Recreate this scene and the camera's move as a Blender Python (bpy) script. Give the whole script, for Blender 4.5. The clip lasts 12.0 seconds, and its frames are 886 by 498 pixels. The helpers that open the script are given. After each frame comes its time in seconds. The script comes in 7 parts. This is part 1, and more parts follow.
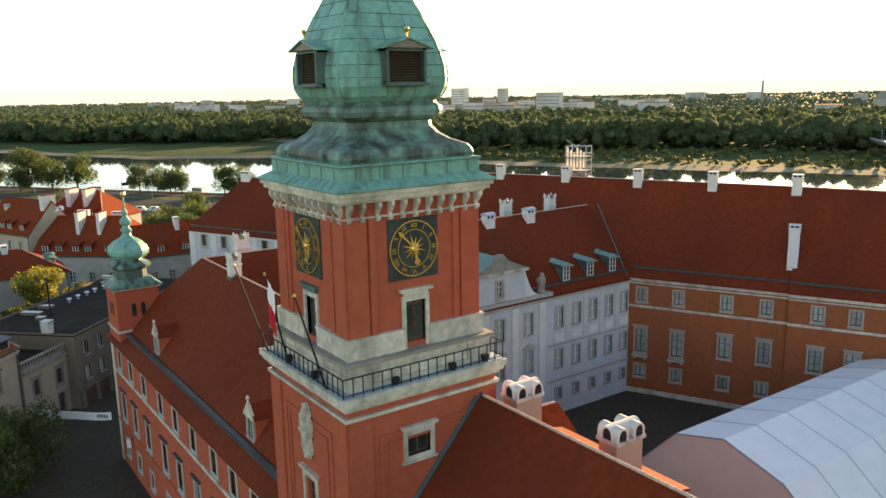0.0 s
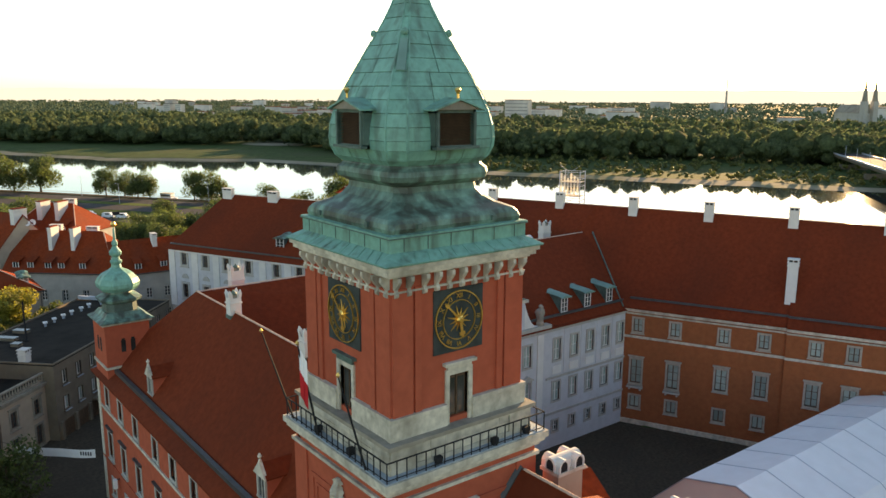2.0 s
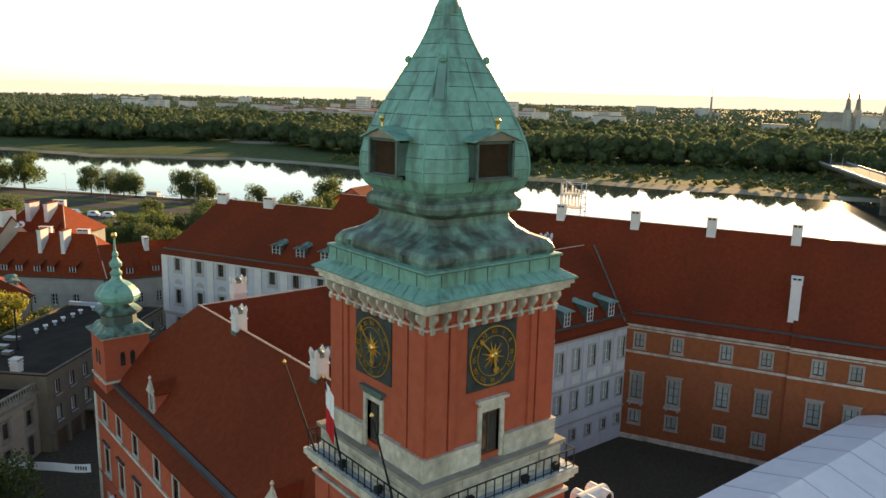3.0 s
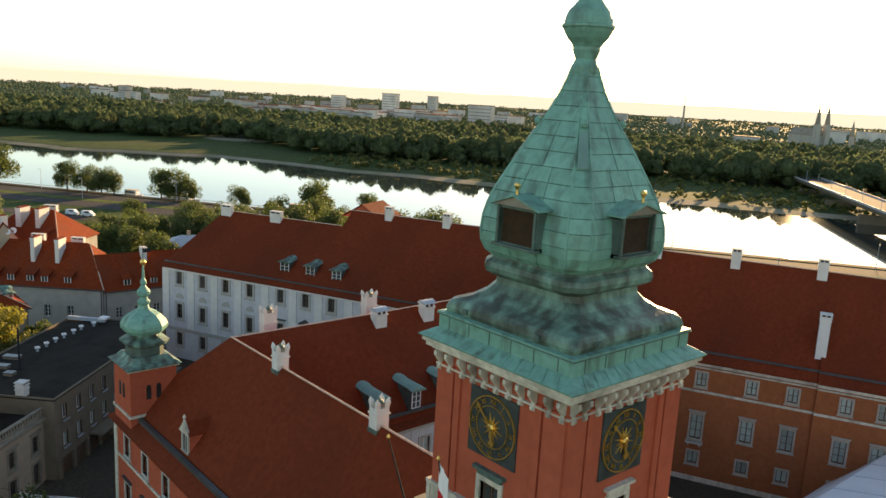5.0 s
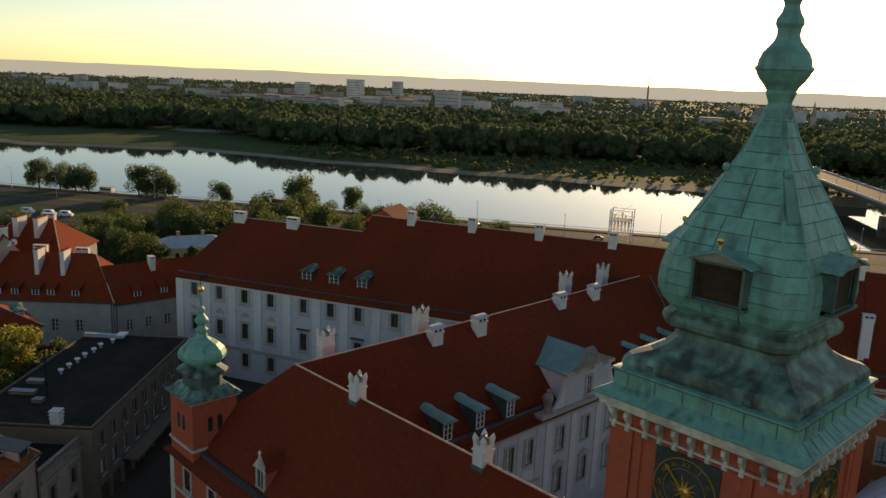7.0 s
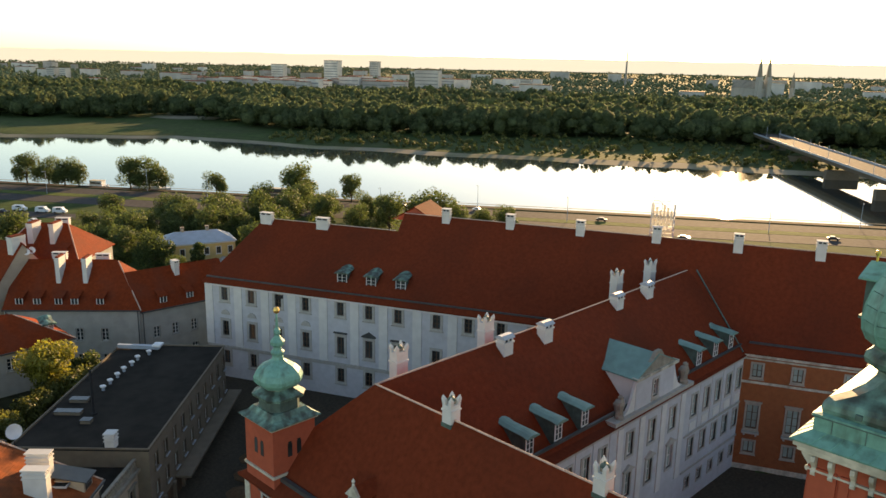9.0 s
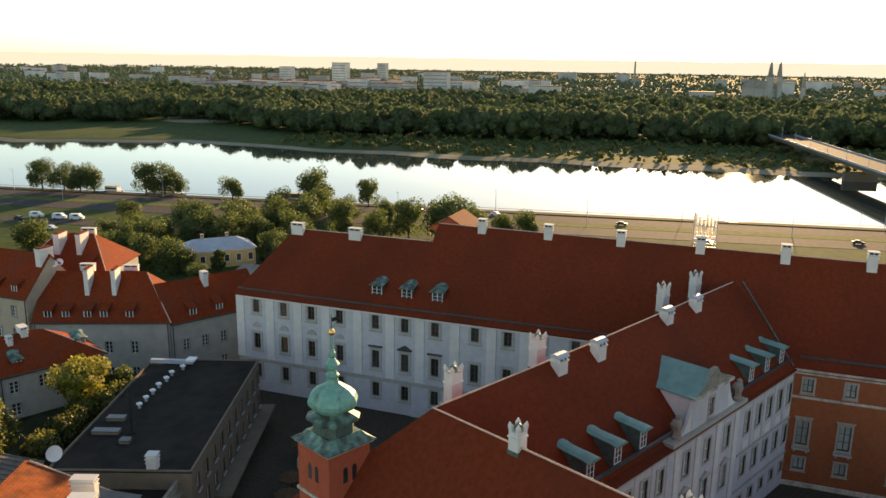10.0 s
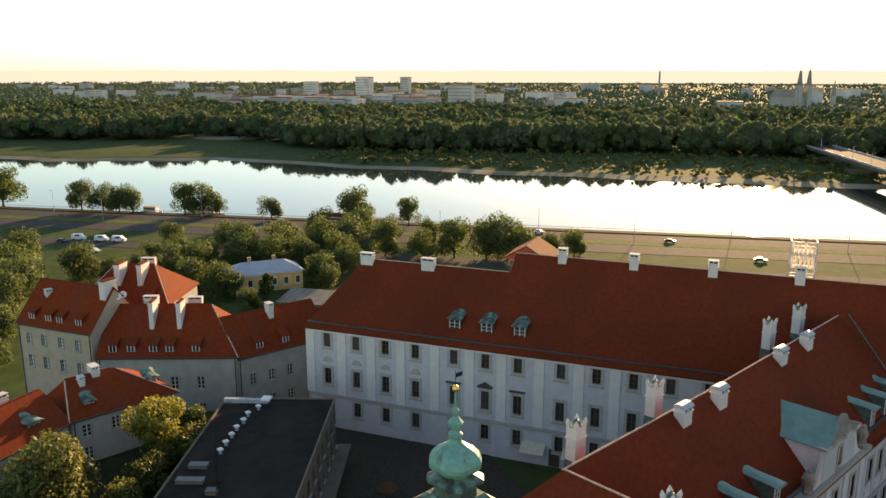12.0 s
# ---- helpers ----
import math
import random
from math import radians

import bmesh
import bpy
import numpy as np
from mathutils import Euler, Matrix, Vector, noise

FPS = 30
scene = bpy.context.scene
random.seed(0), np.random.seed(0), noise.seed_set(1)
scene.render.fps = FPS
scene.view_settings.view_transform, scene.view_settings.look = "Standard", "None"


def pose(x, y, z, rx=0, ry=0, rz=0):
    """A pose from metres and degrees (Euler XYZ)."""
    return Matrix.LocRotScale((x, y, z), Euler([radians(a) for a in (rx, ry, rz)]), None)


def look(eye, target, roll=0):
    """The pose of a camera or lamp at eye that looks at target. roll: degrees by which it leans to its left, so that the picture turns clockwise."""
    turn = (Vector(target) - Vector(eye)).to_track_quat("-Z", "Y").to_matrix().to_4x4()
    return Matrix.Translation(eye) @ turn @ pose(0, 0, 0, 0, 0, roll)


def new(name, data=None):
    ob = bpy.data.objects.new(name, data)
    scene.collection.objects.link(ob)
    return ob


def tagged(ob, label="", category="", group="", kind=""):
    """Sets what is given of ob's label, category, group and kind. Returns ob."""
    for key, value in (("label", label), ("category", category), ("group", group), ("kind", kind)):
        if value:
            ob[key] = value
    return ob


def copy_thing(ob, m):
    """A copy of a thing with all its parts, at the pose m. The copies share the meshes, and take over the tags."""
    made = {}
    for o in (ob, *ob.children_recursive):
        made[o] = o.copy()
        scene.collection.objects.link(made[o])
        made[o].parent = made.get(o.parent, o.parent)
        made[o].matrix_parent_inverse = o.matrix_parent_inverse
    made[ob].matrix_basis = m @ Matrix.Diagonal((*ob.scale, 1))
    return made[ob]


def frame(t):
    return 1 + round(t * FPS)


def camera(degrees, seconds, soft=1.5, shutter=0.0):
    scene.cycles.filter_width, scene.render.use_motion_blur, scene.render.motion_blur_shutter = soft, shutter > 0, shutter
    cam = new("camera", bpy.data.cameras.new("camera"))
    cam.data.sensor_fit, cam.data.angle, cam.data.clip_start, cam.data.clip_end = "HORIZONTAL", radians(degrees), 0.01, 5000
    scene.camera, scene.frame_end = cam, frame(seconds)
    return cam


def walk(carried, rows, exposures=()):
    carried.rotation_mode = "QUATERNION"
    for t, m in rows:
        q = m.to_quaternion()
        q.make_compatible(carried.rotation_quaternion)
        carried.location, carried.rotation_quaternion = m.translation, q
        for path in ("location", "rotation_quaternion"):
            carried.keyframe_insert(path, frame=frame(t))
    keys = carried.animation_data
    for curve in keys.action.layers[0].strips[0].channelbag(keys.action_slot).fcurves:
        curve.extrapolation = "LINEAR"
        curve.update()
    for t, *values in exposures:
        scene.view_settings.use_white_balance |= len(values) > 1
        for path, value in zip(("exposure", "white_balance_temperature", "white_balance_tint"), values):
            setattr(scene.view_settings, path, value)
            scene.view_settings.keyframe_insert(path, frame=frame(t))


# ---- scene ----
cam = camera(58.8, 12.0)
METRES, EYE, TILT, LEAN, TURN = 56.0, 44.7, -0.7, 0.3, -35.0
ROWS = [
    (0.0, 0.0, 0.0, 0.0, -0.14, -10.81, 0.72),
    (0.5, -0.0192, 0.0134, 0.0141, -0.77, -10.79, 0.63),
    (1.0, -0.0389, 0.0288, 0.0287, -1.4, -10.78, 0.46),
    (1.5, -0.0565, 0.0401, 0.0418, -1.96, -10.7, 0.15),
    (2.0, -0.0762, 0.0542, 0.0544, -2.53, -10.58, -0.46),
    (2.5, -0.0965, 0.0676, 0.0661, -3.05, -10.53, -0.98),
    (3.0, -0.1216, 0.0834, 0.0795, -3.56, -10.57, -1.5),
    (5.0, -0.2567, 0.1538, 0.1267, -5.56, -10.48, -3.35),
    (5.5, -0.2979, 0.1737, 0.1363, -6.16, -10.57, -3.37),
    (6.0, -0.3452, 0.1943, 0.1472, -6.88, -10.76, -3.19),
    (6.5, -0.3882, 0.2124, 0.1574, -7.58, -11.02, -2.95),
    (7.0, -0.4324, 0.2275, 0.1687, -8.35, -11.46, -2.57),
    (9.0, -0.5928, 0.3101, 0.2097, -10.18, -12.96, -1.32),
    (9.5, -0.6302, 0.3395, 0.2169, -10.1, -12.99, -1.12),
    (10.0, -0.6678, 0.3744, 0.2255, -9.76, -12.89, -1.0),
    (10.5, -0.7019, 0.4048, 0.2348, -9.34, -12.74, -0.87),
    (11.0, -0.7403, 0.4369, 0.2446, -8.92, -12.54, -0.69),
    (11.5, -0.7757, 0.4654, 0.252, -8.62, -12.32, -0.49),
    (12.0, -0.8104, 0.4976, 0.2572, -8.39, -12.06, -0.22),
]
EXPOSURES = [(0.0, 1.75, 10200, 15), (3.0, 1.45, 10200, 15), (5.5, 1.3, 10200, 15), (6.5, 0.6, 9400, 15), (7.2, 0.2, 9400, 15), (9.0, 1.3, 10200, 15), (12.0, 1.3, 10200, 15)]
walk(cam, [(t, pose(0, 0, EYE, TILT, LEAN, TURN) @ pose(METRES * x, METRES * y, METRES * z, 90 + pitch, roll, yaw)) for t, x, y, z, yaw, pitch, roll in ROWS], exposures=EXPOSURES)

# ---- world, sun ----
SUN_AZ, SUN_EL = 65.5, 10.5
world = bpy.data.worlds.new("sky")
scene.world = world
world.use_nodes = True
wn = world.node_tree.nodes
sky = wn.new("ShaderNodeTexSky")
sky.sky_type = "NISHITA"
sky.sun_disc = False
sky.sun_elevation, sky.sun_rotation = radians(SUN_EL), radians(SUN_AZ)
sky.air_density, sky.dust_density, sky.ozone_density = 0.85, 0.3, 2.6
world.node_tree.links.new(sky.outputs[0], wn["Background"].inputs[0])
wn["Background"].inputs[1].default_value = 0.15
sun = new("sun", bpy.data.lights.new("sun", "SUN"))
sun.data.energy, sun.data.angle, sun.data.color = 4.5, radians(0.6), (1.0, 0.78, 0.52)
sun_dir = Vector((math.sin(radians(SUN_AZ)) * math.cos(radians(SUN_EL)), math.cos(radians(SUN_AZ)) * math.cos(radians(SUN_EL)), math.sin(radians(SUN_EL))))
sun.matrix_world = look((0, 0, 120), Vector((0, 0, 120)) - sun_dir)


# ---- materials ----
def mat(name, base, rough=0.8, spread=0.25, scale=1.0, bump=0.2, metal=0.0, stain=None, stain_amount=0.5, stain_scale=0.15, stain_from=0.45, lines=None, random_amount=0.0, island=False, translucent=0.0, streak=0.35):
    """Noise-varied surface: grain at one scale, stains at a second; lines = (axis, spacing, depth) cuts courses."""
    m = bpy.data.materials.new(name)
    m.use_nodes = True
    nt = m.node_tree
    nd, lk = nt.nodes, nt.links
    bsdf = nd["Principled BSDF"]
    bsdf.inputs["Roughness"].default_value = rough
    bsdf.inputs["Metallic"].default_value = metal
    if rough >= 0.7:
        bsdf.inputs["Specular IOR Level"].default_value = 0.06
    co = nd.new("ShaderNodeTexCoord")
    geo = nd.new("ShaderNodeNewGeometry")
    n1 = nd.new("ShaderNodeTexNoise")
    n1.inputs["Scale"].default_value, n1.inputs["Detail"].default_value = scale, 6
    lk.new(geo.outputs["Position"], n1.inputs["Vector"])
    ramp = nd.new("ShaderNodeValToRGB")
    lo = [c * (1 - spread) for c in base]
    hi = [min(1, c * (1 + spread)) for c in base]
    ramp.color_ramp.elements[0].position, ramp.color_ramp.elements[1].position = 0.3, 0.7
    ramp.color_ramp.elements[0].color, ramp.color_ramp.elements[1].color = (*lo, 1), (*hi, 1)
    lk.new(n1.outputs["Fac"], ramp.inputs["Fac"])
    col = ramp.outputs["Color"]
    if stain:
        n2 = nd.new("ShaderNodeTexNoise")
        n2.inputs["Scale"].default_value, n2.inputs["Detail"].default_value = stain_scale, 8
        mp = nd.new("ShaderNodeMapping")
        mp.inputs["Scale"].default_value = (1, 1, streak)
        lk.new(geo.outputs["Position"], mp.inputs["Vector"])
        lk.new(mp.outputs["Vector"], n2.inputs["Vector"])
        r2 = nd.new("ShaderNodeMapRange")
        r2.inputs["From Min"].default_value, r2.inputs["From Max"].default_value = stain_from, stain_from + 0.25
        r2.inputs["To Max"].default_value = stain_amount
        lk.new(n2.outputs["Fac"], r2.inputs["Value"])
        mix = nd.new("ShaderNodeMix")
        mix.data_type = "RGBA"
        lk.new(r2.outputs["Result"], mix.inputs["Factor"])
        lk.new(col, mix.inputs["A"])
        mix.inputs["B"].default_value = (*stain, 1)
        col = mix.outputs["Result"]
    if random_amount:
        hsv = nd.new("ShaderNodeHueSaturation")
        rnd = nd.new("ShaderNodeMapRange")
        rnd.inputs["To Min"].default_value, rnd.inputs["To Max"].default_value = 1 - random_amount, 1 + random_amount
        if island:
            lk.new(geo.outputs["Random Per Island"], rnd.inputs["Value"])
        else:
            oi = nd.new("ShaderNodeObjectInfo")
            lk.new(oi.outputs["Random"], rnd.inputs["Value"])
        lk.new(rnd.outputs["Result"], hsv.inputs["Value"])
        lk.new(col, hsv.inputs["Color"])
        col = hsv.outputs["Color"]
    lk.new(col, bsdf.inputs["Base Color"])
    height = n1.outputs["Fac"]
    if lines:
        axis, spacing, depth = lines
        sep = nd.new("ShaderNodeSeparateXYZ")
        lk.new(geo.outputs["Position"], sep.inputs[0])
        saw = nd.new("ShaderNodeMath")
        saw.operation = "FRACT"
        div = nd.new("ShaderNodeMath")
        div.operation = "DIVIDE"
        div.inputs[1].default_value = spacing
        lk.new(sep.outputs["XYZ".index(axis)], div.inputs[0])
        lk.new(div.outputs[0], saw.inputs[0])
        add = nd.new("ShaderNodeMath")
        add.operation = "MULTIPLY_ADD"
        add.inputs[1].default_value = depth
        lk.new(saw.outputs[0], add.inputs[0])
        lk.new(height, add.inputs[2])
        height = add.outputs[0]
    if bump:
        b = nd.new("ShaderNodeBump")
        b.inputs["Strength"].default_value, b.inputs["Distance"].default_value = bump, 0.05
        lk.new(height, b.inputs["Height"])
        lk.new(b.outputs["Normal"], bsdf.inputs["Normal"])
    if translucent:
        tr = nd.new("ShaderNodeBsdfTranslucent")
        lk.new(col, tr.inputs["Color"])
        ms = nd.new("ShaderNodeMixShader")
        ms.inputs[0].default_value = translucent
        lk.new(bsdf.outputs[0], ms.inputs[1])
        lk.new(tr.outputs[0], ms.inputs[2])
        lk.new(ms.outputs[0], nd["Material Output"].inputs[0])
    return m


RED_WALL = mat("red_plaster", (0.47, 0.105, 0.06), 0.85, 0.10, 1.5, 0.1, stain=(0.36, 0.085, 0.05), stain_amount=0.4)
BRICK_WALL = mat("orange_plaster", (0.33, 0.105, 0.045), 0.85, 0.12, 1.5, 0.1, stain=(0.25, 0.085, 0.04), stain_amount=0.4)
TILE = mat("clay_tile", (0.185, 0.033, 0.014), 0.8, 0.16, 2.0, 0.4, stain=(0.11, 0.026, 0.014), stain_amount=0.6, stain_scale=0.10, lines=("Z", 0.16, 1.4))
# brighter copy of the clay tile; gives the annex roofs their sunlit look
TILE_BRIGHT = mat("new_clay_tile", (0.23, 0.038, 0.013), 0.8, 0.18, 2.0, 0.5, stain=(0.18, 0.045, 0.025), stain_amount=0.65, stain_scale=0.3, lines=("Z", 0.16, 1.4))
COPPER = mat("copper_patina", (0.13, 0.36, 0.29), 0.55, 0.16, 2.5, 0.15, stain=(0.06, 0.085, 0.06), stain_amount=0.8, stain_scale=1.5, stain_from=0.5, random_amount=0.09, streak=0.16)
COPPER_DARK = mat("dark_copper", (0.07, 0.13, 0.11), 0.6, 0.3, 2.0, 0.15, stain=(0.03, 0.04, 0.035))
COPPER_GRIMY = mat("grimy_copper", (0.14, 0.30, 0.24), 0.55, 0.3, 2.0, 0.25, stain=(0.035, 0.036, 0.026), stain_amount=0.88, stain_scale=1.0, stain_from=0.34, streak=0.5)
WHITE = mat("white_plaster", (0.66, 0.65, 0.62), 0.85, 0.06, 1.0, 0.05, stain=(0.48, 0.47, 0.43), stain_amount=0.4)
# white house walls: the shade they stand in is put into this greyer base
HOUSE_WHITE = mat("old_white_plaster", (0.40, 0.385, 0.35), 0.85, 0.10, 0.7, 0.08, stain=(0.27, 0.26, 0.23), stain_amount=0.5)
GREY_WALL = mat("grey_blue_plaster", (0.52, 0.53, 0.55), 0.85, 0.08, 1.0, 0.05, stain=(0.42, 0.42, 0.42), stain_amount=0.4)
STONE = mat("limestone", (0.56, 0.52, 0.43), 0.85, 0.2, 2.5, 0.3, stain=(0.19, 0.165, 0.125), stain_amount=0.65, stain_scale=0.7, stain_from=0.47, random_amount=0.12)
DARK_STONE = mat("weathered_stone", (0.30, 0.27, 0.22), 0.85, 0.2, 1.5, 0.25, stain=(0.14, 0.12, 0.1), stain_amount=0.6)
PAVING = mat("cobble_paving", (0.075, 0.06, 0.044), 0.9, 0.25, 2.5, 0.4, stain=(0.06, 0.05, 0.04))
GROUND = mat("grass_ground", (0.05, 0.082, 0.026), 0.95, 0.3, 0.25, 0.3, stain=(0.07, 0.08, 0.038), stain_amount=0.7, stain_scale=0.02)
ASPHALT = mat("asphalt", (0.075, 0.07, 0.068), 0.9, 0.2, 0.5, 0.2)
WATER = mat("river_water", (0.03, 0.045, 0.045), 0.035, 0.1, 0.35, 0.012)
FOREST = mat("forest_leaves", (0.125, 0.165, 0.08), 0.9, 0.3, 0.35, 0.0, random_amount=0.2, island=True, translucent=0.58)
FAR_FOREST = mat("far_forest_leaves", (0.12, 0.15, 0.085), 0.9, 0.2, 0.05, 0.0, random_amount=0.1, island=True)
TENT = mat("white_tent_fabric", (0.8, 0.82, 0.85), 0.5, 0.04, 0.5, 0.05)
TENT_SIDE = mat("tent_side_fabric", (0.75, 0.72, 0.68), 0.6, 0.04, 0.5, 0.05)


# ---- building helpers ----
def thing(name, label, category, group="", kind="", at=(0, 0, 0), turn=0):
    ob = new(name)
    ob.matrix_basis = pose(*at, 0, 0, turn)
    return tagged(ob, label, category, group, kind)


def part(name, bm, material, parent, label="", m=None):
    bmesh.ops.recalc_face_normals(bm, faces=bm.faces)
    me = bpy.data.meshes.new(name)
    bm.to_mesh(me)
    bm.free()
    me.materials.append(material)
    ob = new(name, me)
    ob.parent = parent
    if m is not None:
        ob.matrix_basis = m
    if label:
        tagged(ob, label)
    return ob


def twin(ob, parent, m, name=None):
    o = new(name or ob.name.split(".")[0], ob.data)
    o.parent = parent
    o.matrix_basis = m
    return o


def box(bm, x0, y0, z0, x1, y1, z1):
    vs = [bm.verts.new(p) for p in ((x0, y0, z0), (x1, y0, z0), (x1, y1, z0), (x0, y1, z0), (x0, y0, z1), (x1, y0, z1), (x1, y1, z1), (x0, y1, z1))]
    for f in ((0, 3, 2, 1), (4, 5, 6, 7), (0, 1, 5, 4), (1, 2, 6, 5), (2, 3, 7, 6), (3, 0, 4, 7)):
        bm.faces.new([vs[i] for i in f])
    return bm


def boxes(*args):
    bm = bmesh.new()
    for a in args:
        box(bm, *a)
    return bm


def poly(bm, pts):
    return bm.faces.new([bm.verts.new(p) for p in pts])


def solid(bm, top, drop):
    """A slab: the outline top, thickened downwards."""
    a = [bm.verts.new(p) for p in top]
    b = [bm.verts.new((p[0], p[1], p[2] - drop)) for p in top]
    bm.faces.new(a)
    bm.faces.new(b[::-1])
    n = len(a)
    for i in range(n):
        bm.faces.new((a[i], b[i], b[(i + 1) % n], a[(i + 1) % n]))


def loft(bm, rings, close=True):
    """Joins rings of equal count, bottom to top."""
    vr = [[bm.verts.new(p) for p in r] for r in rings]
    n = len(vr[0])
    for a, b in zip(vr, vr[1:]):
        for i in range(n):
            j = (i + 1) % n
            bm.faces.new((a[i], a[j], b[j], b[i]))
    if close:
        bm.faces.new(vr[0][::-1])
        bm.faces.new(vr[-1])
    return bm


def square_ring(s, z, p=None):
    """A square of half side s; with p its corners are cut so that each side runs from -p to p."""
    if p is None:
        return [(-s, -s, z), (s, -s, z), (s, s, z), (-s, s, z)]
    return [(-p, -s, z), (p, -s, z), (s, -p, z), (s, p, z), (p, s, z), (-p, s, z), (-s, p, z), (-s, -p, z)]


def lathe(bm, profile, n=16, x=0, y=0):
    return loft(bm, [[(x + r * math.cos(2 * math.pi * i / n), y + r * math.sin(2 * math.pi * i / n), z) for i in range(n)] for r, z in profile])


GLASS = mat("window_glass", (0.045, 0.05, 0.05), 0.08, 0.3, 1.0, 0.02, random_amount=0.6)
BLIND_GLASS = mat("glass_with_pale_blinds", (0.30, 0.38, 0.34), 0.15, 0.15, 1.0, 0.02, random_amount=0.35)
SASH = mat("white_painted_wood", (0.72, 0.71, 0.68), 0.6, 0.05, 3.0, 0.05)
DARK_WOOD = mat("dark_wood", (0.10, 0.055, 0.03), 0.6, 0.3, 3.0, 0.2)
SURROUND = mat("grey_stone_surround", (0.42, 0.40, 0.36), 0.85, 0.12, 2.0, 0.15, stain=(0.3, 0.28, 0.25))
COPPER_PLAIN = mat("smooth_copper_patina", (0.14, 0.29, 0.25), 0.55, 0.12, 1.2, 0.1, stain=(0.09, 0.17, 0.15), stain_amount=0.5, stain_scale=0.4)
PALE_SURROUND = mat("pale_sandstone_surround", (0.40, 0.35, 0.29), 0.85, 0.15, 2.0, 0.15, stain=(0.27, 0.235, 0.19))
SLATE = mat("dark_gutter_metal", (0.05, 0.055, 0.055), 0.5, 0.25, 1.0, 0.1)
IRON = mat("wrought_iron", (0.03, 0.03, 0.032), 0.75, 0.2, 3.0, 0.1)
GOLD = mat("gilded_metal", (0.95, 0.56, 0.17), 0.42, 0.15, 4.0, 0.05, metal=1.0)
CLOCK_PANEL = mat("clock_slate", (0.05, 0.06, 0.057), 0.7, 0.3, 1.5, 0.1, stain=(0.07, 0.08, 0.075), stain_amount=0.4)
MORTAR = mat("ridge_mortar", (0.60, 0.42, 0.33), 0.85, 0.15, 2.0, 0.2)
BITUMEN = mat("bitumen_roof", (0.030, 0.026, 0.022), 0.9, 0.25, 0.6, 0.15, stain=(0.05, 0.043, 0.036), stain_amount=0.7)
BEIGE_WALL = mat("beige_concrete", (0.20, 0.16, 0.12), 0.85, 0.12, 0.8, 0.1, stain=(0.15, 0.13, 0.10))
CREAM_WALL = mat("cream_plaster", (0.46, 0.37, 0.28), 0.85, 0.08, 0.8, 0.08, stain=(0.42, 0.36, 0.28))
YELLOW_WALL = mat("yellow_plaster", (0.62, 0.45, 0.20), 0.85, 0.08, 0.8, 0.08)
ZINC = mat("blue_grey_sheet_roof", (0.36, 0.42, 0.48), 0.45, 0.1, 0.6, 0.05)
SAND = mat("river_sand", (0.27, 0.235, 0.17), 0.95, 0.2, 0.05, 0.2, stain=(0.16, 0.17, 0.08), stain_amount=0.8, stain_scale=0.03)
GRASS = mat("mown_grass", (0.10, 0.13, 0.04), 0.95, 0.25, 0.3, 0.3)
BARK = mat("bark", (0.10, 0.075, 0.05), 0.9, 0.3, 4.0, 0.5)
LEAF = mat("leaves", (0.10, 0.135, 0.04), 0.6, 0.3, 0.6, 0.0, random_amount=0.35, island=True, translucent=0.6)
LEAF_LIGHT = mat("light_leaves", (0.15, 0.16, 0.04), 0.6, 0.3, 0.6, 0.0, random_amount=0.35, island=True, translucent=0.5)
CITY_GLASS = mat("distant_window_glass", (0.20, 0.21, 0.21), 0.4, 0.2, 0.1, 0.0)
CITY_WALL = mat("distant_plaster", (0.50, 0.47, 0.43), 0.9, 0.2, 0.05, 0.0, random_amount=0.35)
PALE_PAINT = mat("white_paint", (0.8, 0.8, 0.8), 0.4, 0.03, 2.0, 0.0)
CAR_DARK = mat("dark_car_paint", (0.03, 0.035, 0.045), 0.3, 0.1, 2.0, 0.0)
RUBBER = mat("rubber", (0.02, 0.02, 0.02), 0.8, 0.1, 3.0, 0.0)
FLAG_RED = mat("red_cloth", (0.55, 0.03, 0.035), 0.8, 0.1, 3.0, 0.1)
CANVAS = mat("cream_canvas", (0.62, 0.55, 0.42), 0.8, 0.1, 2.0, 0.1)
LEAD = mat("balcony_lead_sheet", (0.28, 0.36, 0.42), 0.5, 0.15, 1.0, 0.1, stain=(0.14, 0.16, 0.17))


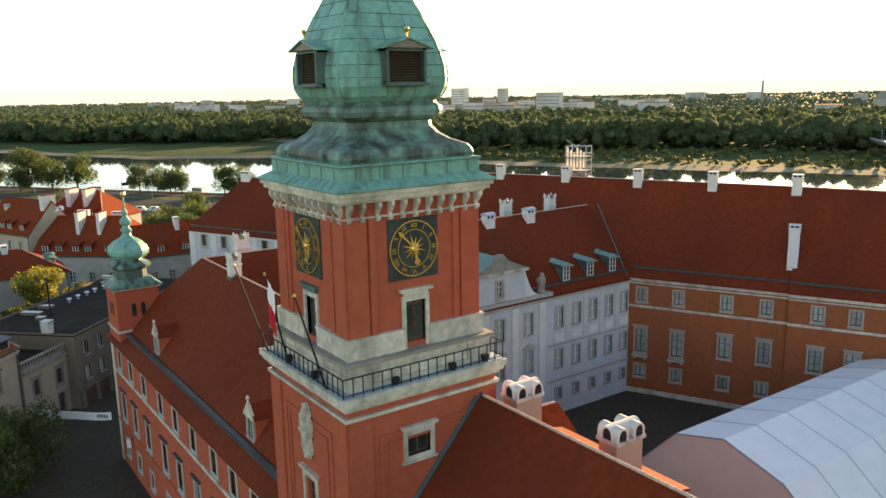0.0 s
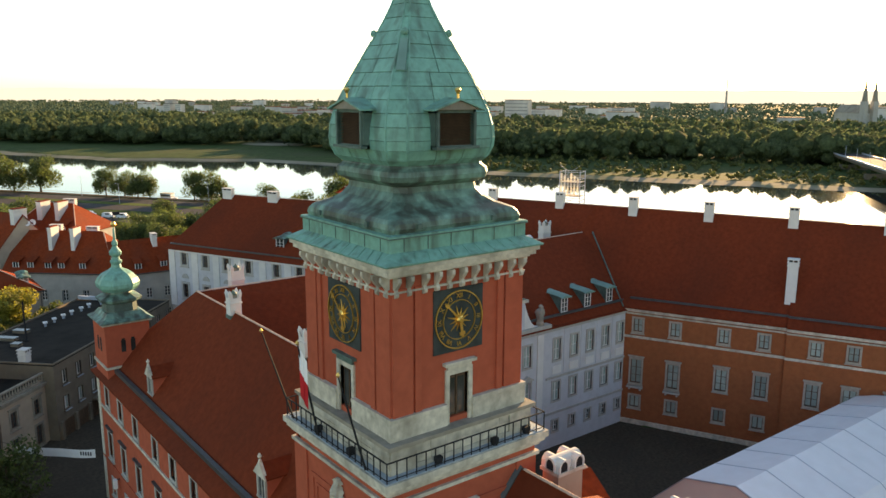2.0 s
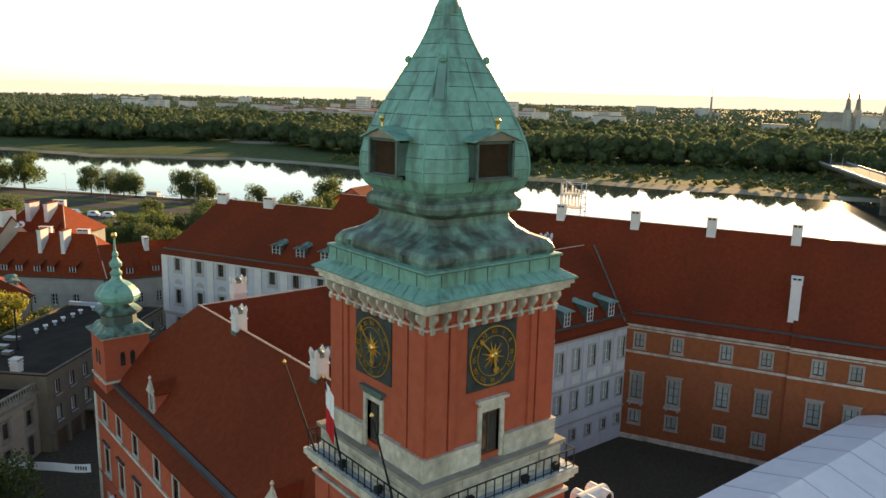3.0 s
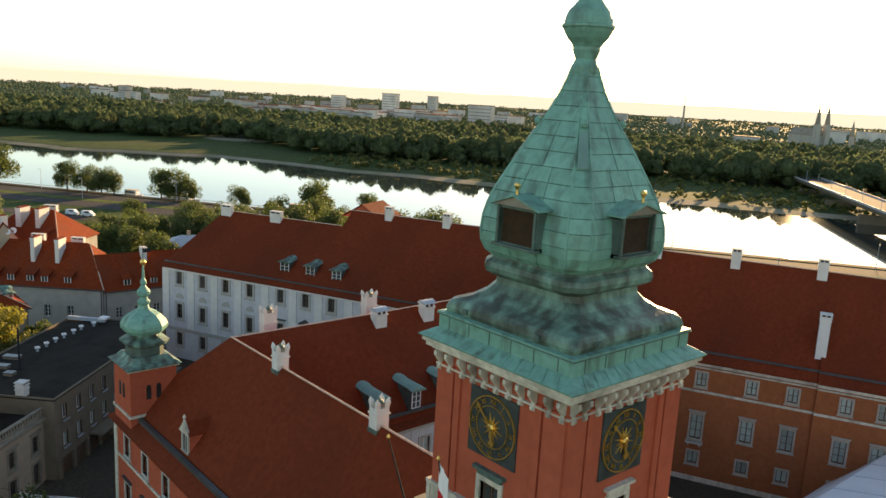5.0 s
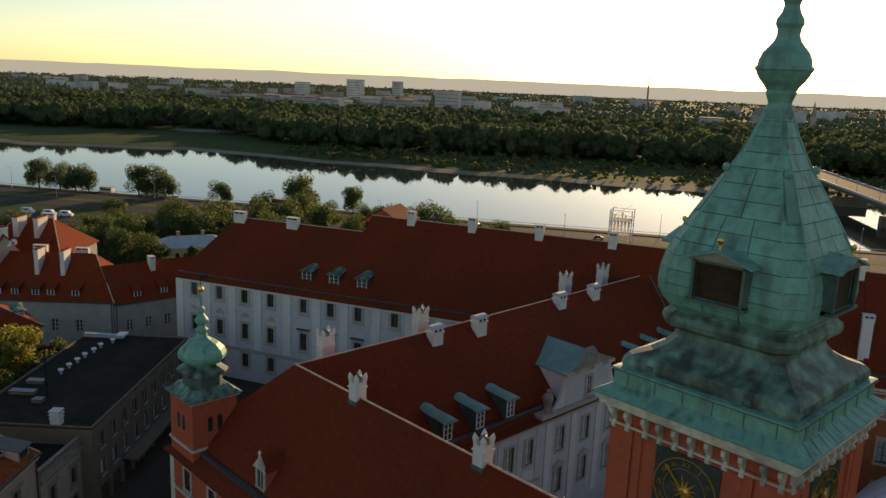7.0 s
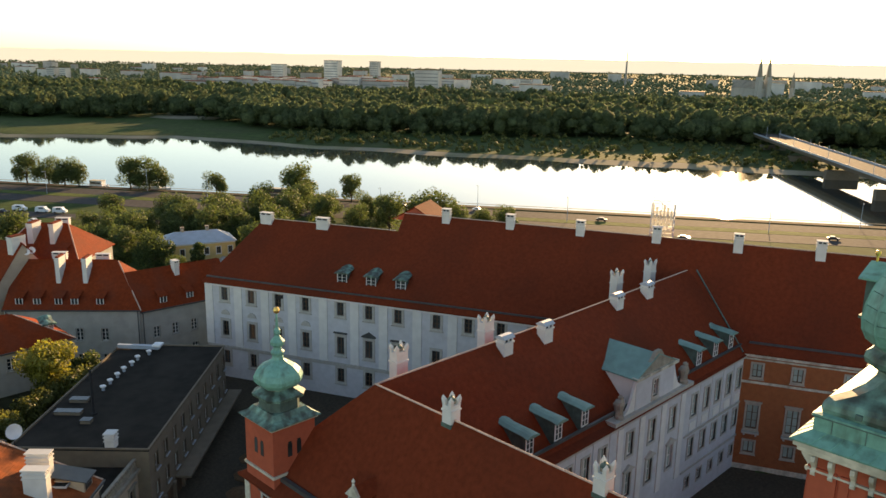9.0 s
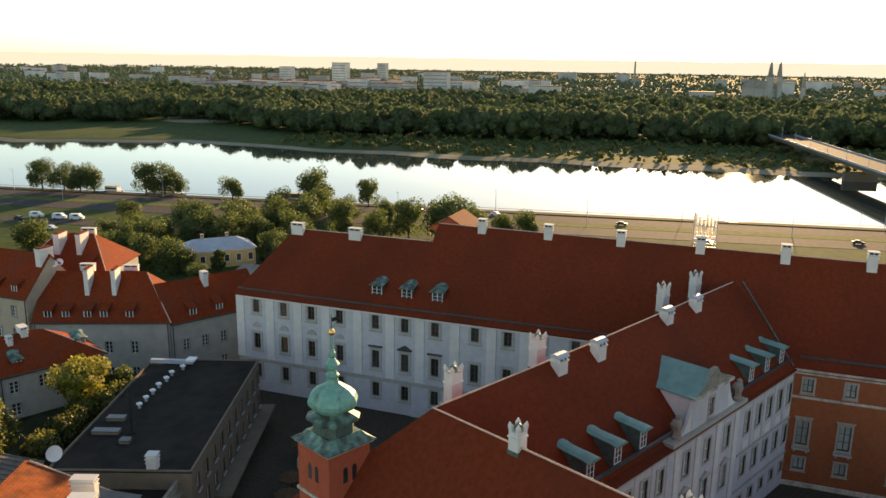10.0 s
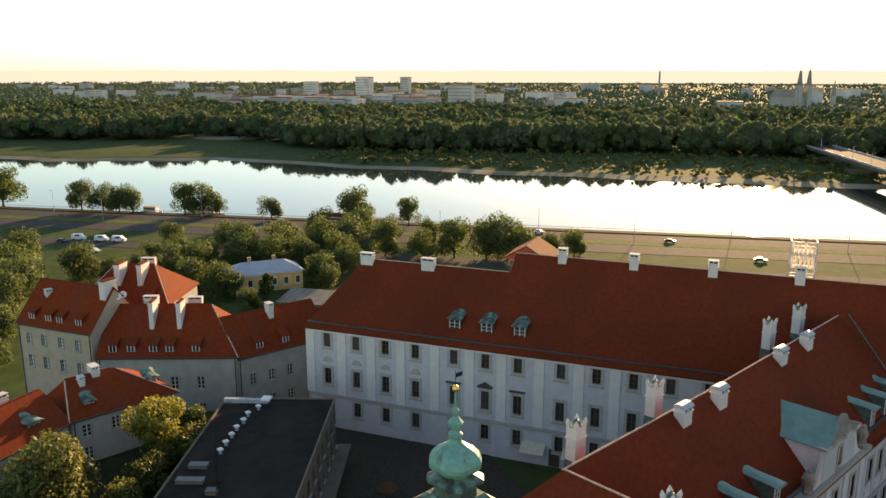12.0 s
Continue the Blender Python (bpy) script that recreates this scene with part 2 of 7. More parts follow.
# ---- facades ----
def wall_mesh(length, z0, z1, openings, thick=0.55):
    """An upright wall along x, its face at y = 0 towards -y, with openings (x, z, w, h) cut right through."""
    xs = sorted({0.0, length, *[round(x - w / 2, 3) for x, z, w, h in openings], *[round(x + w / 2, 3) for x, z, w, h in openings]})
    zs = sorted({z0, z1, *[round(z - h / 2, 3) for x, z, w, h in openings], *[round(z + h / 2, 3) for x, z, w, h in openings]})
    xs = [x for x in xs if 0 <= x <= length]
    nx, nz = len(xs) - 1, len(zs) - 1

    def is_open(i, k):
        if i < 0 or k < 0 or i >= nx or k >= nz:
            return False
        cx, cz = (xs[i] + xs[i + 1]) / 2, (zs[k] + zs[k + 1]) / 2
        return any(abs(cx - x) < w / 2 and abs(cz - z) < h / 2 for x, z, w, h in openings)

    bm = bmesh.new()
    t = thick
    for k in range(nz):
        for i in range(nx):
            a, b, c, e = xs[i], xs[i + 1], zs[k], zs[k + 1]
            if is_open(i, k):
                continue
            poly(bm, ((a, 0, c), (b, 0, c), (b, 0, e), (a, 0, e)))
            poly(bm, ((b, t, c), (a, t, c), (a, t, e), (b, t, e)))
            if i == 0 or is_open(i - 1, k):
                poly(bm, ((a, t, c), (a, 0, c), (a, 0, e), (a, t, e)))
            if i == nx - 1 or is_open(i + 1, k):
                poly(bm, ((b, 0, c), (b, t, c), (b, t, e), (b, 0, e)))
            if k == 0 or is_open(i, k - 1):
                poly(bm, ((a, 0, c), (a, t, c), (b, t, c), (b, 0, c)))
            if k == nz - 1 or is_open(i, k + 1):
                poly(bm, ((a, 0, e), (b, 0, e), (b, t, e), (a, t, e)))
    bmesh.ops.remove_doubles(bm, verts=bm.verts, dist=0.001)
    return bm


window_store = {}


def window(parent, m, w, h, surround=SURROUND, sash=SASH, glass=GLASS, border=0.28, head="", rows=3, sill=True):
    """A window in an opening w x h centred on m; head: '', 'hood' or 'pediment'."""
    key = (w, h, surround.name, sash.name, glass.name, border, head, rows, sill)
    if key not in window_store:
        b = border
        f = boxes((-w / 2 - b, -0.09, -h / 2 - b, -w / 2, 0.2, h / 2 + b), (w / 2, -0.09, -h / 2 - b, w / 2 + b, 0.2, h / 2 + b), (-w / 2, -0.09, h / 2, w / 2, 0.2, h / 2 + b), (-w / 2, -0.09, -h / 2 - b, w / 2, 0.2, -h / 2))
        meshes = [("window", f, surround)]
        t = 0.035
        bars = [(-w / 2, 0.2, -h / 2, -w / 2 + 0.09, 0.28, h / 2), (w / 2 - 0.09, 0.2, -h / 2, w / 2, 0.28, h / 2), (-w / 2, 0.2, h / 2 - 0.09, w / 2, 0.28, h / 2), (-w / 2, 0.2, -h / 2, w / 2, 0.28, -h / 2 + 0.09), (-0.07, 0.19, -h / 2, 0.07, 0.28, h / 2)]
        for r in range(1, rows):
            z = -h / 2 + h * r / rows
            bars.append((-w / 2, 0.21, z - t, w / 2, 0.27, z + t))
        meshes.append(("sash", boxes(*bars), sash))
        meshes.append(("pane", boxes((-w / 2, 0.24, -h / 2, w / 2, 0.25, h / 2)), glass))
        if sill:
            meshes.append(("sill", boxes((-w / 2 - b - 0.1, -0.2, -h / 2 - b - 0.12, w / 2 + b + 0.1, 0.1, -h / 2 - b)), surround))
        if head == "hood":
            meshes.append(("hood", boxes((-w / 2 - b - 0.15, -0.28, h / 2 + b + 0.15, w / 2 + b + 0.15, 0.1, h / 2 + b + 0.32), (-w / 2 - b, -0.15, h / 2 + b, w / 2 + b, 0.1, h / 2 + b + 0.15)), SLATE if surround is SURROUND else surround))
        if head == "pediment":
            bm = bmesh.new()
            x, z = w / 2 + b + 0.2, h / 2 + b + 0.1
            loft(bm, [[(-x, -0.3, z), (x, -0.3, z), (x, -0.3, z + 0.12), (0, -0.3, z + 0.75), (-x, -0.3, z + 0.12)], [(-x, 0.05, z), (x, 0.05, z), (x, 0.05, z + 0.12), (0, 0.05, z + 0.75), (-x, 0.05, z + 0.12)]])
            meshes.append(("pediment", bm, surround))
        store = []
        for nm, bm, mt in meshes:
            bmesh.ops.recalc_face_normals(bm, faces=bm.faces)
            me = bpy.data.meshes.new(nm)
            bm.to_mesh(me)
            bm.free()
            me.materials.append(mt)
            store.append((nm, me))
        window_store[key] = store
    top = None
    for nm, me in window_store[key]:
        o = new(nm, me)
        if top is None:
            top = o
            o.parent, o.matrix_basis = parent, m
        else:
            o.parent = top
    return top


def facade(parent, length, z0, z1, storeys, material, m, thick=0.55, **style):
    """A wall with rows of windows: (xs, z, w, h, options)."""
    openings = [(x, z, w, h) for xs, z, w, h, _ in storeys for x in xs]
    part("wall", wall_mesh(length, z0, z1, openings, thick), material, parent, m=m)
    for xs, z, w, h, opt in storeys:
        for x in xs:
            window(parent, m @ Matrix.Translation((x, 0, z)), w, h, **{**style, **opt})


def roof_slab(parent, outlines, material, name="roof", drop=0.22):
    for o in outlines:
        bm = bmesh.new()
        solid(bm, o, drop)
        part(name, bm, material, parent)


def ridge_caps(parent, a, b, material=MORTAR, step=0.45, r=0.115):
    """Half-round cap tiles laid end to end along a ridge or hip."""
    a, b = Vector(a), Vector(b)
    n = max(1, int((b - a).length / step))
    d = (b - a).normalized()
    side = d.cross(Vector((0, 0, 1))).normalized()
    up = side.cross(d)
    bm = bmesh.new()
    for i in range(n):
        p, q = a + d * (i * step), a + d * (i * step + step * 0.96)
        rings = []
        for pt, rr in ((p, r), (q, r * 0.8)):
            rings.append([pt + side * (rr * math.cos(t)) + up * (rr * math.sin(t) + 0.02) for t in (0, 0.8, 1.57, 2.34, 3.14)])
        loft(bm, rings)
    return part("ridge_tile", bm, material, parent)


def gutter(parent, a, b, size=0.16, material=SLATE):
    a, b = Vector(a), Vector(b)
    d = (b - a).normalized()
    side = d.cross(Vector((0, 0, 1))).normalized()
    bm = bmesh.new()
    s = size
    loft(bm, [[p + side * x + Vector((0, 0, z)) for x, z in ((-s, -s), (s, -s), (s, s), (-s, s))] for p in (a, b)])
    return part("gutter", bm, material, parent)


def band(parent, length, z, h, depth, material, m, name="cornice", x0=0.0):
    return part(name, boxes((x0, -depth, z, length, 0.02, z + h), (x0, -depth * 0.6, z - h * 0.6, length, 0.02, z)), material, parent, m=m)


# ---- chimneys ----
def crown_chimney(at, w=1.15, d=1.0, shaft=2.6, below=1.6, turn=0.0, label="white rendered chimney with pointed corner merlons and domed cap", group="crowned chimneys"):
    c = thing("chimney", label, "chimney", group, at=at, turn=turn)
    h = shaft
    part("shaft", boxes((-w / 2, -d / 2, -below, w / 2, d / 2, h)), WHITE, c)
    part("moulding", boxes((-w / 2 - 0.08, -d / 2 - 0.08, h * 0.62, w / 2 + 0.08, d / 2 + 0.08, h * 0.62 + 0.12)), WHITE, c)
    for sx in (-1, 1):
        for sy in (-1, 1):
            bm = bmesh.new()
            x, y = sx * (w / 2 - 0.16), sy * (d / 2 - 0.16)
            loft(bm, [[(x + ax * s + o * sx * 0.06, y + ay * s + o * sy * 0.06, z) for ax, ay in ((-1, -1), (1, -1), (1, 1), (-1, 1))] for s, z, o in ((0.16, h, 0), (0.17, h + 0.45, 1), (0.03, h + 0.8, 2))])
            part("merlon", bm, WHITE, c)
    bm = bmesh.new()
    lathe(bm, [(0.36, h + 0.3), (0.34, h + 0.42), (0.24, h + 0.55), (0.08, h + 0.62), (0.09, h + 0.7), (0.02, h + 0.78)], 12)
    part("cap", bm, COPPER_DARK, c, "dark metal domed cap")
    part("flue", boxes((-0.3, -0.3, h - 0.1, 0.3, 0.3, h + 0.32)), DARK_STONE, c)
    part("flashing", boxes((-w / 2 - 0.06, -d / 2 - 0.06, -below, w / 2 + 0.06, d / 2 + 0.06, -0.25)), COPPER_DARK, c, "green copper flashing")
    return c


def hooded_chimney(at, w=1.5, d=1.15, shaft=1.3, below=1.9, turn=0.0):
    c = thing("chimney", "white rendered chimney with a rounded hood over smoke slots", "chimney", "hooded chimneys", at=at, turn=turn)
    h = shaft
    part("shaft", boxes((-w / 2, -d / 2, -below, w / 2, d / 2, h)), WHITE, c)
    part("moulding", boxes((-w / 2 - 0.1, -d / 2 - 0.1, h, w / 2 + 0.1, d / 2 + 0.1, h + 0.14)), WHITE, c)
    for x in (-w / 2 + 0.1, 0, w / 2 - 0.1):
        part("pier", boxes((x - 0.1, -d / 2 + 0.02, h + 0.14, x + 0.1, d / 2 - 0.02, h + 0.5)), WHITE, c)
    # dark core behind the slots stands in for the shade within them
    part("flue", boxes((-w / 2 + 0.14, -d / 2 + 0.12, h + 0.1, w / 2 - 0.14, d / 2 - 0.12, h + 0.5)), IRON, c)
    bm = bmesh.new()
    prof = [(-d / 2 - 0.12, 0.5), (-d / 2 - 0.05, 0.66), (-d / 4, 0.86), (0, 0.92), (d / 4, 0.86), (d / 2 + 0.05, 0.66), (d / 2 + 0.12, 0.5)]
    loft(bm, [[(x, y, h + z) for y, z in prof] for x in (-w / 2 - 0.12, w / 2 + 0.12)])
    part("hood", bm, ZINC, c, "pale sheet-metal hood")
    return c


def arched_chimney(at, below=2.5):
    """A broad stack that carries crossing vaulted hoods with arched mouths."""
    c = thing("chimney", "cream rendered chimney crowned by crossing vaulted hoods", "chimney", "vaulted chimneys", at=at)
    w, d = 2.0, 1.25
    part("shaft", boxes((-w / 2, -d / 2, -below, w / 2, d / 2, 1.2)), CREAM_WALL, c)
    part("moulding", boxes((-w / 2 - 0.12, -d / 2 - 0.12, 1.05, w / 2 + 0.12, d / 2 + 0.12, 1.25)), STONE, c)
    def vault(x0, y0, x1, y1, r):
        bm = bmesh.new()
        a, b = Vector((x0, y0, 0)), Vector((x1, y1, 0))
        s = (b - a).normalized().cross(Vector((0, 0, 1)))
        outer = [(-r, 1.25), (-r, 1.6)] + [(-r * math.cos(t), 1.6 + r * math.sin(t)) for t in np.linspace(0.3, math.pi - 0.3, 7)] + [(r, 1.6), (r, 1.25)]
        k = 0.72
        inner = [(u * k, 1.25 if z < 1.3 else 1.25 + (z - 1.25) * 0.85) for u, z in outer]
        vs = [[[bm.verts.new(p + s * u + Vector((0, 0, z))) for u, z in pr] for pr in (outer, inner)] for p in (a, b)]
        n = len(outer)
        for i in range(n - 1):
            bm.faces.new((vs[0][0][i], vs[0][0][i + 1], vs[1][0][i + 1], vs[1][0][i]))
            bm.faces.new((vs[0][1][i], vs[1][1][i], vs[1][1][i + 1], vs[0][1][i + 1]))
            for e in (0, 1):
                bm.faces.new((vs[e][0][i], vs[e][1][i], vs[e][1][i + 1], vs[e][0][i + 1]))
        part("hood", bm, WHITE, c)
        # dark block fills the open vault in place of the shade inside
        bm = bmesh.new()
        e = (b - a).normalized() * 0.06
        loft(bm, [[p + s * u * 0.98 + Vector((0, 0, z - 0.01)) for u, z in inner] for p in (a + e, b - e)])
        part("mouth", bm, IRON, c, "dark infill for the shade in an arched smoke opening")
    for x in (-0.62, 0.62):
        vault(x, -d / 2 - 0.1, x, d / 2 + 0.1, 0.4)
    vault(-w / 2 - 0.1, 0, w / 2 + 0.1, 0, 0.42)
    part("flue", boxes((-0.85, -0.35, 1.2, 0.85, 0.35, 1.45)), IRON, c)
    return c


def plain_chimney(at, w=1.3, d=0.8, shaft=2.0, below=1.5, turn=0.0, label="white rendered chimney with a tiled cap", material=None):
    c = thing("chimney", label, "chimney", "plain chimneys", at=at, turn=turn)
    part("shaft", boxes((-w / 2, -d / 2, -below, w / 2, d / 2, shaft)), material or WHITE, c)
    part("moulding", boxes((-w / 2 - 0.08, -d / 2 - 0.08, shaft - 0.45, w / 2 + 0.08, d / 2 + 0.08, shaft - 0.33), (-w / 2 - 0.1, -d / 2 - 0.1, shaft, w / 2 + 0.1, d / 2 + 0.1, shaft + 0.13)), material or WHITE, c)
    # solid dark block drawn where the openings would only be in shade
    part("flue", boxes((-w / 2 + 0.1, -d / 2 + 0.1, shaft + 0.13, w / 2 - 0.1, d / 2 - 0.1, shaft + 0.42)), IRON, c, "dark block for the shade in the smoke openings")
    part("cap", boxes((-w / 2 - 0.1, -d / 2 - 0.1, shaft + 0.42, w / 2 + 0.1, d / 2 + 0.1, shaft + 0.54)), material or WHITE, c)
    for x in (-w / 2 + 0.08, 0, w / 2 - 0.08):
        part("pier", boxes((x - 0.07, -d / 2 + 0.03, shaft + 0.13, x + 0.07, d / 2 - 0.03, shaft + 0.42)), material or WHITE, c)
    return c


# ---- dormers ----
def copper_dormer(parent, m, w=1.35, h=1.5, depth=3.6, sheet=None):
    """A long dormer: white window in front, dark cheeks, swept copper roof. Front at y = 0 towards -y, foot at z = 0."""
    body = part("dormer", boxes((-w / 2, 0.1, -0.4, w / 2, depth * 0.75, h)), COPPER_DARK, parent, m=m)
    bm = bmesh.new()
    rings = []
    for y, z, hw in ((-0.45, h + 0.02, w / 2 + 0.38), (0.3, h + 0.14, w / 2 + 0.3), (depth * 0.6, h + 0.26, w / 2 + 0.25), (depth, h + 0.75, w / 2 + 0.3)):
        rings.append([(-hw, y, z - 0.08), (-hw, y, z), (-hw * 0.5, y, z + 0.2), (0, y, z + 0.26), (hw * 0.5, y, z + 0.2), (hw, y, z), (hw, y, z - 0.08)])
    loft(bm, rings)
    part("dormer_roof", bm, sheet or COPPER_GRIMY, body, "green patinated copper roof")
    f = 0.1
    hc = h - 0.05
    part("casement", wall_mesh(w, 0.0, hc, [(w / 2, hc / 2, w - 2 * f, hc - 2 * f)], 0.12), SASH, body, m=Matrix.Translation((-w / 2, 0, 0)))
    for x0, x1, z0, z1 in ((-0.05, 0.05, f, hc - f), (-w / 2 + f, -0.05, h * 0.33, h * 0.33 + 0.05), (0.05, w / 2 - f, h * 0.33, h * 0.33 + 0.05), (-w / 2 + f, -0.05, h * 0.62, h * 0.62 + 0.05), (0.05, w / 2 - f, h * 0.62, h * 0.62 + 0.05)):
        part("glazing_bar", boxes((x0, 0.02, z0, x1, 0.1, z1)), SASH, body)
    part("pane", boxes((-w / 2 + 0.05, 0.05, 0.03, w / 2 - 0.05, 0.09, h - 0.08)), GLASS, body)
    return body


def stone_dormer(parent, m):
    """A gabled dormer with a tiled saddle roof, stone gable and finial."""
    w, h, depth = 1.5, 1.9, 3.0
    body = part("dormer", boxes((-w / 2, 0.15, -0.5, w / 2, depth * 0.7, h)), RED_WALL, parent, m=m)
    bm = bmesh.new()
    x = w / 2 + 0.25
    for s in (-1, 1):
        solid(bm, [(s * x, 0, h - 0.1), (0, 0, h + 0.85), (0, depth, h + 0.85), (s * x, depth * 0.72, h - 0.1)], 0.1)
    part("dormer_roof", bm, TILE, body)
    bm = bmesh.new()
    loft(bm, [[(-x, y, h - 0.15), (x, y, h - 0.15), (0, y, h + 1.0)] for y in (-0.12, 0.14)])
    part("gable", bm, STONE, body)
    bm = bmesh.new()
    lathe(bm, [(0.12, h + 0.85), (0.12, h + 1.1), (0.05, h + 1.15), (0.17, h + 1.35), (0.04, h + 1.6)], 8, 0, 0)
    part("finial", bm, STONE, body)
    part("casement", boxes((-w / 2 + 0.02, 0, 0, -w / 2 + 0.25, 0.2, h - 0.15), (w / 2 - 0.25, 0, 0, w / 2 - 0.02, 0.2, h - 0.15), (-w / 2, -0.05, -0.12, w / 2, 0.2, 0.02), (-0.04, 0.05, 0, 0.04, 0.2, h - 0.15)), SURROUND, body)
    part("pane", boxes((-w / 2 + 0.2, 0.1, 0, w / 2 - 0.2, 0.13, h - 0.15)), GLASS, body)
    return body


def shed_dormer(parent, m, w=1.25, h=1.3, depth=2.6):
    body = part("dormer", boxes((-w / 2, 0.08, -0.3, w / 2, depth * 0.6, h)), TILE_BRIGHT, parent, m=m)
    bm = bmesh.new()
    solid(bm, [(-w / 2 - 0.2, -0.25, h), (w / 2 + 0.2, -0.25, h), (w / 2 + 0.2, depth, h + 0.9), (-w / 2 - 0.2, depth, h + 0.9)], 0.1)
    part("dormer_roof", bm, TILE_BRIGHT, body)
    part("casement", boxes((-w / 2, 0, 0, -w / 2 + 0.12, 0.1, h - 0.05), (w / 2 - 0.12, 0, 0, w / 2, 0.1, h - 0.05), (-0.06, 0, 0, 0.06, 0.1, h - 0.05), (-w / 2, 0, 0, w / 2, 0.1, 0.12), (-w / 2, 0, h - 0.17, w / 2, 0.1, h - 0.05)), SASH, body)
    part("pane", boxes((-w / 2 + 0.05, 0.04, 0.05, w / 2 - 0.05, 0.07, h - 0.08)), GLASS, body)
    return body


# ---- ground, river ----
QX, QY = 0.82, 0.573


def at_qs(q, s, z):
    """q: distance towards the river; s: along it, downstream to the right."""
    return (QX * q + QY * s, QY * q - QX * s, z)


def far_bank(s):
    pts = [(-4600, 740), (-900, 600), (-540, 548), (-460, 528), (-425, 545), (-340, 565), (-240, 545), (-154, 530), (-77, 522), (-7, 514), (160, 500), (300, 495), (900, 500), (4600, 580)]
    v = float(np.interp(s, [p[0] for p in pts], [p[1] for p in pts]))
    return v + 7 * noise.noise(Vector((s * 0.02, 3.1, 0))) + 3 * noise.noise(Vector((s * 0.09, 8.1, 0)))


def woods_foot(s):
    """How far back from the camera's shore the tall woods begin."""
    pts = [(-1500, 700), (-611, 655), (-533, 670), (-462, 698), (-413, 738), (-333, 668), (-268, 632), (-217, 624), (-173, 632), (-107, 650), (-40, 656), (25, 655), (300, 640), (900, 640)]
    return float(np.interp(s, [p[0] for p in pts], [p[1] for p in pts]))


def near_bank(s):
    return 338 + 1.5 * noise.noise(Vector((s * 0.05, 1.7, 0)))


def ground_z(q, s):
    x, y, _ = at_qs(q, s, 0)
    w = 0.903 * x + 0.43 * y
    z = 1.8 - 7.7 * min(1.0, max(0.0, (w - 135) / 35.0))
    if 24 < x and w < 118 and y < 86:
        z = 0.0
    nb, fb = near_bank(s), far_bank(s)
    if q > nb:
        z = -5.9 - 3.5 * min(1, (q - nb) / 3.0)
    if q > fb - 14:
        z = -9.4 + 2.9 * min(1, (q - fb + 14) / 24.0)
        z += 0.9 * max(0.0, min(1, (q - fb - 5) / 40))
    return z


def river_and_ground():
    qs = list(np.arange(-320, 336, 8.0)) + list(np.arange(336, 344, 1.0)) + list(np.arange(344, 450, 15.0)) + list(np.arange(450, 640, 3.5)) + list(np.geomspace(640, 4500, 36))
    ss = list(-np.geomspace(700, 4500, 12)[::-1]) + list(np.arange(-690, 700, 10.0)) + list(np.geomspace(710, 4500, 12))
    vs = [at_qs(q, s, ground_z(q, s)) for q in qs for s in ss]
    n = len(ss)
    fs = [(i * n + j, i * n + j + 1, (i + 1) * n + j + 1, (i + 1) * n + j) for i in range(len(qs) - 1) for j in range(n - 1)]
    me = bpy.data.meshes.new("ground")
    me.from_pydata(vs, [], fs)
    me.materials.append(GROUND)
    tagged(new("ground", me), "grassy river valley floor with sandy patches", "ground", kind="structure")
    bm = bmesh.new()
    poly(bm, [at_qs(q, s, -7.3) for q, s in ((336.5, -4000), (336.5, 4000), (760, 4000), (760, -4000))])
    tagged(part("water", bm, WATER, None), "calm river reflecting the bright sky", "river", kind="structure")
    # sand along the far shore
    bm = bmesh.new()
    for s in np.arange(-690, 200, 10.0):
        w0, w1 = [0.5 + 11 * max(0.0, noise.noise(Vector((u * 0.011, 5.5, 0))) + 0.35) for u in (s, s + 10)]
        poly(bm, [at_qs(far_bank(s) - 7, s, -7.25), at_qs(far_bank(s + 10) - 7, s + 10, -7.25), at_qs(far_bank(s + 10) + w1, s + 10, -6.0), at_qs(far_bank(s) + w0, s, -6.0)])
    tagged(part("sandbank", bm, SAND, None), "pale sandy strip along the far river shore", "sandbank", kind="structure")

    # pale clearing at the edge of the woods
    bm = bmesh.new()
    for i in range(12):
        a, b = -446 + 5.6 * i, -446 + 5.6 * (i + 1)
        f0, f1 = [9 * math.sin(math.pi * min(1.0, max(0.02, (u + 448) / 71))) + 3 * noise.noise(Vector((u * 0.2, 0, 0))) for u in (a, b)]
        poly(bm, [at_qs(712 - f0, a, -5.4), at_qs(712 - f1, b, -5.4), at_qs(726 + f1, b, -4.6), at_qs(726 + f0, a, -4.6)])
    tagged(part("sandbank", bm, SAND, None), "pale sandy clearing at the edge of the woods", "sandbank", kind="structure")

    def strip(name, q0, q1, s0, s1, z, material, label, category):
        bm = bmesh.new()
        n = 24
        for i in range(n):
            a, b = s0 + (s1 - s0) * i / n, s0 + (s1 - s0) * (i + 1) / n
            solid(bm, [at_qs(q0, a, z), at_qs(q1, a, z), at_qs(q1, b, z), at_qs(q0, b, z)], 0.12)
        bmesh.ops.remove_doubles(bm, verts=bm.verts, dist=0.001)
        tagged(part(name, bm, material, None), label, category, kind="structure")
    strip("road", 297, 311, -900, 900, -5.82, ASPHALT, "grey asphalt riverside carriageway", "road")
    strip("road", 318, 331, -900, 900, -5.82, ASPHALT, "grey asphalt riverside carriageway", "road")
    strip("road", 268, 277, -900, 900, -5.82, ASPHALT, "narrow asphalt service road", "road")
    strip("pavement", 333, 338.2, -900, 900, -5.7, PAVING, "stone paved river quay", "pavement")
    strip("grass_verge", 311.3, 317.7, -900, 900, -5.78, GRASS, "mown grass strip between carriageways", "verge")
    strip("quay_wall", 337.3, 337.9, -900, 900, -4.75, DARK_STONE, "low dark stone parapet along the river quay", "wall")
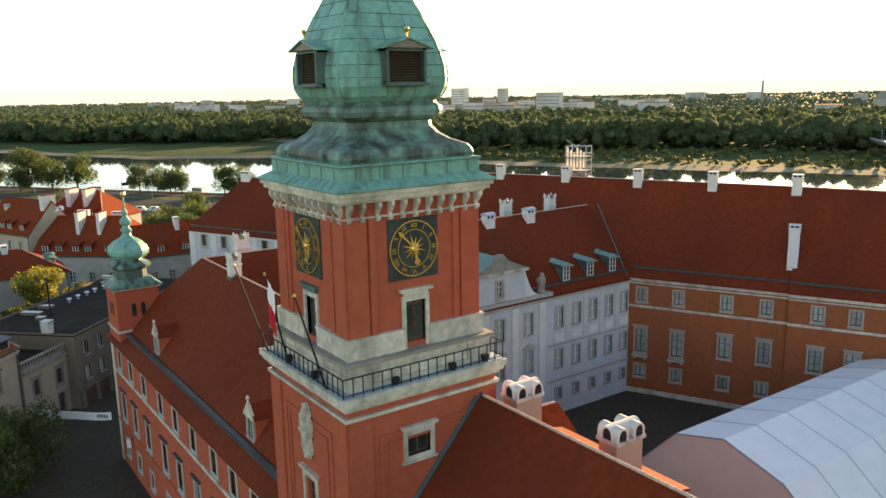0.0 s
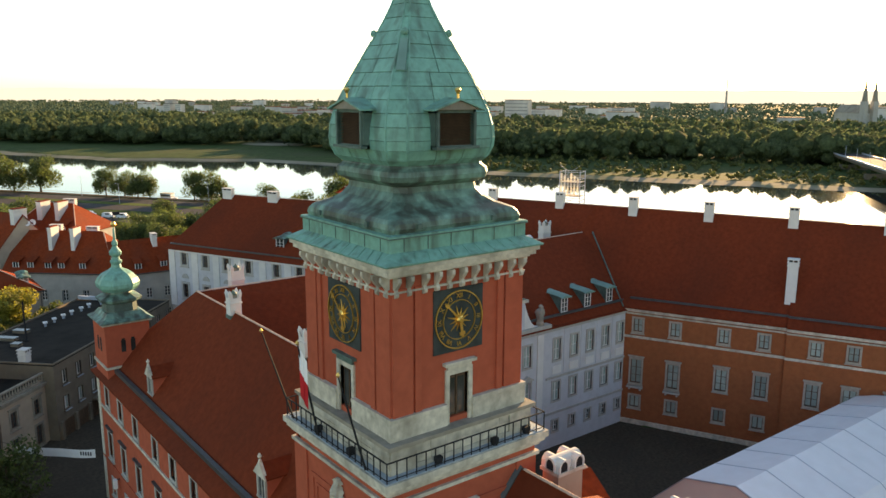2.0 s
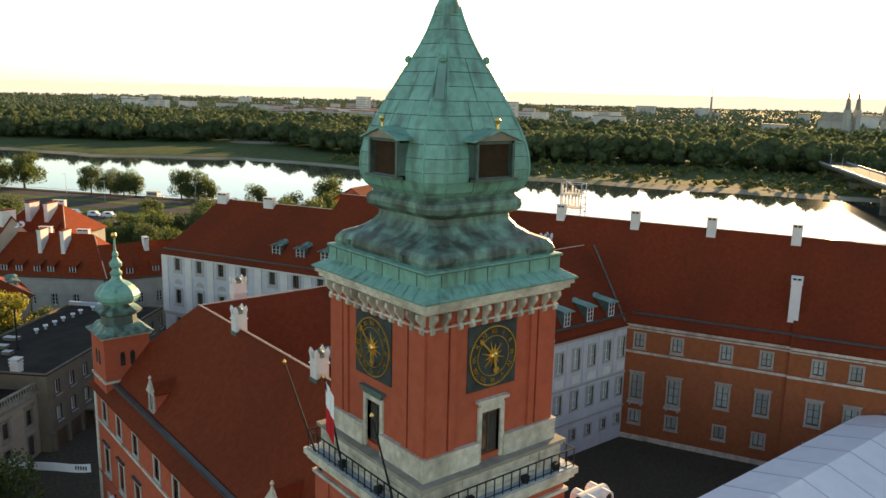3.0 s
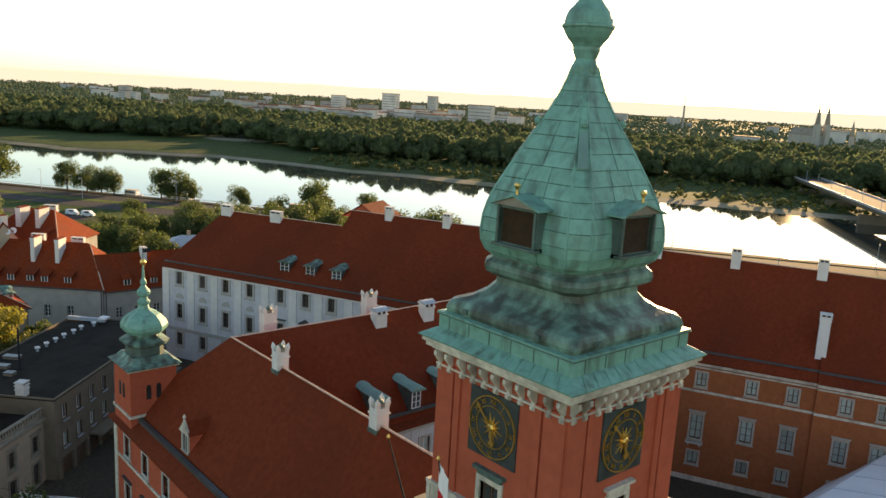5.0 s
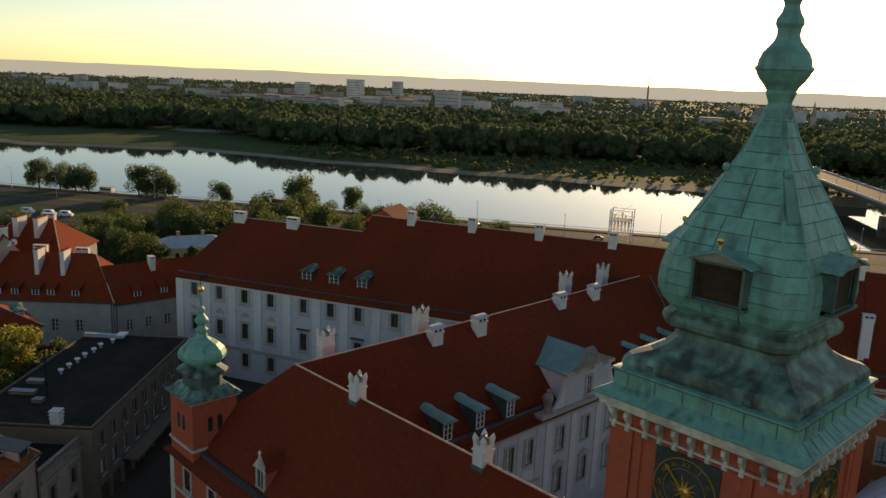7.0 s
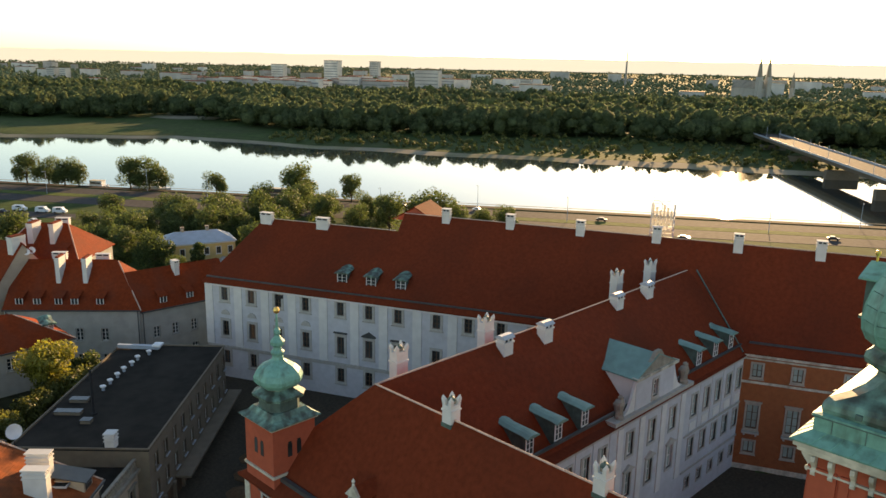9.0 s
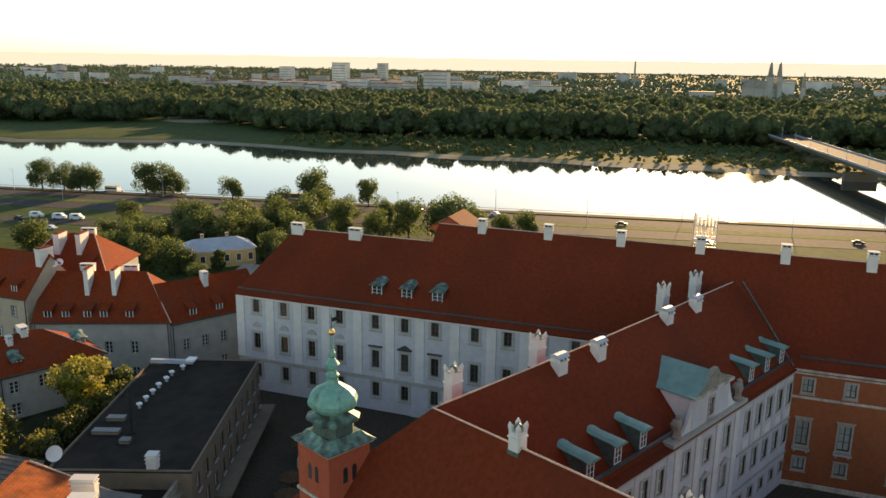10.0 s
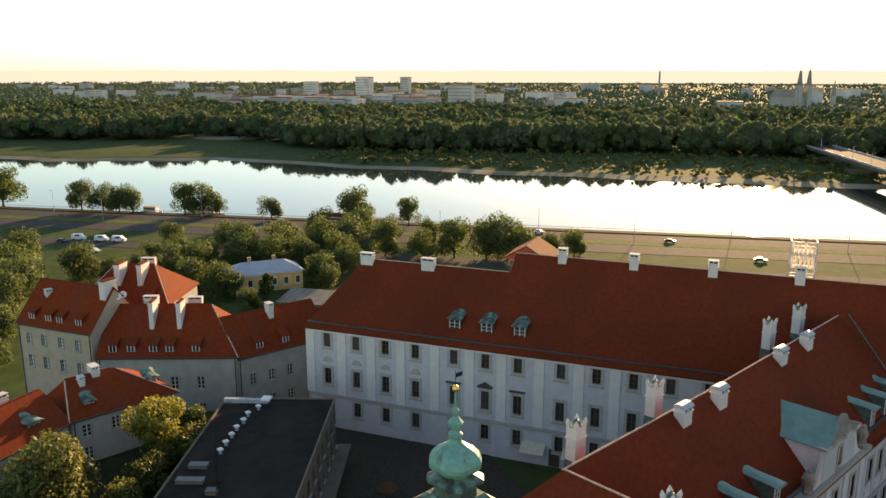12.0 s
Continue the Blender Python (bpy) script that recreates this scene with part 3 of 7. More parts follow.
    bm = bmesh.new()
    solid(bm, [(30, -20, 0.06), (124, -20, 0.06), (87.5, 77, 0.06), (30, 77, 0.06)], 0.3)
    tagged(part("courtyard", bm, PAVING, None), "dark cobbled castle courtyard", "courtyard", kind="structure")
    bm = bmesh.new()
    solid(bm, [(-120, -60, 1.9), (18.6, -60, 1.9), (18.6, 95, 1.9), (48, 95, 1.9), (60, 125, 1.9), (44, 160, 1.9), (-20, 175, 1.9), (-120, 150, 1.9)], 0.3)
    tagged(part("pavement", bm, PAVING, None), "grey cobbled street and square", "pavement", kind="structure")


river_and_ground()

# ---- clock tower ----
TC = (23.1, 40.05, 0)
tower = thing("clock_tower", "red plastered clock tower with green copper onion spire", "clock tower", at=TC)


def side(k):
    return Matrix.Rotation(radians(90 * k), 4, "Z")


def numeral_mesh(text):
    cu = bpy.data.curves.new("numeral", "FONT")
    cu.body, cu.size, cu.extrude, cu.align_x, cu.align_y = text, 0.36, 0.02, "CENTER", "CENTER"
    cu.offset = -0.002
    ob = bpy.data.objects.new("numeral", cu)
    me = bpy.data.meshes.new_from_object(ob)
    bpy.data.objects.remove(ob)
    me.materials.clear()
    me.materials.append(GOLD)
    return me


def ring_mesh(bm, r0, r1, y0, y1, n=40):
    vs = [[bm.verts.new((r * math.cos(2 * math.pi * i / n), y, r * math.sin(2 * math.pi * i / n))) for i in range(n)] for r, y in ((r0, y1), (r0, y0), (r1, y0), (r1, y1))]
    for a, b in zip(vs, vs[1:]):
        for i in range(n):
            j = (i + 1) % n
            bm.faces.new((a[i], a[j], b[j], b[i]))


NUMERALS = [numeral_mesh(t) for t in ("XII", "I", "II", "III", "IV", "V", "VI", "VII", "VIII", "IX", "X", "XI")]


def clock(k):
    m = side(k) @ Matrix.Translation((-0.15, -4.3, 36.15))
    c = part("clock", boxes((-1.62, -0.08, -1.7, 1.62, 0.1, 1.7)), CLOCK_PANEL, tower, "dark slate clock panel", m=m)
    for r0, r1 in ((1.51, 1.57), (1.03, 1.065)):
        bm = bmesh.new()
        ring_mesh(bm, r0, r1, -0.16, -0.07)
        part("ring", bm, GOLD, c)
    for i, me in enumerate(NUMERALS):
        a = radians(30 * i)
        o = new("numeral", me)
        o.parent = c
        o.matrix_basis = Matrix.Rotation(a, 4, "Y") @ Matrix.Translation((0, -0.13, 1.28)) @ Matrix.Rotation(radians(90), 4, "X")
    for i in range(12):
        bm = bmesh.new()
        l = 0.78 if i % 2 else 0.62
        loft(bm, [[(-0.07, -0.1, 0.15), (0.07, -0.1, 0.15), (0.012, -0.1, l), (-0.012, -0.1, l)], [(-0.05, -0.17, 0.15), (0.05, -0.17, 0.15), (0.006, -0.13, l), (-0.006, -0.13, l)]])
        part("ray", bm, GOLD, c, m=Matrix.Rotation(radians(30 * i + 15), 4, "Y"))
    bm = bmesh.new()
    lathe(bm, [(0.22, 0), (0.22, 0.12), (0.12, 0.2)], 14)
    part("hub", bm, GOLD, c, m=Matrix.Translation((0, -0.1, 0)) @ Matrix.Rotation(radians(90), 4, "X"))
    for ang, l, w in ((-45, 1.42, 0.05), (170, 0.95, 0.08)):
        bm = boxes((-w, -0.25, -0.25, w, -0.21, l), (-w * 2.2, -0.26, l - 0.28, w * 2.2, -0.2, l - 0.1))
        part("hand", bm, GOLD, c, "gilded clock hand", m=Matrix.Rotation(radians(ang), 4, "Y"))


def build_tower():
    t = tower
    # lower shaft
    facing = [[(10.05 / 2 - 0.55, 25.0, 1.55, 1.25)], [], [], [(5.0, 21.2, 1.4, 1.9)]]
    for k in range(4):
        m = side(k) @ Matrix.Translation((-5.0, -5.0, 0))
        part("wall", wall_mesh(10.0 - (0.56 if k % 2 else 0.0), 0, 28.0, facing[k], 0.55), RED_WALL, t, m=m @ Matrix.Translation((0.28 if k % 2 else 0, 0, 0)))
    window(t, side(0) @ Matrix.Translation((-0.525, -5.0, 25.0)), 1.55, 1.25, surround=STONE, sash=DARK_WOOD, head="hood", rows=1)
    window(t, side(3) @ Matrix.Translation((0, -5.0, 21.2)), 1.4, 1.9, surround=STONE, sash=DARK_WOOD, head="hood", rows=2)
    for k in range(4):
        m = side(k) @ Matrix.Translation((0, -5.0, 0))
        for a, b in ((-5.0, -3.55), (3.55, 5.0)):
            part("pilaster", boxes((a, -0.12, 0, b, 0.02, 27.4)), RED_WALL, t, m=m)
        for a, b, c, e in ((-3.1, -2.85, 18, 26.1), (2.85, 3.1, 18, 26.1), (-2.85, 2.85, 25.85, 26.1), (-2.55, -2.4, 18, 25.6), (2.4, 2.55, 18, 25.6), (-2.4, 2.4, 25.45, 25.6)):
            part("panel_moulding", boxes((a, -0.07, c, b, 0.02, e)), RED_WALL, t, m=m)
        part("string_course", boxes((-5.2 + 0.22 * (k % 2), -0.2, 27.4, 5.2 - 0.22 * (k % 2), 0.02, 27.6)), STONE, t, m=m)
    # balcony slab and its mouldings
    for name, s, z0, z1, mt in (("cornice", 5.2, 28.0, 28.25, STONE), ("cornice", 5.4, 28.25, 28.5, STONE), ("balcony_slab", 5.55, 28.5, 28.86, STONE), ("balcony_floor", 5.4, 28.86, 28.9, LEAD)):
        part(name, boxes((-s, -s, z0, s, s, z1)), mt, t)
    # stone base, two stages
    part("stone_base", boxes((-4.7, -4.7, 28.9, 4.7, 4.7, 30.3)), STONE, t)
    for s, z0, z1, mt in ((4.88, 30.18, 30.3, STONE), (5.0, 30.3, 30.5, DARK_STONE), (4.82, 28.9, 29.15, STONE)):
        part("stone_ledge", boxes((-s, -s, z0, s, s, z1)), mt, t)
    for k in range(4):
        m = side(k) @ Matrix.Translation((0, -4.75, 0))
        for a, b in ((-4.75, -3.2), (3.2, 4.75)):
            part("pier", boxes((a, -0.1, 29.15, b, 0.06, 30.3)), STONE, t, m=m)
        e = 4.58 if k % 2 == 0 else 4.24
        for a, b in ((-e, -0.95), (0.75, e)):
            part("plinth", boxes((a, 0.22, 30.5, b, 0.5, 31.5), (a, 0.16, 31.5, b, 0.5, 31.7)), STONE, t, m=m)
    brng = random.Random(4)
    for k in (0, 3):
        m = side(k) @ Matrix.Translation((0, -4.7, 0))
        for z0, z1, x in ((29.16, 29.7, -3.15), (29.72, 30.28, -3.15)):
            while x < 3.1:
                w = min(brng.uniform(0.8, 1.5), 3.15 - x)
                d = brng.uniform(0.03, 0.06)
                if w > 0.15:
                    part("stone_block", boxes((x + 0.012, -d, z0, x + w - 0.012, 0.02, z1)), STONE, t, m=m)
                x += w
    # upper shaft
    for k in range(4):
        m = side(k) @ Matrix.Translation((-4.3, -4.3, 0))
        part("wall", wall_mesh(8.6 - (0.96 if k % 2 else 0), 30.5, 39.05, [((4.3 - 0.1) - (0.48 if k % 2 else 0), 32.0, 1.3, 2.4)], 0.48), RED_WALL, t, m=m @ Matrix.Translation((0.48 if k % 2 else 0, 0, 0)))
        m = side(k) @ Matrix.Translation((0, -4.3, 0))
        for a, b in ((-4.3, -3.1), (-2.95, -2.55), (2.5, 2.9), (3.05, 4.3)):
            part("pilaster", boxes((a, -0.13, 31.7, b, 0.02, 38.3)), RED_WALL, t, m=m)
        part("frieze", boxes((-4.43 + 0.15 * (k % 2), -0.15, 38.1, 4.43 - 0.15 * (k % 2), 0.02, 38.2)), STONE, t, "thin stone moulding", m=m)
        d = part("door", boxes((-0.75, 0.2, 30.5, 0.55, 0.26, 33.2)), DARK_WOOD, t, "dark wooden balcony door", m=m)
        part("door_frame", boxes((-1.0, -0.12, 30.5, -0.75, 0.25, 33.2), (0.55, -0.12, 30.5, 0.8, 0.25, 33.2), (-1.0, -0.12, 33.2, 0.8, 0.25, 33.5)), STONE, d)
        part("door_hood", boxes((-1.15, -0.3, 33.75, 0.95, 0.1, 33.92), (-0.9, -0.16, 33.5, 0.7, 0.1, 33.75)), STONE if k == 0 else COPPER_DARK, d)
        for x in (-0.42, 0.22):
            part("pane", boxes((x - 0.22, 0.17, 30.9, x + 0.22, 0.205, 32.9)), GLASS, d)
        part("mullion", boxes((-0.13, 0.14, 30.5, -0.05, 0.21, 33.2)), DARK_WOOD, d)
        # scrolled brackets in clusters
        for x in (-4.12, -3.35, -2.4, -1.62, -0.82, 0.0, 0.82, 1.62, 2.4, 3.35, 4.12):
            bm = bmesh.new()
            prof = [(-0.02, 38.95), (-0.5, 38.95), (-0.52, 38.72), (-0.36, 38.5), (-0.2, 38.32), (-0.2, 38.2), (-0.3, 38.1), (-0.27, 37.96), (-0.12, 37.88), (-0.02, 37.88)]
            loft(bm, [[(x + sx, y, z) for y, z in prof] for sx in (-0.095, 0.095)])
            part("bracket", bm, STONE, t, m=m)
    for s, z0, z1 in ((4.62, 38.95, 39.1), (4.85, 39.1, 39.35), (5.0, 39.35, 39.6)):
        part("cornice", boxes((-s, -s, z0, s, s, z1)), STONE, t)
    for k in (0, 3):
        clock(k)
    # railing
    for k in range(4):
        m = side(k) @ Matrix.Translation((0, -5.35, 28.9))
        part("rail", boxes((-5.38 + 0.08 * (k % 2), -0.03, 1.02, 5.38 - 0.08 * (k % 2), 0.03, 1.08), (-5.3, -0.02, 0.12, 5.3, 0.02, 0.16)), IRON, t, "black iron handrail", m=m)
        for i in range(18):
            x = -5.35 + 10.7 * i / 18
            part("post", boxes((x - 0.025, -0.025, -0.02, x + 0.025, 0.025, 1.02)), IRON, t, m=m)
    # low spotlights on the balcony
    for x, y in ((-2.0, -5.1), (1.8, -5.15), (4.2, -5.1), (-5.1, 2.0), (-5.1, -1.5)):
        part("spotlight", boxes((x - 0.16, y - 0.12, 28.9, x + 0.16, y + 0.12, 29.04), (x - 0.2, y - 0.14, 29.04, x + 0.2, y + 0.14, 29.3)), IRON, t, "black floodlight")
    # relief on the square front
    bm = bmesh.new()
    loft(bm, [[(sx, y, z) for sx, y in ((-w, 0), (-w * 0.6, -d), (w * 0.6, -d), (w, 0))] for w, d, z in ((0.3, 0.2, 23.5), (0.5, 0.3, 23.9), (0.45, 0.35, 24.6), (0.62, 0.38, 25.3), (0.7, 0.35, 25.9), (0.5, 0.35, 26.3), (0.35, 0.3, 26.6), (0.45, 0.2, 26.75), (0.15, 0.15, 27.0))])
    bmesh.ops.subdivide_edges(bm, edges=bm.edges[:], cuts=2, use_grid_fill=True)
    for v in bm.verts:
        v.co += Vector((noise.noise(v.co * 3.1) * 0.13, -abs(noise.noise(v.co * 4.3)) * 0.22, noise.noise(v.co * 2.7) * 0.08))
    part("relief", bm, STONE, t, "pale carved stone cartouche", m=side(3) @ Matrix.Translation((0.1, -5.02, 0)))


build_tower()


# ---- copper roof of the tower ----
def build_spire():
    # (half side, cut, z)
    prof = [(5.12, 5.12, 39.6), (5.15, 5.15, 39.68), (4.45, 4.43, 40.1), (4.42, 4.4, 40.12), (4.42, 4.4, 40.62), (4.5, 4.48, 40.65), (4.5, 4.48, 40.74), (4.2, 4.1, 40.78), (4.28, 4.1, 41.0), (4.24, 3.95, 41.25), (4.1, 3.75, 41.45), (3.9, 3.5, 41.55), (3.45, 3.0, 41.75), (3.0, 2.5, 42.1), (2.72, 2.2, 42.5), (2.68, 2.15, 42.8), (2.95, 2.35, 42.95), (3.2, 2.5, 43.1), (3.27, 2.55, 43.35), (3.22, 2.5, 43.6), (3.0, 2.35, 43.78), (2.95, 2.3, 43.9)]
    prof = [(u, v, z + (0.2 if z > 40.3 else 0.0)) for u, v, z in prof]

    def stage(name, i, j, material, label=""):
        return part(name, loft(bmesh.new(), [square_ring(u, z, min(v, u - 0.01)) for u, v, z in prof[i:j]]), material, tower, label)
    base = stage("copper_roof", 0, 8, COPPER, "green copper stepped skirt roof")
    stage("copper_roll", 7, 12, COPPER_GRIMY, "rounded copper roll with dark runs")
    stage("copper_sweep", 11, 17, COPPER_GRIMY, "dark streaked copper sweep")
    stage("copper_collar", 16, 22, COPPER_GRIMY, "dark streaked copper collar")
    for k in range(4):
        for x in (-2.6, 2.2):
            part("drain_spout", boxes((x - 0.14, -4.4, 41.15, x + 0.14, -4.15, 41.4)), COPPER_DARK, base, m=side(k))
    # standing seams on the eaves and joints on the upright band
    for k in range(4):
        for i in range(11):
            x = -4.2 + 0.84 * i
            part("seam", loft(bmesh.new(), [[(x * f - 0.025, y, z), (x * f + 0.025, y, z), (x * f + 0.025, y, z + 0.06), (x * f - 0.025, y, z + 0.06)] for y, z, f in ((-5.13, 39.66, 1.0), (-4.46, 40.07, 0.9))]), COPPER, base, m=side(k))
        for i in range(6):
            x = -3.6 + 1.44 * i
            part("seam", boxes((x - 0.02, -4.45, 40.14, x + 0.02, -4.4, 40.8)), COPPER_DARK, base, m=side(k))
        part("drip_edge", boxes((-4.5, -4.53, 40.8, 4.5, -4.4, 40.85)), COPPER_DARK, base, m=side(k))
    bell = [(2.95, 43.9), (3.25, 44.2), (3.45, 44.7), (3.5, 45.2), (3.45, 45.9), (3.3, 46.6), (3.07, 47.3), (2.78, 48.0), (2.45, 48.7), (2.1, 49.4), (1.75, 50.1), (1.4, 50.8), (1.08, 51.5), (0.8, 52.2), (0.58, 52.9), (0.45, 53.4)]
    bell = [(u, z + max(0.0, 0.2 * (48.0 - z) / 4.0)) for u, z in bell]
    core = part("onion_dome", loft(bmesh.new(), [square_ring(s - 0.05, z, s * 0.78) for s, z in bell]), COPPER_DARK, tower, "onion dome of green copper sheets")
    rng = random.Random(11)
    for k in range(4):
        for (s0, z0), (s1, z1) in zip(bell, bell[1:]):
            p0, p1 = s0 * 0.78, s1 * 0.78
            cols = 3 if s1 > 2.3 else (2 if s1 > 1.2 else 1)
            cells = [((-p0 + 2 * p0 * i / cols, -s0), (-p0 + 2 * p0 * (i + 1) / cols, -s0), (-p1 + 2 * p1 * (i + 1) / cols, -s1), (-p1 + 2 * p1 * i / cols, -s1)) for i in range(cols)]
            cells.append(((p0, -s0), (s0, -p0), (s1, -p1), (p1, -s1)))
            for c in cells:
                zz = (z0, z0, z1, z1)
                pts = [Vector((x, y, z)) for (x, y), z in zip(c, zz)]
                mid = sum(pts, Vector()) / 4
                nrm = (pts[1] - pts[0]).cross(pts[3] - pts[0]).normalized()
                if nrm.y > 0 and c[0][1] == c[1][1]:
                    nrm = -nrm
                lift = rng.uniform(0.004, 0.03)
                bm = bmesh.new()
                lo = [p + (mid - p) * 0.02 for p in pts]
                hi = [p + (mid - p) * (0.04 if (p - mid).length > 0 else 0) + nrm * (lift + (0.012 if i < 2 else 0)) for i, p in enumerate(lo)]
                a = [bm.verts.new(p) for p in lo]
                b = [bm.verts.new(p) for p in hi]
                bm.faces.new(b)
                for i in range(4):
                    bm.faces.new((a[i], a[(i + 1) % 4], b[(i + 1) % 4], b[i]))
                part("copper_sheet", bm, COPPER, core, m=side(k))
    for k in range(4):
        for sgn in (-1, 1):
            rings = []
            for s, z in bell:
                x, y = (0.78 * s, -s) if sgn < 0 else (s, -0.78 * s)
                rings.append([(x + u * 0.055, y + v * 0.055, z) for u, v in ((-1, -1), (1, -1), (1, 1), (-1, 1))])
            part("standing_seam", loft(bmesh.new(), rings), COPPER, core, m=side(k))
    for k in range(4):
        m = side(k) @ Matrix.Translation((0, -3.9, 0.55)) @ Matrix.Diagonal((1.38, 1, 1, 1))
        # louvred dormer with a small pediment
        d = part("dormer", boxes((-0.95, 0.05, 44.35, -0.8, 1.6, 46.3), (0.8, 0.05, 44.35, 0.95, 1.6, 46.3), (-0.95, 0.05, 46.15, 0.95, 1.9, 46.35), (-0.95, 0.05, 44.35, 0.95, 1.2, 44.55), (-0.8, 0.55, 44.5, 0.8, 0.7, 46.2)), COPPER_DARK, tower, "dark copper dormer with louvred opening and pediment", m=m)
        for x in (-0.85, 0.85):
            part("jamb", boxes((x - 0.05, -0.08, 44.5, x + 0.05, 0.1, 46.2)), COPPER_DARK, d)
        part("sill", boxes((-1.0, -0.18, 44.36, 1.0, 0.2, 44.5)), COPPER_DARK, d)
        for i in range(11):
            z = 44.6 + i * 0.145
            part("louvre", loft(bmesh.new(), [[(x, 0.12, z - 0.05), (x, 0.15, z - 0.05), (x, 0.42, z + 0.08), (x, 0.4, z + 0.09)] for x in (-0.8, 0.8)]), DARK_WOOD, d)
        for s in (-1, 1):
            bm = bmesh.new()
            solid(bm, [(s * 1.17, -0.35, 46.35), (0, -0.35, 46.88), (0, 1.9, 46.98), (s * 1.17, 1.7, 46.35)], 0.09)
            part("pediment_roof", bm, COPPER, d)
        part("pediment", loft(bmesh.new(), [[(-1.1, y, 46.32), (1.1, y, 46.32), (0, y, 46.8)] for y in (-0.18, 0.1)]), DARK_STONE, d)
        bm = bmesh.new()
        lathe(bm, [(0.05, 46.8), (0.05, 47.1), (0.1, 47.2), (0.13, 47.29), (0.1, 47.38), (0.02, 47.42)], 10, 0, -0.1)
        part("finial", bm, GOLD, d, "gilded ball finial")
        # hatch and scrolls higher up
        part("hatch", loft(bmesh.new(), [[(-0.24, -2.9, 48.8), (0.24, -2.9, 48.8), (0.24, -3.14, 48.8), (-0.24, -3.14, 48.8)], [(-0.2, -1.9, 50.4), (0.2, -1.9, 50.4), (0.2, -2.14, 50.4), (-0.2, -2.14, 50.4)]]), COPPER_PLAIN, tower, "raised copper hatch cover", m=side(k) @ Matrix.Rotation(radians(45), 4, "Z"))
        bm = bmesh.new()
        lathe(bm, [(0.03, 0), (0.16, 0.06), (0.2, 0.2), (0.14, 0.34), (0.02, 0.4)], 10)
        part("scroll", bm, COPPER, tower, "small copper volute", m=side(k) @ Matrix.Translation((1.42, -1.42, 50.55)))
    bm = bmesh.new()
    turned = [(0.5, 52.7), (0.62, 52.85), (0.74, 53.1), (0.76, 53.35), (0.64, 53.55), (0.58, 53.7), (0.66, 53.9), (0.75, 54.1), (0.75, 54.25), (0.8, 54.42), (1.02, 54.65), (1.18, 54.9), (1.26, 55.08), (1.34, 55.14), (1.34, 55.24), (1.24, 55.3), (1.2, 55.55), (1.06, 55.88), (0.8, 56.15), (0.6, 56.4), (0.52, 56.65), (0.54, 56.9), (0.64, 57.1), (0.62, 57.3), (0.42, 57.6), (0.34, 57.9), (0.46, 58.2), (0.5, 58.4), (0.3, 58.7), (0.2, 59.4), (0.12, 61.0), (0.05, 62.6)]
    lathe(bm, [(r * (0.86 if z < 54.3 else 0.93), z) for r, z in turned], 24)
    part("spire", bm, COPPER, tower, "turned copper spire with ball")


build_spire()
for m0, lean in (((-5.3, 1.6), (-0.2, 0.0)), ((-5.35, -3.4), (-0.32, -0.1)), ((-5.3, 4.6), (-0.3, 0.05))):
    pole = thing("flagpole", "dark slanting metal flagpole on the balcony edge", "flagpole", "flagpoles", at=(TC[0] + m0[0], TC[1] + m0[1], 28.85))
    bm = bmesh.new()
    loft(bm, [[(lean[0] * h + r * math.cos(a), lean[1] * h + r * math.sin(a), h) for a in (0, 1.57, 3.14, 4.71)] for r, h in ((0.07, 0), (0.06, 3.0), (0.04, 5.6))])
    part("pole", bm, IRON, pole)
    bm = bmesh.new()
    lathe(bm, [(0.03, 5.55), (0.11, 5.66), (0.03, 5.8)], 8, lean[0] * 5.65, lean[1] * 5.65)
    part("ball", bm, GOLD, pole)
    if m0[1] == 1.6:
        for name, z0, z1, mt in (("white_stripe", 4.1, 5.4, PALE_PAINT), ("red_stripe", 2.7, 4.1, FLAG_RED)):
            bm = bmesh.new()
            rings = []
            for i in range(7):
                x = lean[0] * 5.3 + 0.03 + i * 0.03
                yy = -0.07 * i + 0.06 * math.sin(i * 1.9)
                rings.append([(x, yy + 0.02, z0 - i * 0.12), (x + 0.02, yy, z0 - i * 0.12), (x + 0.02, yy, z1 - i * 0.12), (x, yy + 0.02, z1 - i * 0.12)])
            loft(bm, rings)
            part(name, bm, mt, pole)

# ---- west wing ----
west = thing("castle_west_wing", "red plastered castle wing with steep clay tile roof", "castle wing")
WY0, WY1 = -14.0, 94.4
mw = Matrix.Translation((18.5, WY1, 0)) @ Matrix.Rotation(radians(-90), 4, "Z")
ys = [90.8, 85.9, 80.8, 74.8, 70.0, 64.9, 59.6, 55.2, 50.8, 46.9] + [32 - 4.8 * i for i in range(9)]
xs = [WY1 - y for y in ys]
facade(west, WY1 - WY0, 0, 17.0, [(xs, 15.25, 1.25, 2.1, {"head": "hood"}), (xs, 9.6, 1.4, 2.9, {"head": "hood"}), (xs, 4.6, 1.1, 1.7, {"rows": 2})], RED_WALL, mw, surround=SURROUND, sash=DARK_WOOD)
band(west, WY1 - WY0 + 0.3, 17.0, 0.35, 0.32, STONE, mw, x0=-0.3)
band(west, WY1 - WY0, 13.45, 0.22, 0.14, STONE, mw, "string_course")
band(west, WY1 - WY0, 7.2, 0.2, 0.12, RED_WALL, mw, "string_course")
part("quoin", boxes((-0.06, -0.1, 0, 0.75, 0.02, 17.0)), STONE, west, "pale stone corner strip", m=mw)
part("wall", boxes((34.6, WY0, 0, 35.2, 76, 17.3)), RED_WALL, west)
part("wall", boxes((19.05, WY0, 0, 34.6, WY0 + 0.5, 17.3)), RED_WALL, west)
part("wall", boxes((19.05, 93.85, 0, 35, 94.4, 17.3)), RED_WALL, west)
RX, RZ = 26.9, 26.85
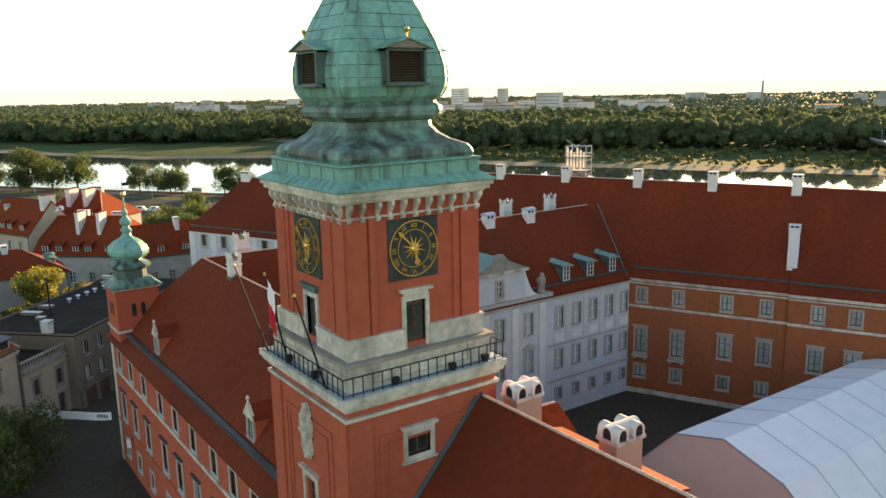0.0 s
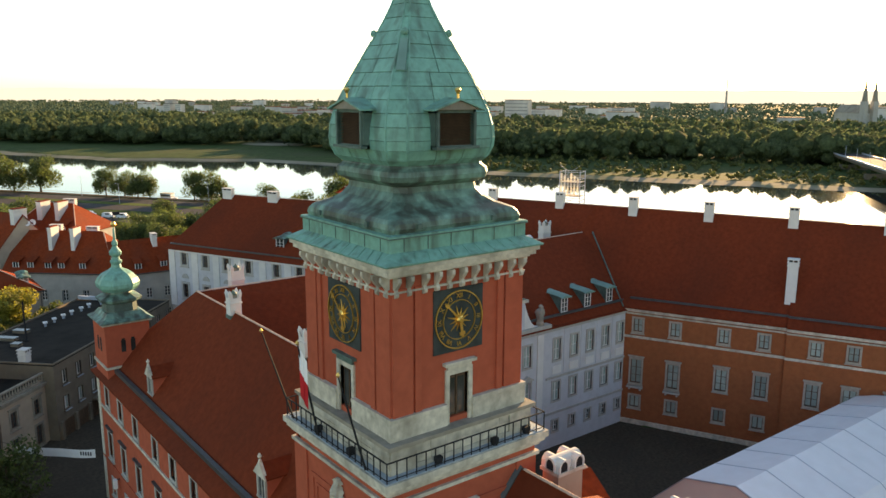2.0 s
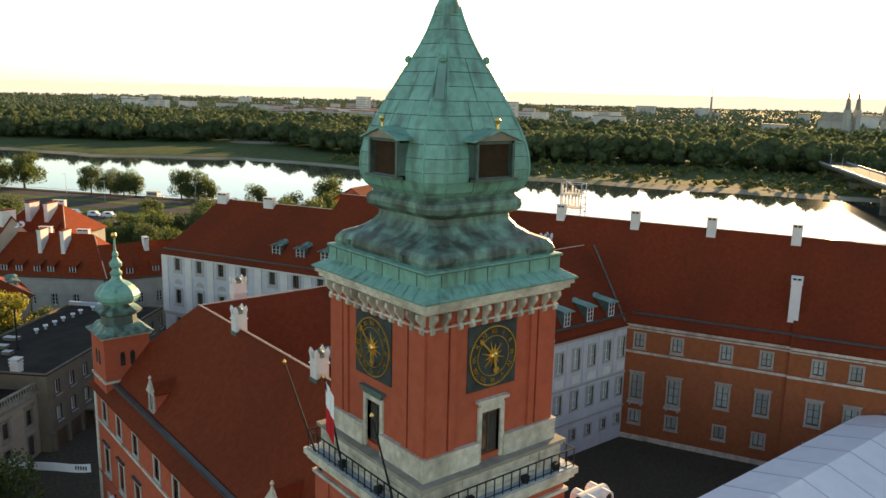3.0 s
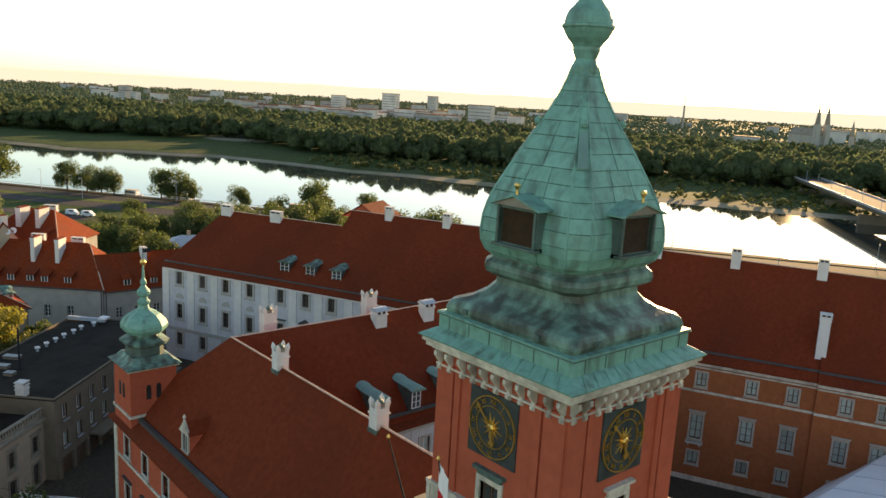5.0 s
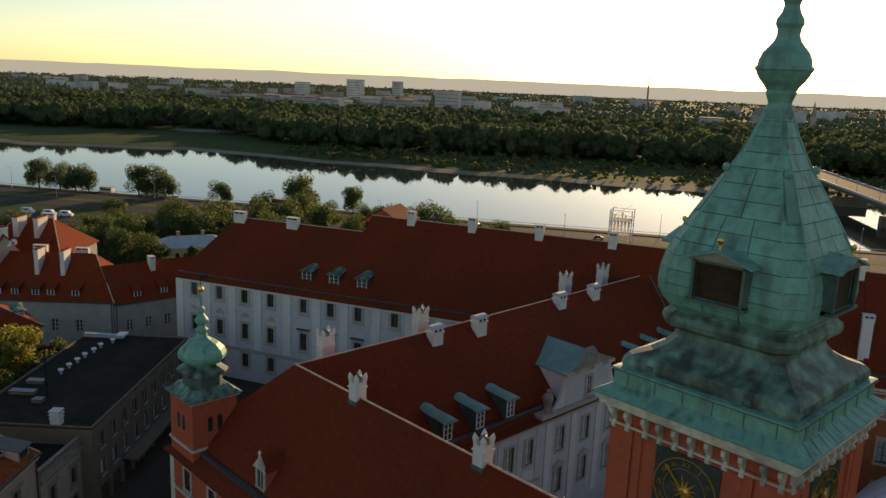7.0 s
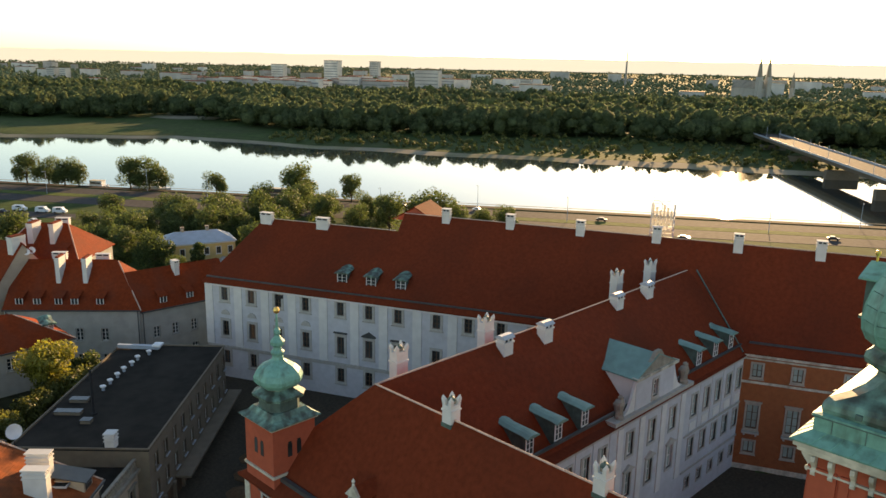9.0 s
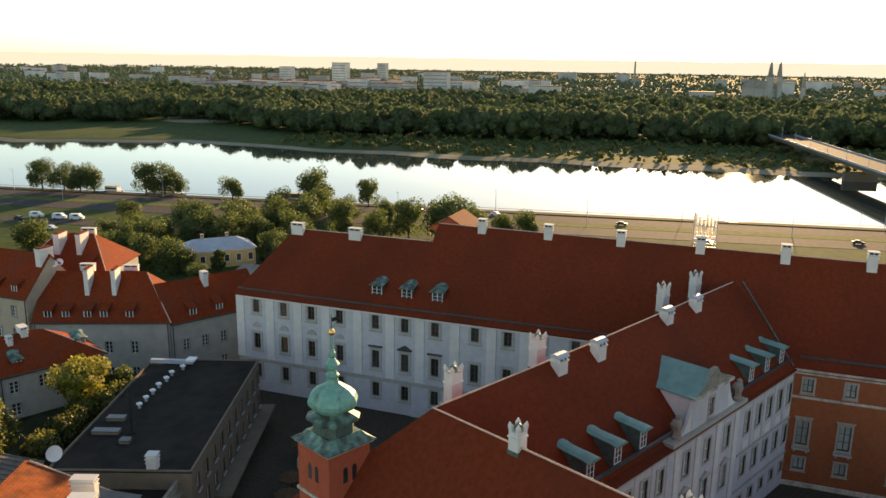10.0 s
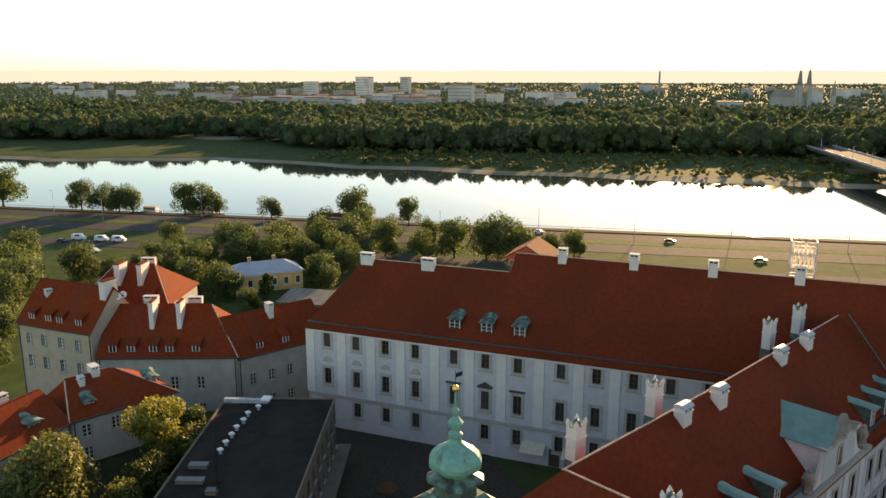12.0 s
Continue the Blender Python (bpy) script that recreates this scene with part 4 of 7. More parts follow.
eave_x, gut_x, gut_z = 17.95, 19.35, 18.35
ty0, ty1 = TC[1] - 5.0, TC[1] + 5.0
roof_slab(west, [
    [(gut_x, ty1, gut_z), (RX, ty1, RZ), (RX, 85.2, RZ), (gut_x, 93.0, gut_z)],
    [(eave_x, ty1, 17.35), (gut_x, ty1, gut_z - 0.06), (gut_x, 93.0, gut_z - 0.06), (eave_x, 94.9, 17.35)],
    [(gut_x, WY0, gut_z), (RX, WY0, RZ), (RX, ty0, RZ), (gut_x, ty0, gut_z)],
    [(eave_x, WY0, 17.35), (gut_x, WY0, gut_z - 0.06), (gut_x, ty0, gut_z - 0.06), (eave_x, ty0, 17.35)],
    [(RX, WY0, RZ), (35.6, WY0, 17.35), (35.6, ty0, 17.35), (RX, ty0, RZ)],
    [(28.15, ty0, 25.45), (35.6, ty0, 17.35), (35.6, ty1, 17.35), (28.15, ty1, 25.45)],
    [(RX, ty1, RZ), (35.6, ty1, 17.35), (35.6, 76.4, 17.35), (RX, 85.2, RZ)],
    [(gut_x, 93.0, gut_z), (RX, 85.2, RZ), (30, 94.9, 17.35), (eave_x, 94.9, 17.35)],
], TILE)
ridge_caps(west, (RX, ty1, RZ + 0.05), (RX, 85.2, RZ + 0.05))
ridge_caps(west, (RX, WY0, RZ + 0.05), (RX, ty0, RZ + 0.05))
gutter(west, (gut_x - 0.1, ty1, gut_z + 0.12), (gut_x - 0.1, 89.3, gut_z + 0.12), 0.2)
gutter(west, (gut_x - 0.1, WY0, gut_z + 0.12), (gut_x - 0.1, ty0, gut_z + 0.12), 0.2)
# flashing where the tiles meet the tower
for yy in (ty0 - 0.13,):
    bm = bmesh.new()
    loft(bm, [[(x, yy - 0.1, z - 0.05), (x, yy + 0.12, z - 0.05), (x, yy + 0.12, z + 0.35), (x, yy - 0.1, z + 0.12)] for x, z in ((18.3, 17.5), (gut_x, gut_z), (RX, RZ), (28.1, 25.5))])
    part("flashing", bm, SLATE, west)
for y in (79.5, 54.3):
    stone_dormer(west, Matrix.Translation((19.75, y, 18.9)) @ Matrix.Rotation(radians(-90), 4, "Z"))
crown_chimney((RX + 0.1, 75.4, RZ), shaft=1.4)
crown_chimney((RX + 0.1, 60.3, RZ), shaft=1.4)
arched_chimney((29.6, 34.2, 25.3))
arched_chimney((29.9, 26.6, 25.3))
# small lean-to roofs behind the stacks, sunlight put into their brighter tile
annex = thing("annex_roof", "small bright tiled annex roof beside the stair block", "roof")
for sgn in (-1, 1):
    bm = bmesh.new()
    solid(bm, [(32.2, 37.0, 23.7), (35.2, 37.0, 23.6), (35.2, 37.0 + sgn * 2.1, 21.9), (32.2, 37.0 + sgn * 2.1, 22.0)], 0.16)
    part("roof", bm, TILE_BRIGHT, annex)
part("wall", boxes((32.5, 35.3, 0, 35.0, 38.7, 21.95)), CREAM_WALL, annex)
part("gable", loft(bmesh.new(), [[(x, 35.2, 21.95), (x, 38.8, 21.95), (x, 37.0, 23.5)] for x in (32.4, 32.7)]), CREAM_WALL, annex)
ridge_caps(annex, (32.2, 37.0, 23.75), (35.2, 37.0, 23.65))
# parapet added for a sunlit cream eave line, light put into the bright tile
low = thing("parapet_wall", "cream parapet wall with tiled coping between the stacks", "wall")
part("wall", boxes((32.4, 25.0, 17, 33.0, 34.8, 23.1)), CREAM_WALL, low)
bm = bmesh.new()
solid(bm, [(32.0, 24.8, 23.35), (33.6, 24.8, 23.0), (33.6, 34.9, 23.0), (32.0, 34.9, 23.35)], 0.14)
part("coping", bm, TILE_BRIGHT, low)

# ---- corner turret ----
turret = thing("corner_turret", "square red turret with bulbous green copper cupola", "turret", at=(20.7, 91.6, 0))
part("shaft", boxes((-2.3, -2.3, 16.5, 2.3, 2.3, 23.6)), RED_WALL, turret)
part("cornice", boxes((-2.45, -2.45, 18.7, 2.45, 2.45, 18.95)), STONE, turret)
for k in range(4):
    for x in (-0.5, 0.5):
        part("opening", boxes((x - 0.24, -2.34, 20.4, x + 0.24, -2.2, 21.7), (x - 0.17, -2.34, 21.7, x + 0.17, -2.2, 21.9)), GLASS, turret, "dark arched slit", m=side(k))
part("cornice", boxes((-2.55, -2.55, 23.5, 2.55, 2.55, 23.72)), STONE, turret)
part("skirt_roof", loft(bmesh.new(), [square_ring(s, z) for s, z in ((2.75, 23.72), (2.75, 23.8), (2.1, 24.15), (1.75, 24.6))]), COPPER_GRIMY, turret)
part("drum", loft(bmesh.new(), [square_ring(s, z, s * 0.6) for s, z in ((1.6, 24.5), (1.55, 25.6))]), COPPER_DARK, turret, "dark louvred drum")
part("cornice", loft(bmesh.new(), [square_ring(s, z, s * 0.6) for s, z in ((1.6, 25.5), (2.05, 25.75), (2.1, 26.0), (1.6, 26.3), (1.25, 26.5), (1.2, 26.7))]), COPPER_GRIMY, turret)
part("cupola", loft(bmesh.new(), [square_ring(s, z, s * 0.5) for s, z in ((1.2, 26.65), (1.7, 26.8), (2.0, 27.2), (2.05, 27.6), (1.85, 28.1), (1.4, 28.6), (0.8, 28.95), (0.5, 29.2), (0.42, 29.6))]), COPPER, turret, "bulbous copper cupola")
bm = bmesh.new()
lathe(bm, [(0.42, 29.5), (0.6, 29.7), (0.62, 29.9), (0.4, 30.1), (0.36, 30.35), (0.62, 30.6), (0.65, 30.9), (0.4, 31.2), (0.22, 31.5), (0.32, 31.7), (0.3, 31.95), (0.14, 32.2), (0.09, 33.4), (0.03, 33.6)], 14)
part("spirelet", bm, COPPER, turret)
bm = bmesh.new()
lathe(bm, [(0.04, 33.5), (0.25, 33.65), (0.3, 33.85), (0.22, 34.08), (0.03, 34.15)], 12)
part("ball", bm, GOLD, turret, "gilded ball")
part("vane", boxes((-0.02, -0.02, 34.1, 0.02, 0.02, 35.4), (0.05, -0.015, 34.8, 0.75, 0.015, 35.15)), IRON, turret, "dark metal weather vane")

# ---- north wing ----
north = thing("castle_north_wing", "pale grey-blue courtyard wing with clay tile roof", "castle wing")
CY = 75.4
mn = Matrix.Translation((35.2, CY, 0))
gx = [x - 35.2 for x in (38.2, 41.4, 44.6, 47.8, 51.0, 71.8, 75.1, 78.3, 81.5, 84.6)]
cxs = [x - 35.2 for x in (56.6, 61.4, 66.3)]
facade(north, 50.6, 0, 17.0, [(gx + cxs, 14.0, 1.25, 2.9, {"glass": BLIND_GLASS, "rows": 2}), (gx, 8.1, 1.25, 2.6, {"glass": BLIND_GLASS, "rows": 2}), (cxs, 8.8, 1.3, 3.0, {"head": "pediment", "glass": BLIND_GLASS, "rows": 2}), (gx, 3.1, 1.0, 1.5, {"rows": 2})], GREY_WALL, mn, sill=False)
band(north, 50.6, 16.95, 0.4, 0.35, SURROUND, mn)
for a, b in ((0, 18), (34.6, 50.6)):
    band(north, b, 10.1, 0.2, 0.14, SURROUND, mn, "string_course", x0=a)
    band(north, b, 5.0, 0.22, 0.14, SURROUND, mn, "string_course", x0=a)
for x in (19.2, 23.8, 28.7, 33.4):
    part("pilaster", boxes((x - 0.55, -0.14, 5.0, x + 0.55, 0.02, 16.6)), WHITE, north, m=mn)
for x in [v + 1.6 for v in gx[:-1]]:
    part("pilaster", boxes((x - 0.35, -0.08, 10.4, x + 0.35, 0.02, 16.6)), GREY_WALL, north, m=mn)
for x in gx:
    part("apron", boxes((x - 0.85, -0.06, 10.6, x + 0.85, 0.02, 11.7)), WHITE, north, m=mn)
part("wall", boxes((35.2, 94.0, 0, 58, 94.6, 17.3)), GREY_WALL, north)
NY, NZ = 85.3, 26.7
roof_slab(north, [
    [(35.2, CY - 0.4, 17.35), (93.5, CY - 0.4, 17.35), (93.5, NY + 1.0, NZ - 0.1), (50, NY, NZ), (RX, NY, NZ), (RX, 85.2, RZ - 0.1), (35.2, 76.4, 17.5)],
    [(RX, NY, NZ), (50, NY, NZ), (93.5, NY + 1.0, NZ - 0.1), (80, 95, 17.35), (30, 95, 17.35)],
], TILE)
ridge_caps(north, (RX, NY, NZ + 0.05), (50, NY, NZ + 0.05))
ridge_caps(north, (50, NY, NZ + 0.05), (88.2, NY + 0.88, NZ - 0.04))
gutter(north, (35.5, CY + 0.65, 18.5), (57, CY + 0.65, 18.5), 0.14)
gutter(north, (66, CY + 0.65, 18.5), (86, CY + 0.65, 18.5), 0.14)
for x in (39.2, 43.9, 48.6, 73.9, 78.5, 83.0):
    copper_dormer(north, Matrix.Translation((x, 76.3, 18.6)), w=1.2, h=2.1, depth=4.6, sheet=COPPER_PLAIN)
# attic front with scrolls, statues and copper saddle roof
ax0, ax1 = 57.1, 65.7
part("attic_ledge", boxes((52.6, CY - 0.45, 17.4, 70.2, CY + 1.2, 17.85)), SURROUND, north)
part("attic_wall", wall_mesh(ax1 - ax0, 17.85, 21.6, [(4.3, 19.5, 1.0, 2.1)], 0.5), GREY_WALL, north, m=Matrix.Translation((ax0, CY, 0)))
window(north, Matrix.Translation((61.4, CY, 19.5)), 1.0, 2.1, rows=3)
for x in (ax0, ax1 - 0.4):
    part("attic_cheek", boxes((x, CY + 0.5, 17.85, x + 0.4, 80.6, 21.6)), WHITE, north)
part("attic_cornice", boxes((ax0 - 0.3, CY - 0.35, 21.5, ax1 + 0.3, CY + 0.5, 21.85)), STONE, north)
for sgn, x0 in ((-1, ax0), (1, ax1)):
    bm = bmesh.new()
    prof = [(0, 17.85), (0, 21.3)] + [(2.6 * t, 17.85 + 3.45 * (1 - t) ** 2.4) for t in np.linspace(0.08, 1, 8)]
    loft(bm, [[(x0 + sgn * u, y, z) for u, z in prof] for y in (CY + 0.05, CY + 0.4)])
    part("scroll", bm, WHITE, north)
    bm = bmesh.new()
    solid(bm, [(61.4, CY - 0.2, 23.75), (61.4, 82.9, 23.75), (x0 + sgn * 0.35, 80.7, 21.75), (x0 + sgn * 0.35, CY - 0.2, 21.75)], 0.12)
    part("attic_roof", bm, COPPER_PLAIN, north, "green copper saddle roof")
bm = bmesh.new()
loft(bm, [[(x, y, z) for x, z in ((57.3, 21.85), (65.5, 21.85), (64.0, 22.5), (62.6, 23.3), (61.9, 24.1), (60.9, 24.1), (60.2, 23.3), (58.8, 22.5))] for y in (CY - 0.1, CY + 0.35)])
part("carved_gable", bm, DARK_STONE, north, "weathered carved stone trophy gable")
for x in (54.2, 68.7):
    st = thing("statue", "weathered grey stone statue on the attic ledge", "statue", "roof statues", at=(x, CY + 0.2, 17.85))
    bm = bmesh.new()
    lathe(bm, [(0.55, 0), (0.6, 0.3), (0.42, 0.5), (0.52, 1.1), (0.62, 1.7), (0.5, 2.1), (0.2, 2.3), (0.26, 2.55), (0.1, 2.8)], 9)
    for v in bm.verts:
        v.co += Vector((noise.noise(v.co * 2.1), noise.noise(v.co * 2.3 + Vector((5, 0, 0))), 0)) * 0.22
    part("figure", bm, DARK_STONE, st)
for x, y in ((32.7, 88.3), (46.0, 88.5), (74.0, 89.4), (82.8, 89.4)):
    crown_chimney((x, y, 24.9), w=1.5, d=1.1, shaft=2.9, below=2.5, group="tall crowned chimneys", label="tall white rendered chimney with crown of merlons")
for x, y in ((44.5, 84.4), (51.3, 84.2), (67.1, 84.9), (74.6, 85.0)):
    hooded_chimney((x, y, 26.1), shaft=0.75, below=2.2)

# ---- east wing ----
EA = math.degrees(math.atan2(-0.903, 0.43))
east = thing("castle_east_wing", "long castle wing with orange courtyard front and white outer front", "castle wing", at=(79.4, 113.1, 0), turn=EA)
IX = 36.7
mb = Matrix.Translation((IX, -10.6, 0))
bs = [1.9, 7.1, 13.6, 18.7]
bs2 = [25.0, 29.4, 34.2, 38.9, 43.6, 48.3, 53.0]
facade(east, 21.4, 0, 17.9, [(bs, 15.1, 1.25, 1.9, {"rows": 2}), (bs[:2], 8.2, 1.5, 3.5, {"head": "hood", "rows": 3}), (bs[2:], 8.8, 1.5, 3.0, {"head": "hood", "rows": 3}), (bs, 3.6, 1.35, 1.7, {"rows": 1})], BRICK_WALL, mb, surround=PALE_SURROUND, sash=DARK_WOOD, glass=BLIND_GLASS, border=0.27)
mb2 = Matrix.Translation((IX + 21.4, -11.0, 0))
facade(east, 60, 0, 17.9, [([b - 21.4 for b in bs2], 15.1, 1.25, 1.9, {"rows": 2}), ([b - 21.4 for b in bs2], 8.8, 1.5, 3.0, {"head": "hood", "rows": 3}), ([b - 21.4 for b in bs2], 3.6, 1.35, 1.7, {"rows": 1})], BRICK_WALL, mb2, surround=PALE_SURROUND, sash=DARK_WOOD, glass=BLIND_GLASS, border=0.27)
for m, l in ((mb, 21.4), (mb2, 60)):
    band(east, l, 17.25, 0.3, 0.4, STONE, m)
    band(east, l, 16.75, 0.14, 0.2, STONE, m)
    band(east, l, 13.3, 0.22, 0.16, STONE, m, "string_course")
    band(east, l, 0.3, 0.5, 0.1, STONE, m, "plinth")
for s in bs[:2]:
    part("balconet", boxes((s - 1.15, -0.55, 5.75, s + 1.15, 0.02, 6.0), (s - 0.9, -0.35, 5.4, s - 0.65, 0.02, 5.75), (s + 0.65, -0.35, 5.4, s + 0.9, 0.02, 5.75)), SURROUND, east, m=mb)
WX = -49.4
mwh = Matrix.Translation((WX, -13.3, 0))
ws = [3.6, 8.8, 13.9, 19.0, 25.3, 30.3, 35.3, 41.7, 46.8, 51.9, 56.9, 61.9]
facade(east, 72, 0, 18.7, [(ws, 16.9, 1.2, 2.2, {}), (ws[:4], 10.8, 1.2, 2.6, {}), (ws[4:], 10.7, 1.25, 2.9, {"rows": 2}), (ws, 5.6, 1.2, 2.3, {})], GREY_WALL, mwh, surround=SURROUND, sash=DARK_WOOD, border=0.42)
band(east, 72.0, 18.4, 0.4, 0.35, WHITE, mwh)
band(east, 72.0, 7.3, 0.35, 0.22, SURROUND, mwh, "string_course")
for s in (0.5, 6.2, 11.4, 16.5, 22.2, 27.8, 32.8, 38.5, 44.3, 49.4):
    part("pilaster", boxes((s - 0.75, -0.12, 7.7, s + 0.75, 0.02, 18.3)), WHITE, east, m=mwh)
for s in ws[:4]:
    bm = bmesh.new()
    loft(bm, [[(s + 0.85 * math.cos(a), y, 13.2 + 0.85 * math.sin(a)) for a in np.linspace(0, math.pi, 9)] for y in (-0.1, 0.02)])
    part("lunette", bm, SURROUND, east, "shallow grey arched panel", m=mwh)
for i, s in enumerate(ws[4:7]):
    bm = bmesh.new()
    peak = 0.7 if i == 1 else 0.02
    loft(bm, [[(s - 1.2, y, 12.75), (s + 1.2, y, 12.75), (s + 1.2, y, 12.95), (s, y, 12.95 + peak), (s - 1.2, y, 12.95)] for y in (-0.35, 0.02)])
    part("pediment", bm, SLATE, east, m=mwh)
for s, w in ((38.0, 3.6), (44.0, 3.2)):
    bm = bmesh.new()
    solid(bm, [(s - w / 2, -1.8, 4.2), (s + w / 2, -1.8, 4.2), (s + w / 2, 0, 5.2), (s - w / 2, 0, 5.2)], 0.06)
    part("awning", bm, CANVAS, east, "pale shop awning", m=mwh)
part("shop_front", boxes((40.3, -0.06, 1.9, 41.9, 0.02, 4.6)), DARK_WOOD, east, "dark wooden doorway", m=mwh)
part("wall", boxes((WX, -12.74, 0, WX + 0.5, 8, 18.6)), WHITE, east)
part("wall", boxes((WX, 8, 0, 90, 8.5, 18.0)), WHITE, east)
sl = 0.86
roof_slab(east, [
    [(WX - 0.5, -13.75, 18.75), (22, -13.75, 18.75), (22, 0, 30.46), (-18.5, 0, 30.55), (-18.5, -2.9, 28.07), (WX + 5.4, -2.9, 28.07)],
    [(WX - 0.5, -13.75, 18.75), (WX + 5.4, -2.9, 28.07), (WX - 0.5, 8.7, 18.3)],
    [(WX + 5.4, -2.9, 28.07), (-18.5, -2.9, 28.07), (-18.5, 8.7, 18.3), (WX - 0.5, 8.7, 18.3)],
    [(-18.5, 0, 30.55), (95, 0, 30.1), (95, 9, 18.3), (-18.5, 9, 18.3)],
    [(22, -13.75, 18.75), (29, 0, 30.43), (22, 0, 30.46)],
    [(22, -13.75, 18.75), (29, -11.1, 17.75), (29, 0, 30.43)],
    [(29, -11.1, 17.75), (IX + 21.4, -11.1, 17.75), (IX + 21.4, 0, 30.3), (29, 0, 30.43)],
    [(IX + 21.4, -11.5, 17.75), (95, -11.5, 17.75), (95, 0, 30.05), (IX + 21.4, 0, 30.3)],
], TILE)
ridge_caps(east, (-18.5, 0, 30.6), (95, 0, 30.15))
# valley where the two courtyard roofs meet
valley = []
for z in (17.7, 26.65):
    yl = -11.1 + (z - 17.75) / 1.142
    xl = (113.1 + 0.43 * yl - (75.0 + (z - 17.35) / 0.9078)) / 0.903
    valley.append((xl, yl, z + 0.06))
gutter(east, valley[0], valley[1], 0.09, COPPER_DARK)
ridge_caps(east, (WX + 5.4, -2.9, 28.12), (-18.5, -2.9, 28.12))
bm = bmesh.new()
loft(bm, [[(x, -2.9, 28.0), (x, 4, 22.3), (x, 0, 30.5)] for x in (-18.5, -18.2)])
part("gable", bm, TILE_BRIGHT, east)
# low cross gable behind the step of the ridge
for sgn in (-1, 1):
    bm = bmesh.new()
    solid(bm, [(-17.0, 0.6, 31.75), (-17.0, 8.5, 31.75), (-17.0 + sgn * 4.0, 8.5, 29.4), (-17.0 + sgn * 4.0, 0.6, 29.4)], 0.18)
    part("roof", bm, TILE, east)
part("gable", loft(bmesh.new(), [[(-20.6, y, 29.3), (-13.4, y, 29.3), (-17.0, y, 31.5)] for y in (0.75, 1.1)]), RED_WALL, east, "small plastered cross gable")
gutter(east, (WX, -13.0, 19.55), (22, -13.0, 19.55), 0.12)
gutter(east, (IX + 0.5, -10.2, 18.95), (IX + 21.4, -10.2, 18.95), 0.14)
gutter(east, (IX + 21.4, -10.6, 18.95), (95, -10.6, 18.95), 0.14)
for s in (-24.7, -19.6, -14.5):
    copper_dormer(east, Matrix.Translation((s, -11.4, 20.4)), w=1.7, h=1.9, depth=3.2)
for x, y, z in ((-43.2, -3.4, 27.6), (-32.2, -3.4, 27.6)):
    p = east.matrix_basis @ Vector((x, y, z))
    plain_chimney(p, 2.2, 0.9, 1.2, 1.3, EA)
for x in (-10.8, 0.1, 11.4, 23.0, 34.7, 45.8, 57.2, 69.0):
    p = east.matrix_basis @ Vector((x, -0.5, 30.1))
    plain_chimney(p, 1.3, 1.0, 1.5, 1.2, EA)
p = east.matrix_basis @ Vector((58.0, -8.4, 21.2))
plain_chimney(p, 1.3, 1.1, 4.6, 2.0, EA, "tall white rendered chimney stack on the roof slope")
# scaffold lift tower behind the ridge
p = east.matrix_basis @ Vector((23.4, 4.2, 0))
scaf = thing("scaffold_tower", "pale lattice scaffold tower wrapped in netting", "scaffold", at=p, turn=EA)
for sx in (-1.7, 1.7):
    for sy in (-1.4, 1.4):
        part("post", boxes((sx - 0.06, sy - 0.06, 22, sx + 0.06, sy + 0.06, 35.2)), ZINC, scaf)
for z in np.arange(27, 35.2, 1.15):
    part("ledger", boxes((-1.75, -1.45, z, 1.75, -1.38, z + 0.07), (-1.75, 1.38, z, 1.75, 1.45, z + 0.07), (-1.75, -1.4, z, -1.68, 1.4, z + 0.07), (1.68, -1.4, z, 1.75, 1.4, z + 0.07)), ZINC, scaf)
for z in np.arange(27, 34, 2.3):
    for s in (-1, 1):
        part("brace", loft(bmesh.new(), [[(s * x + a, -1.42 + b, zz) for a, b in ((-0.04, -0.02), (0.04, -0.02), (0.04, 0.02), (-0.04, 0.02))] for x, zz in ((-1.7, z), (1.7, z + 2.3))]), ZINC, scaf)
NET = mat("scaffold_net", (0.72, 0.70, 0.64), 0.8, 0.08, 2.0, 0.05, translucent=0.5)
for i in range(6):
    x = -1.6 + 0.55 * i
    part("netting", boxes((x, -1.3, 31.2 + 0.5 * (i % 2), x + 0.3, -1.28, 34.9 - 0.4 * (i % 3))), NET, scaf)
for z in (31.1, 33.4):
    part("plank", boxes((-1.65, -1.3, z, 1.65, 1.3, z + 0.06)), NET, scaf)

# ---- tent in the courtyard ----
tent = thing("marquee_tent", "white ribbed marquee tent filling the courtyard", "tent")
sec = [(54.5, 0.0), (53.6, 4.0), (48.0, 9.75), (42.4, 11.2), (36.0, 9.2), (31.0, 5.0), (30.0, 0.0)]
nb, x0, x1 = 7, 62.2, 99.0
for i in range(nb):
    a, b = x0 + (x1 - x0) * i / nb, x0 + (x1 - x0) * (i + 1) / nb
    for (ya, za), (yb, zb) in zip(sec, sec[1:]):
        bm = bmesh.new()
        nrm = Vector((0, -(zb - za), yb - ya)).normalized()
        if nrm.z < 0:
            nrm = -nrm
        sag = Vector((0, 0, -0.12))
        mid = [((a + b) / 2, (ya + yb) / 2, (za + zb) / 2)]
        e = 0.04
        vs = [bm.verts.new(p) for p in ((a + e, ya, za), (b - e, ya, za), (b - e, yb, zb), (a + e, yb, zb))]
        c = bm.verts.new(Vector(mid[0]) + sag)
        for j in range(4):
            bm.faces.new((vs[j], vs[(j + 1) % 4], c))
        r = bmesh.ops.extrude_face_region(bm, geom=bm.faces[:])
        for v in [g for g in r["geom"] if isinstance(g, bmesh.types.BMVert)]:
            v.co -= nrm * 0.05
        part("roof_panel", bm, TENT, tent)
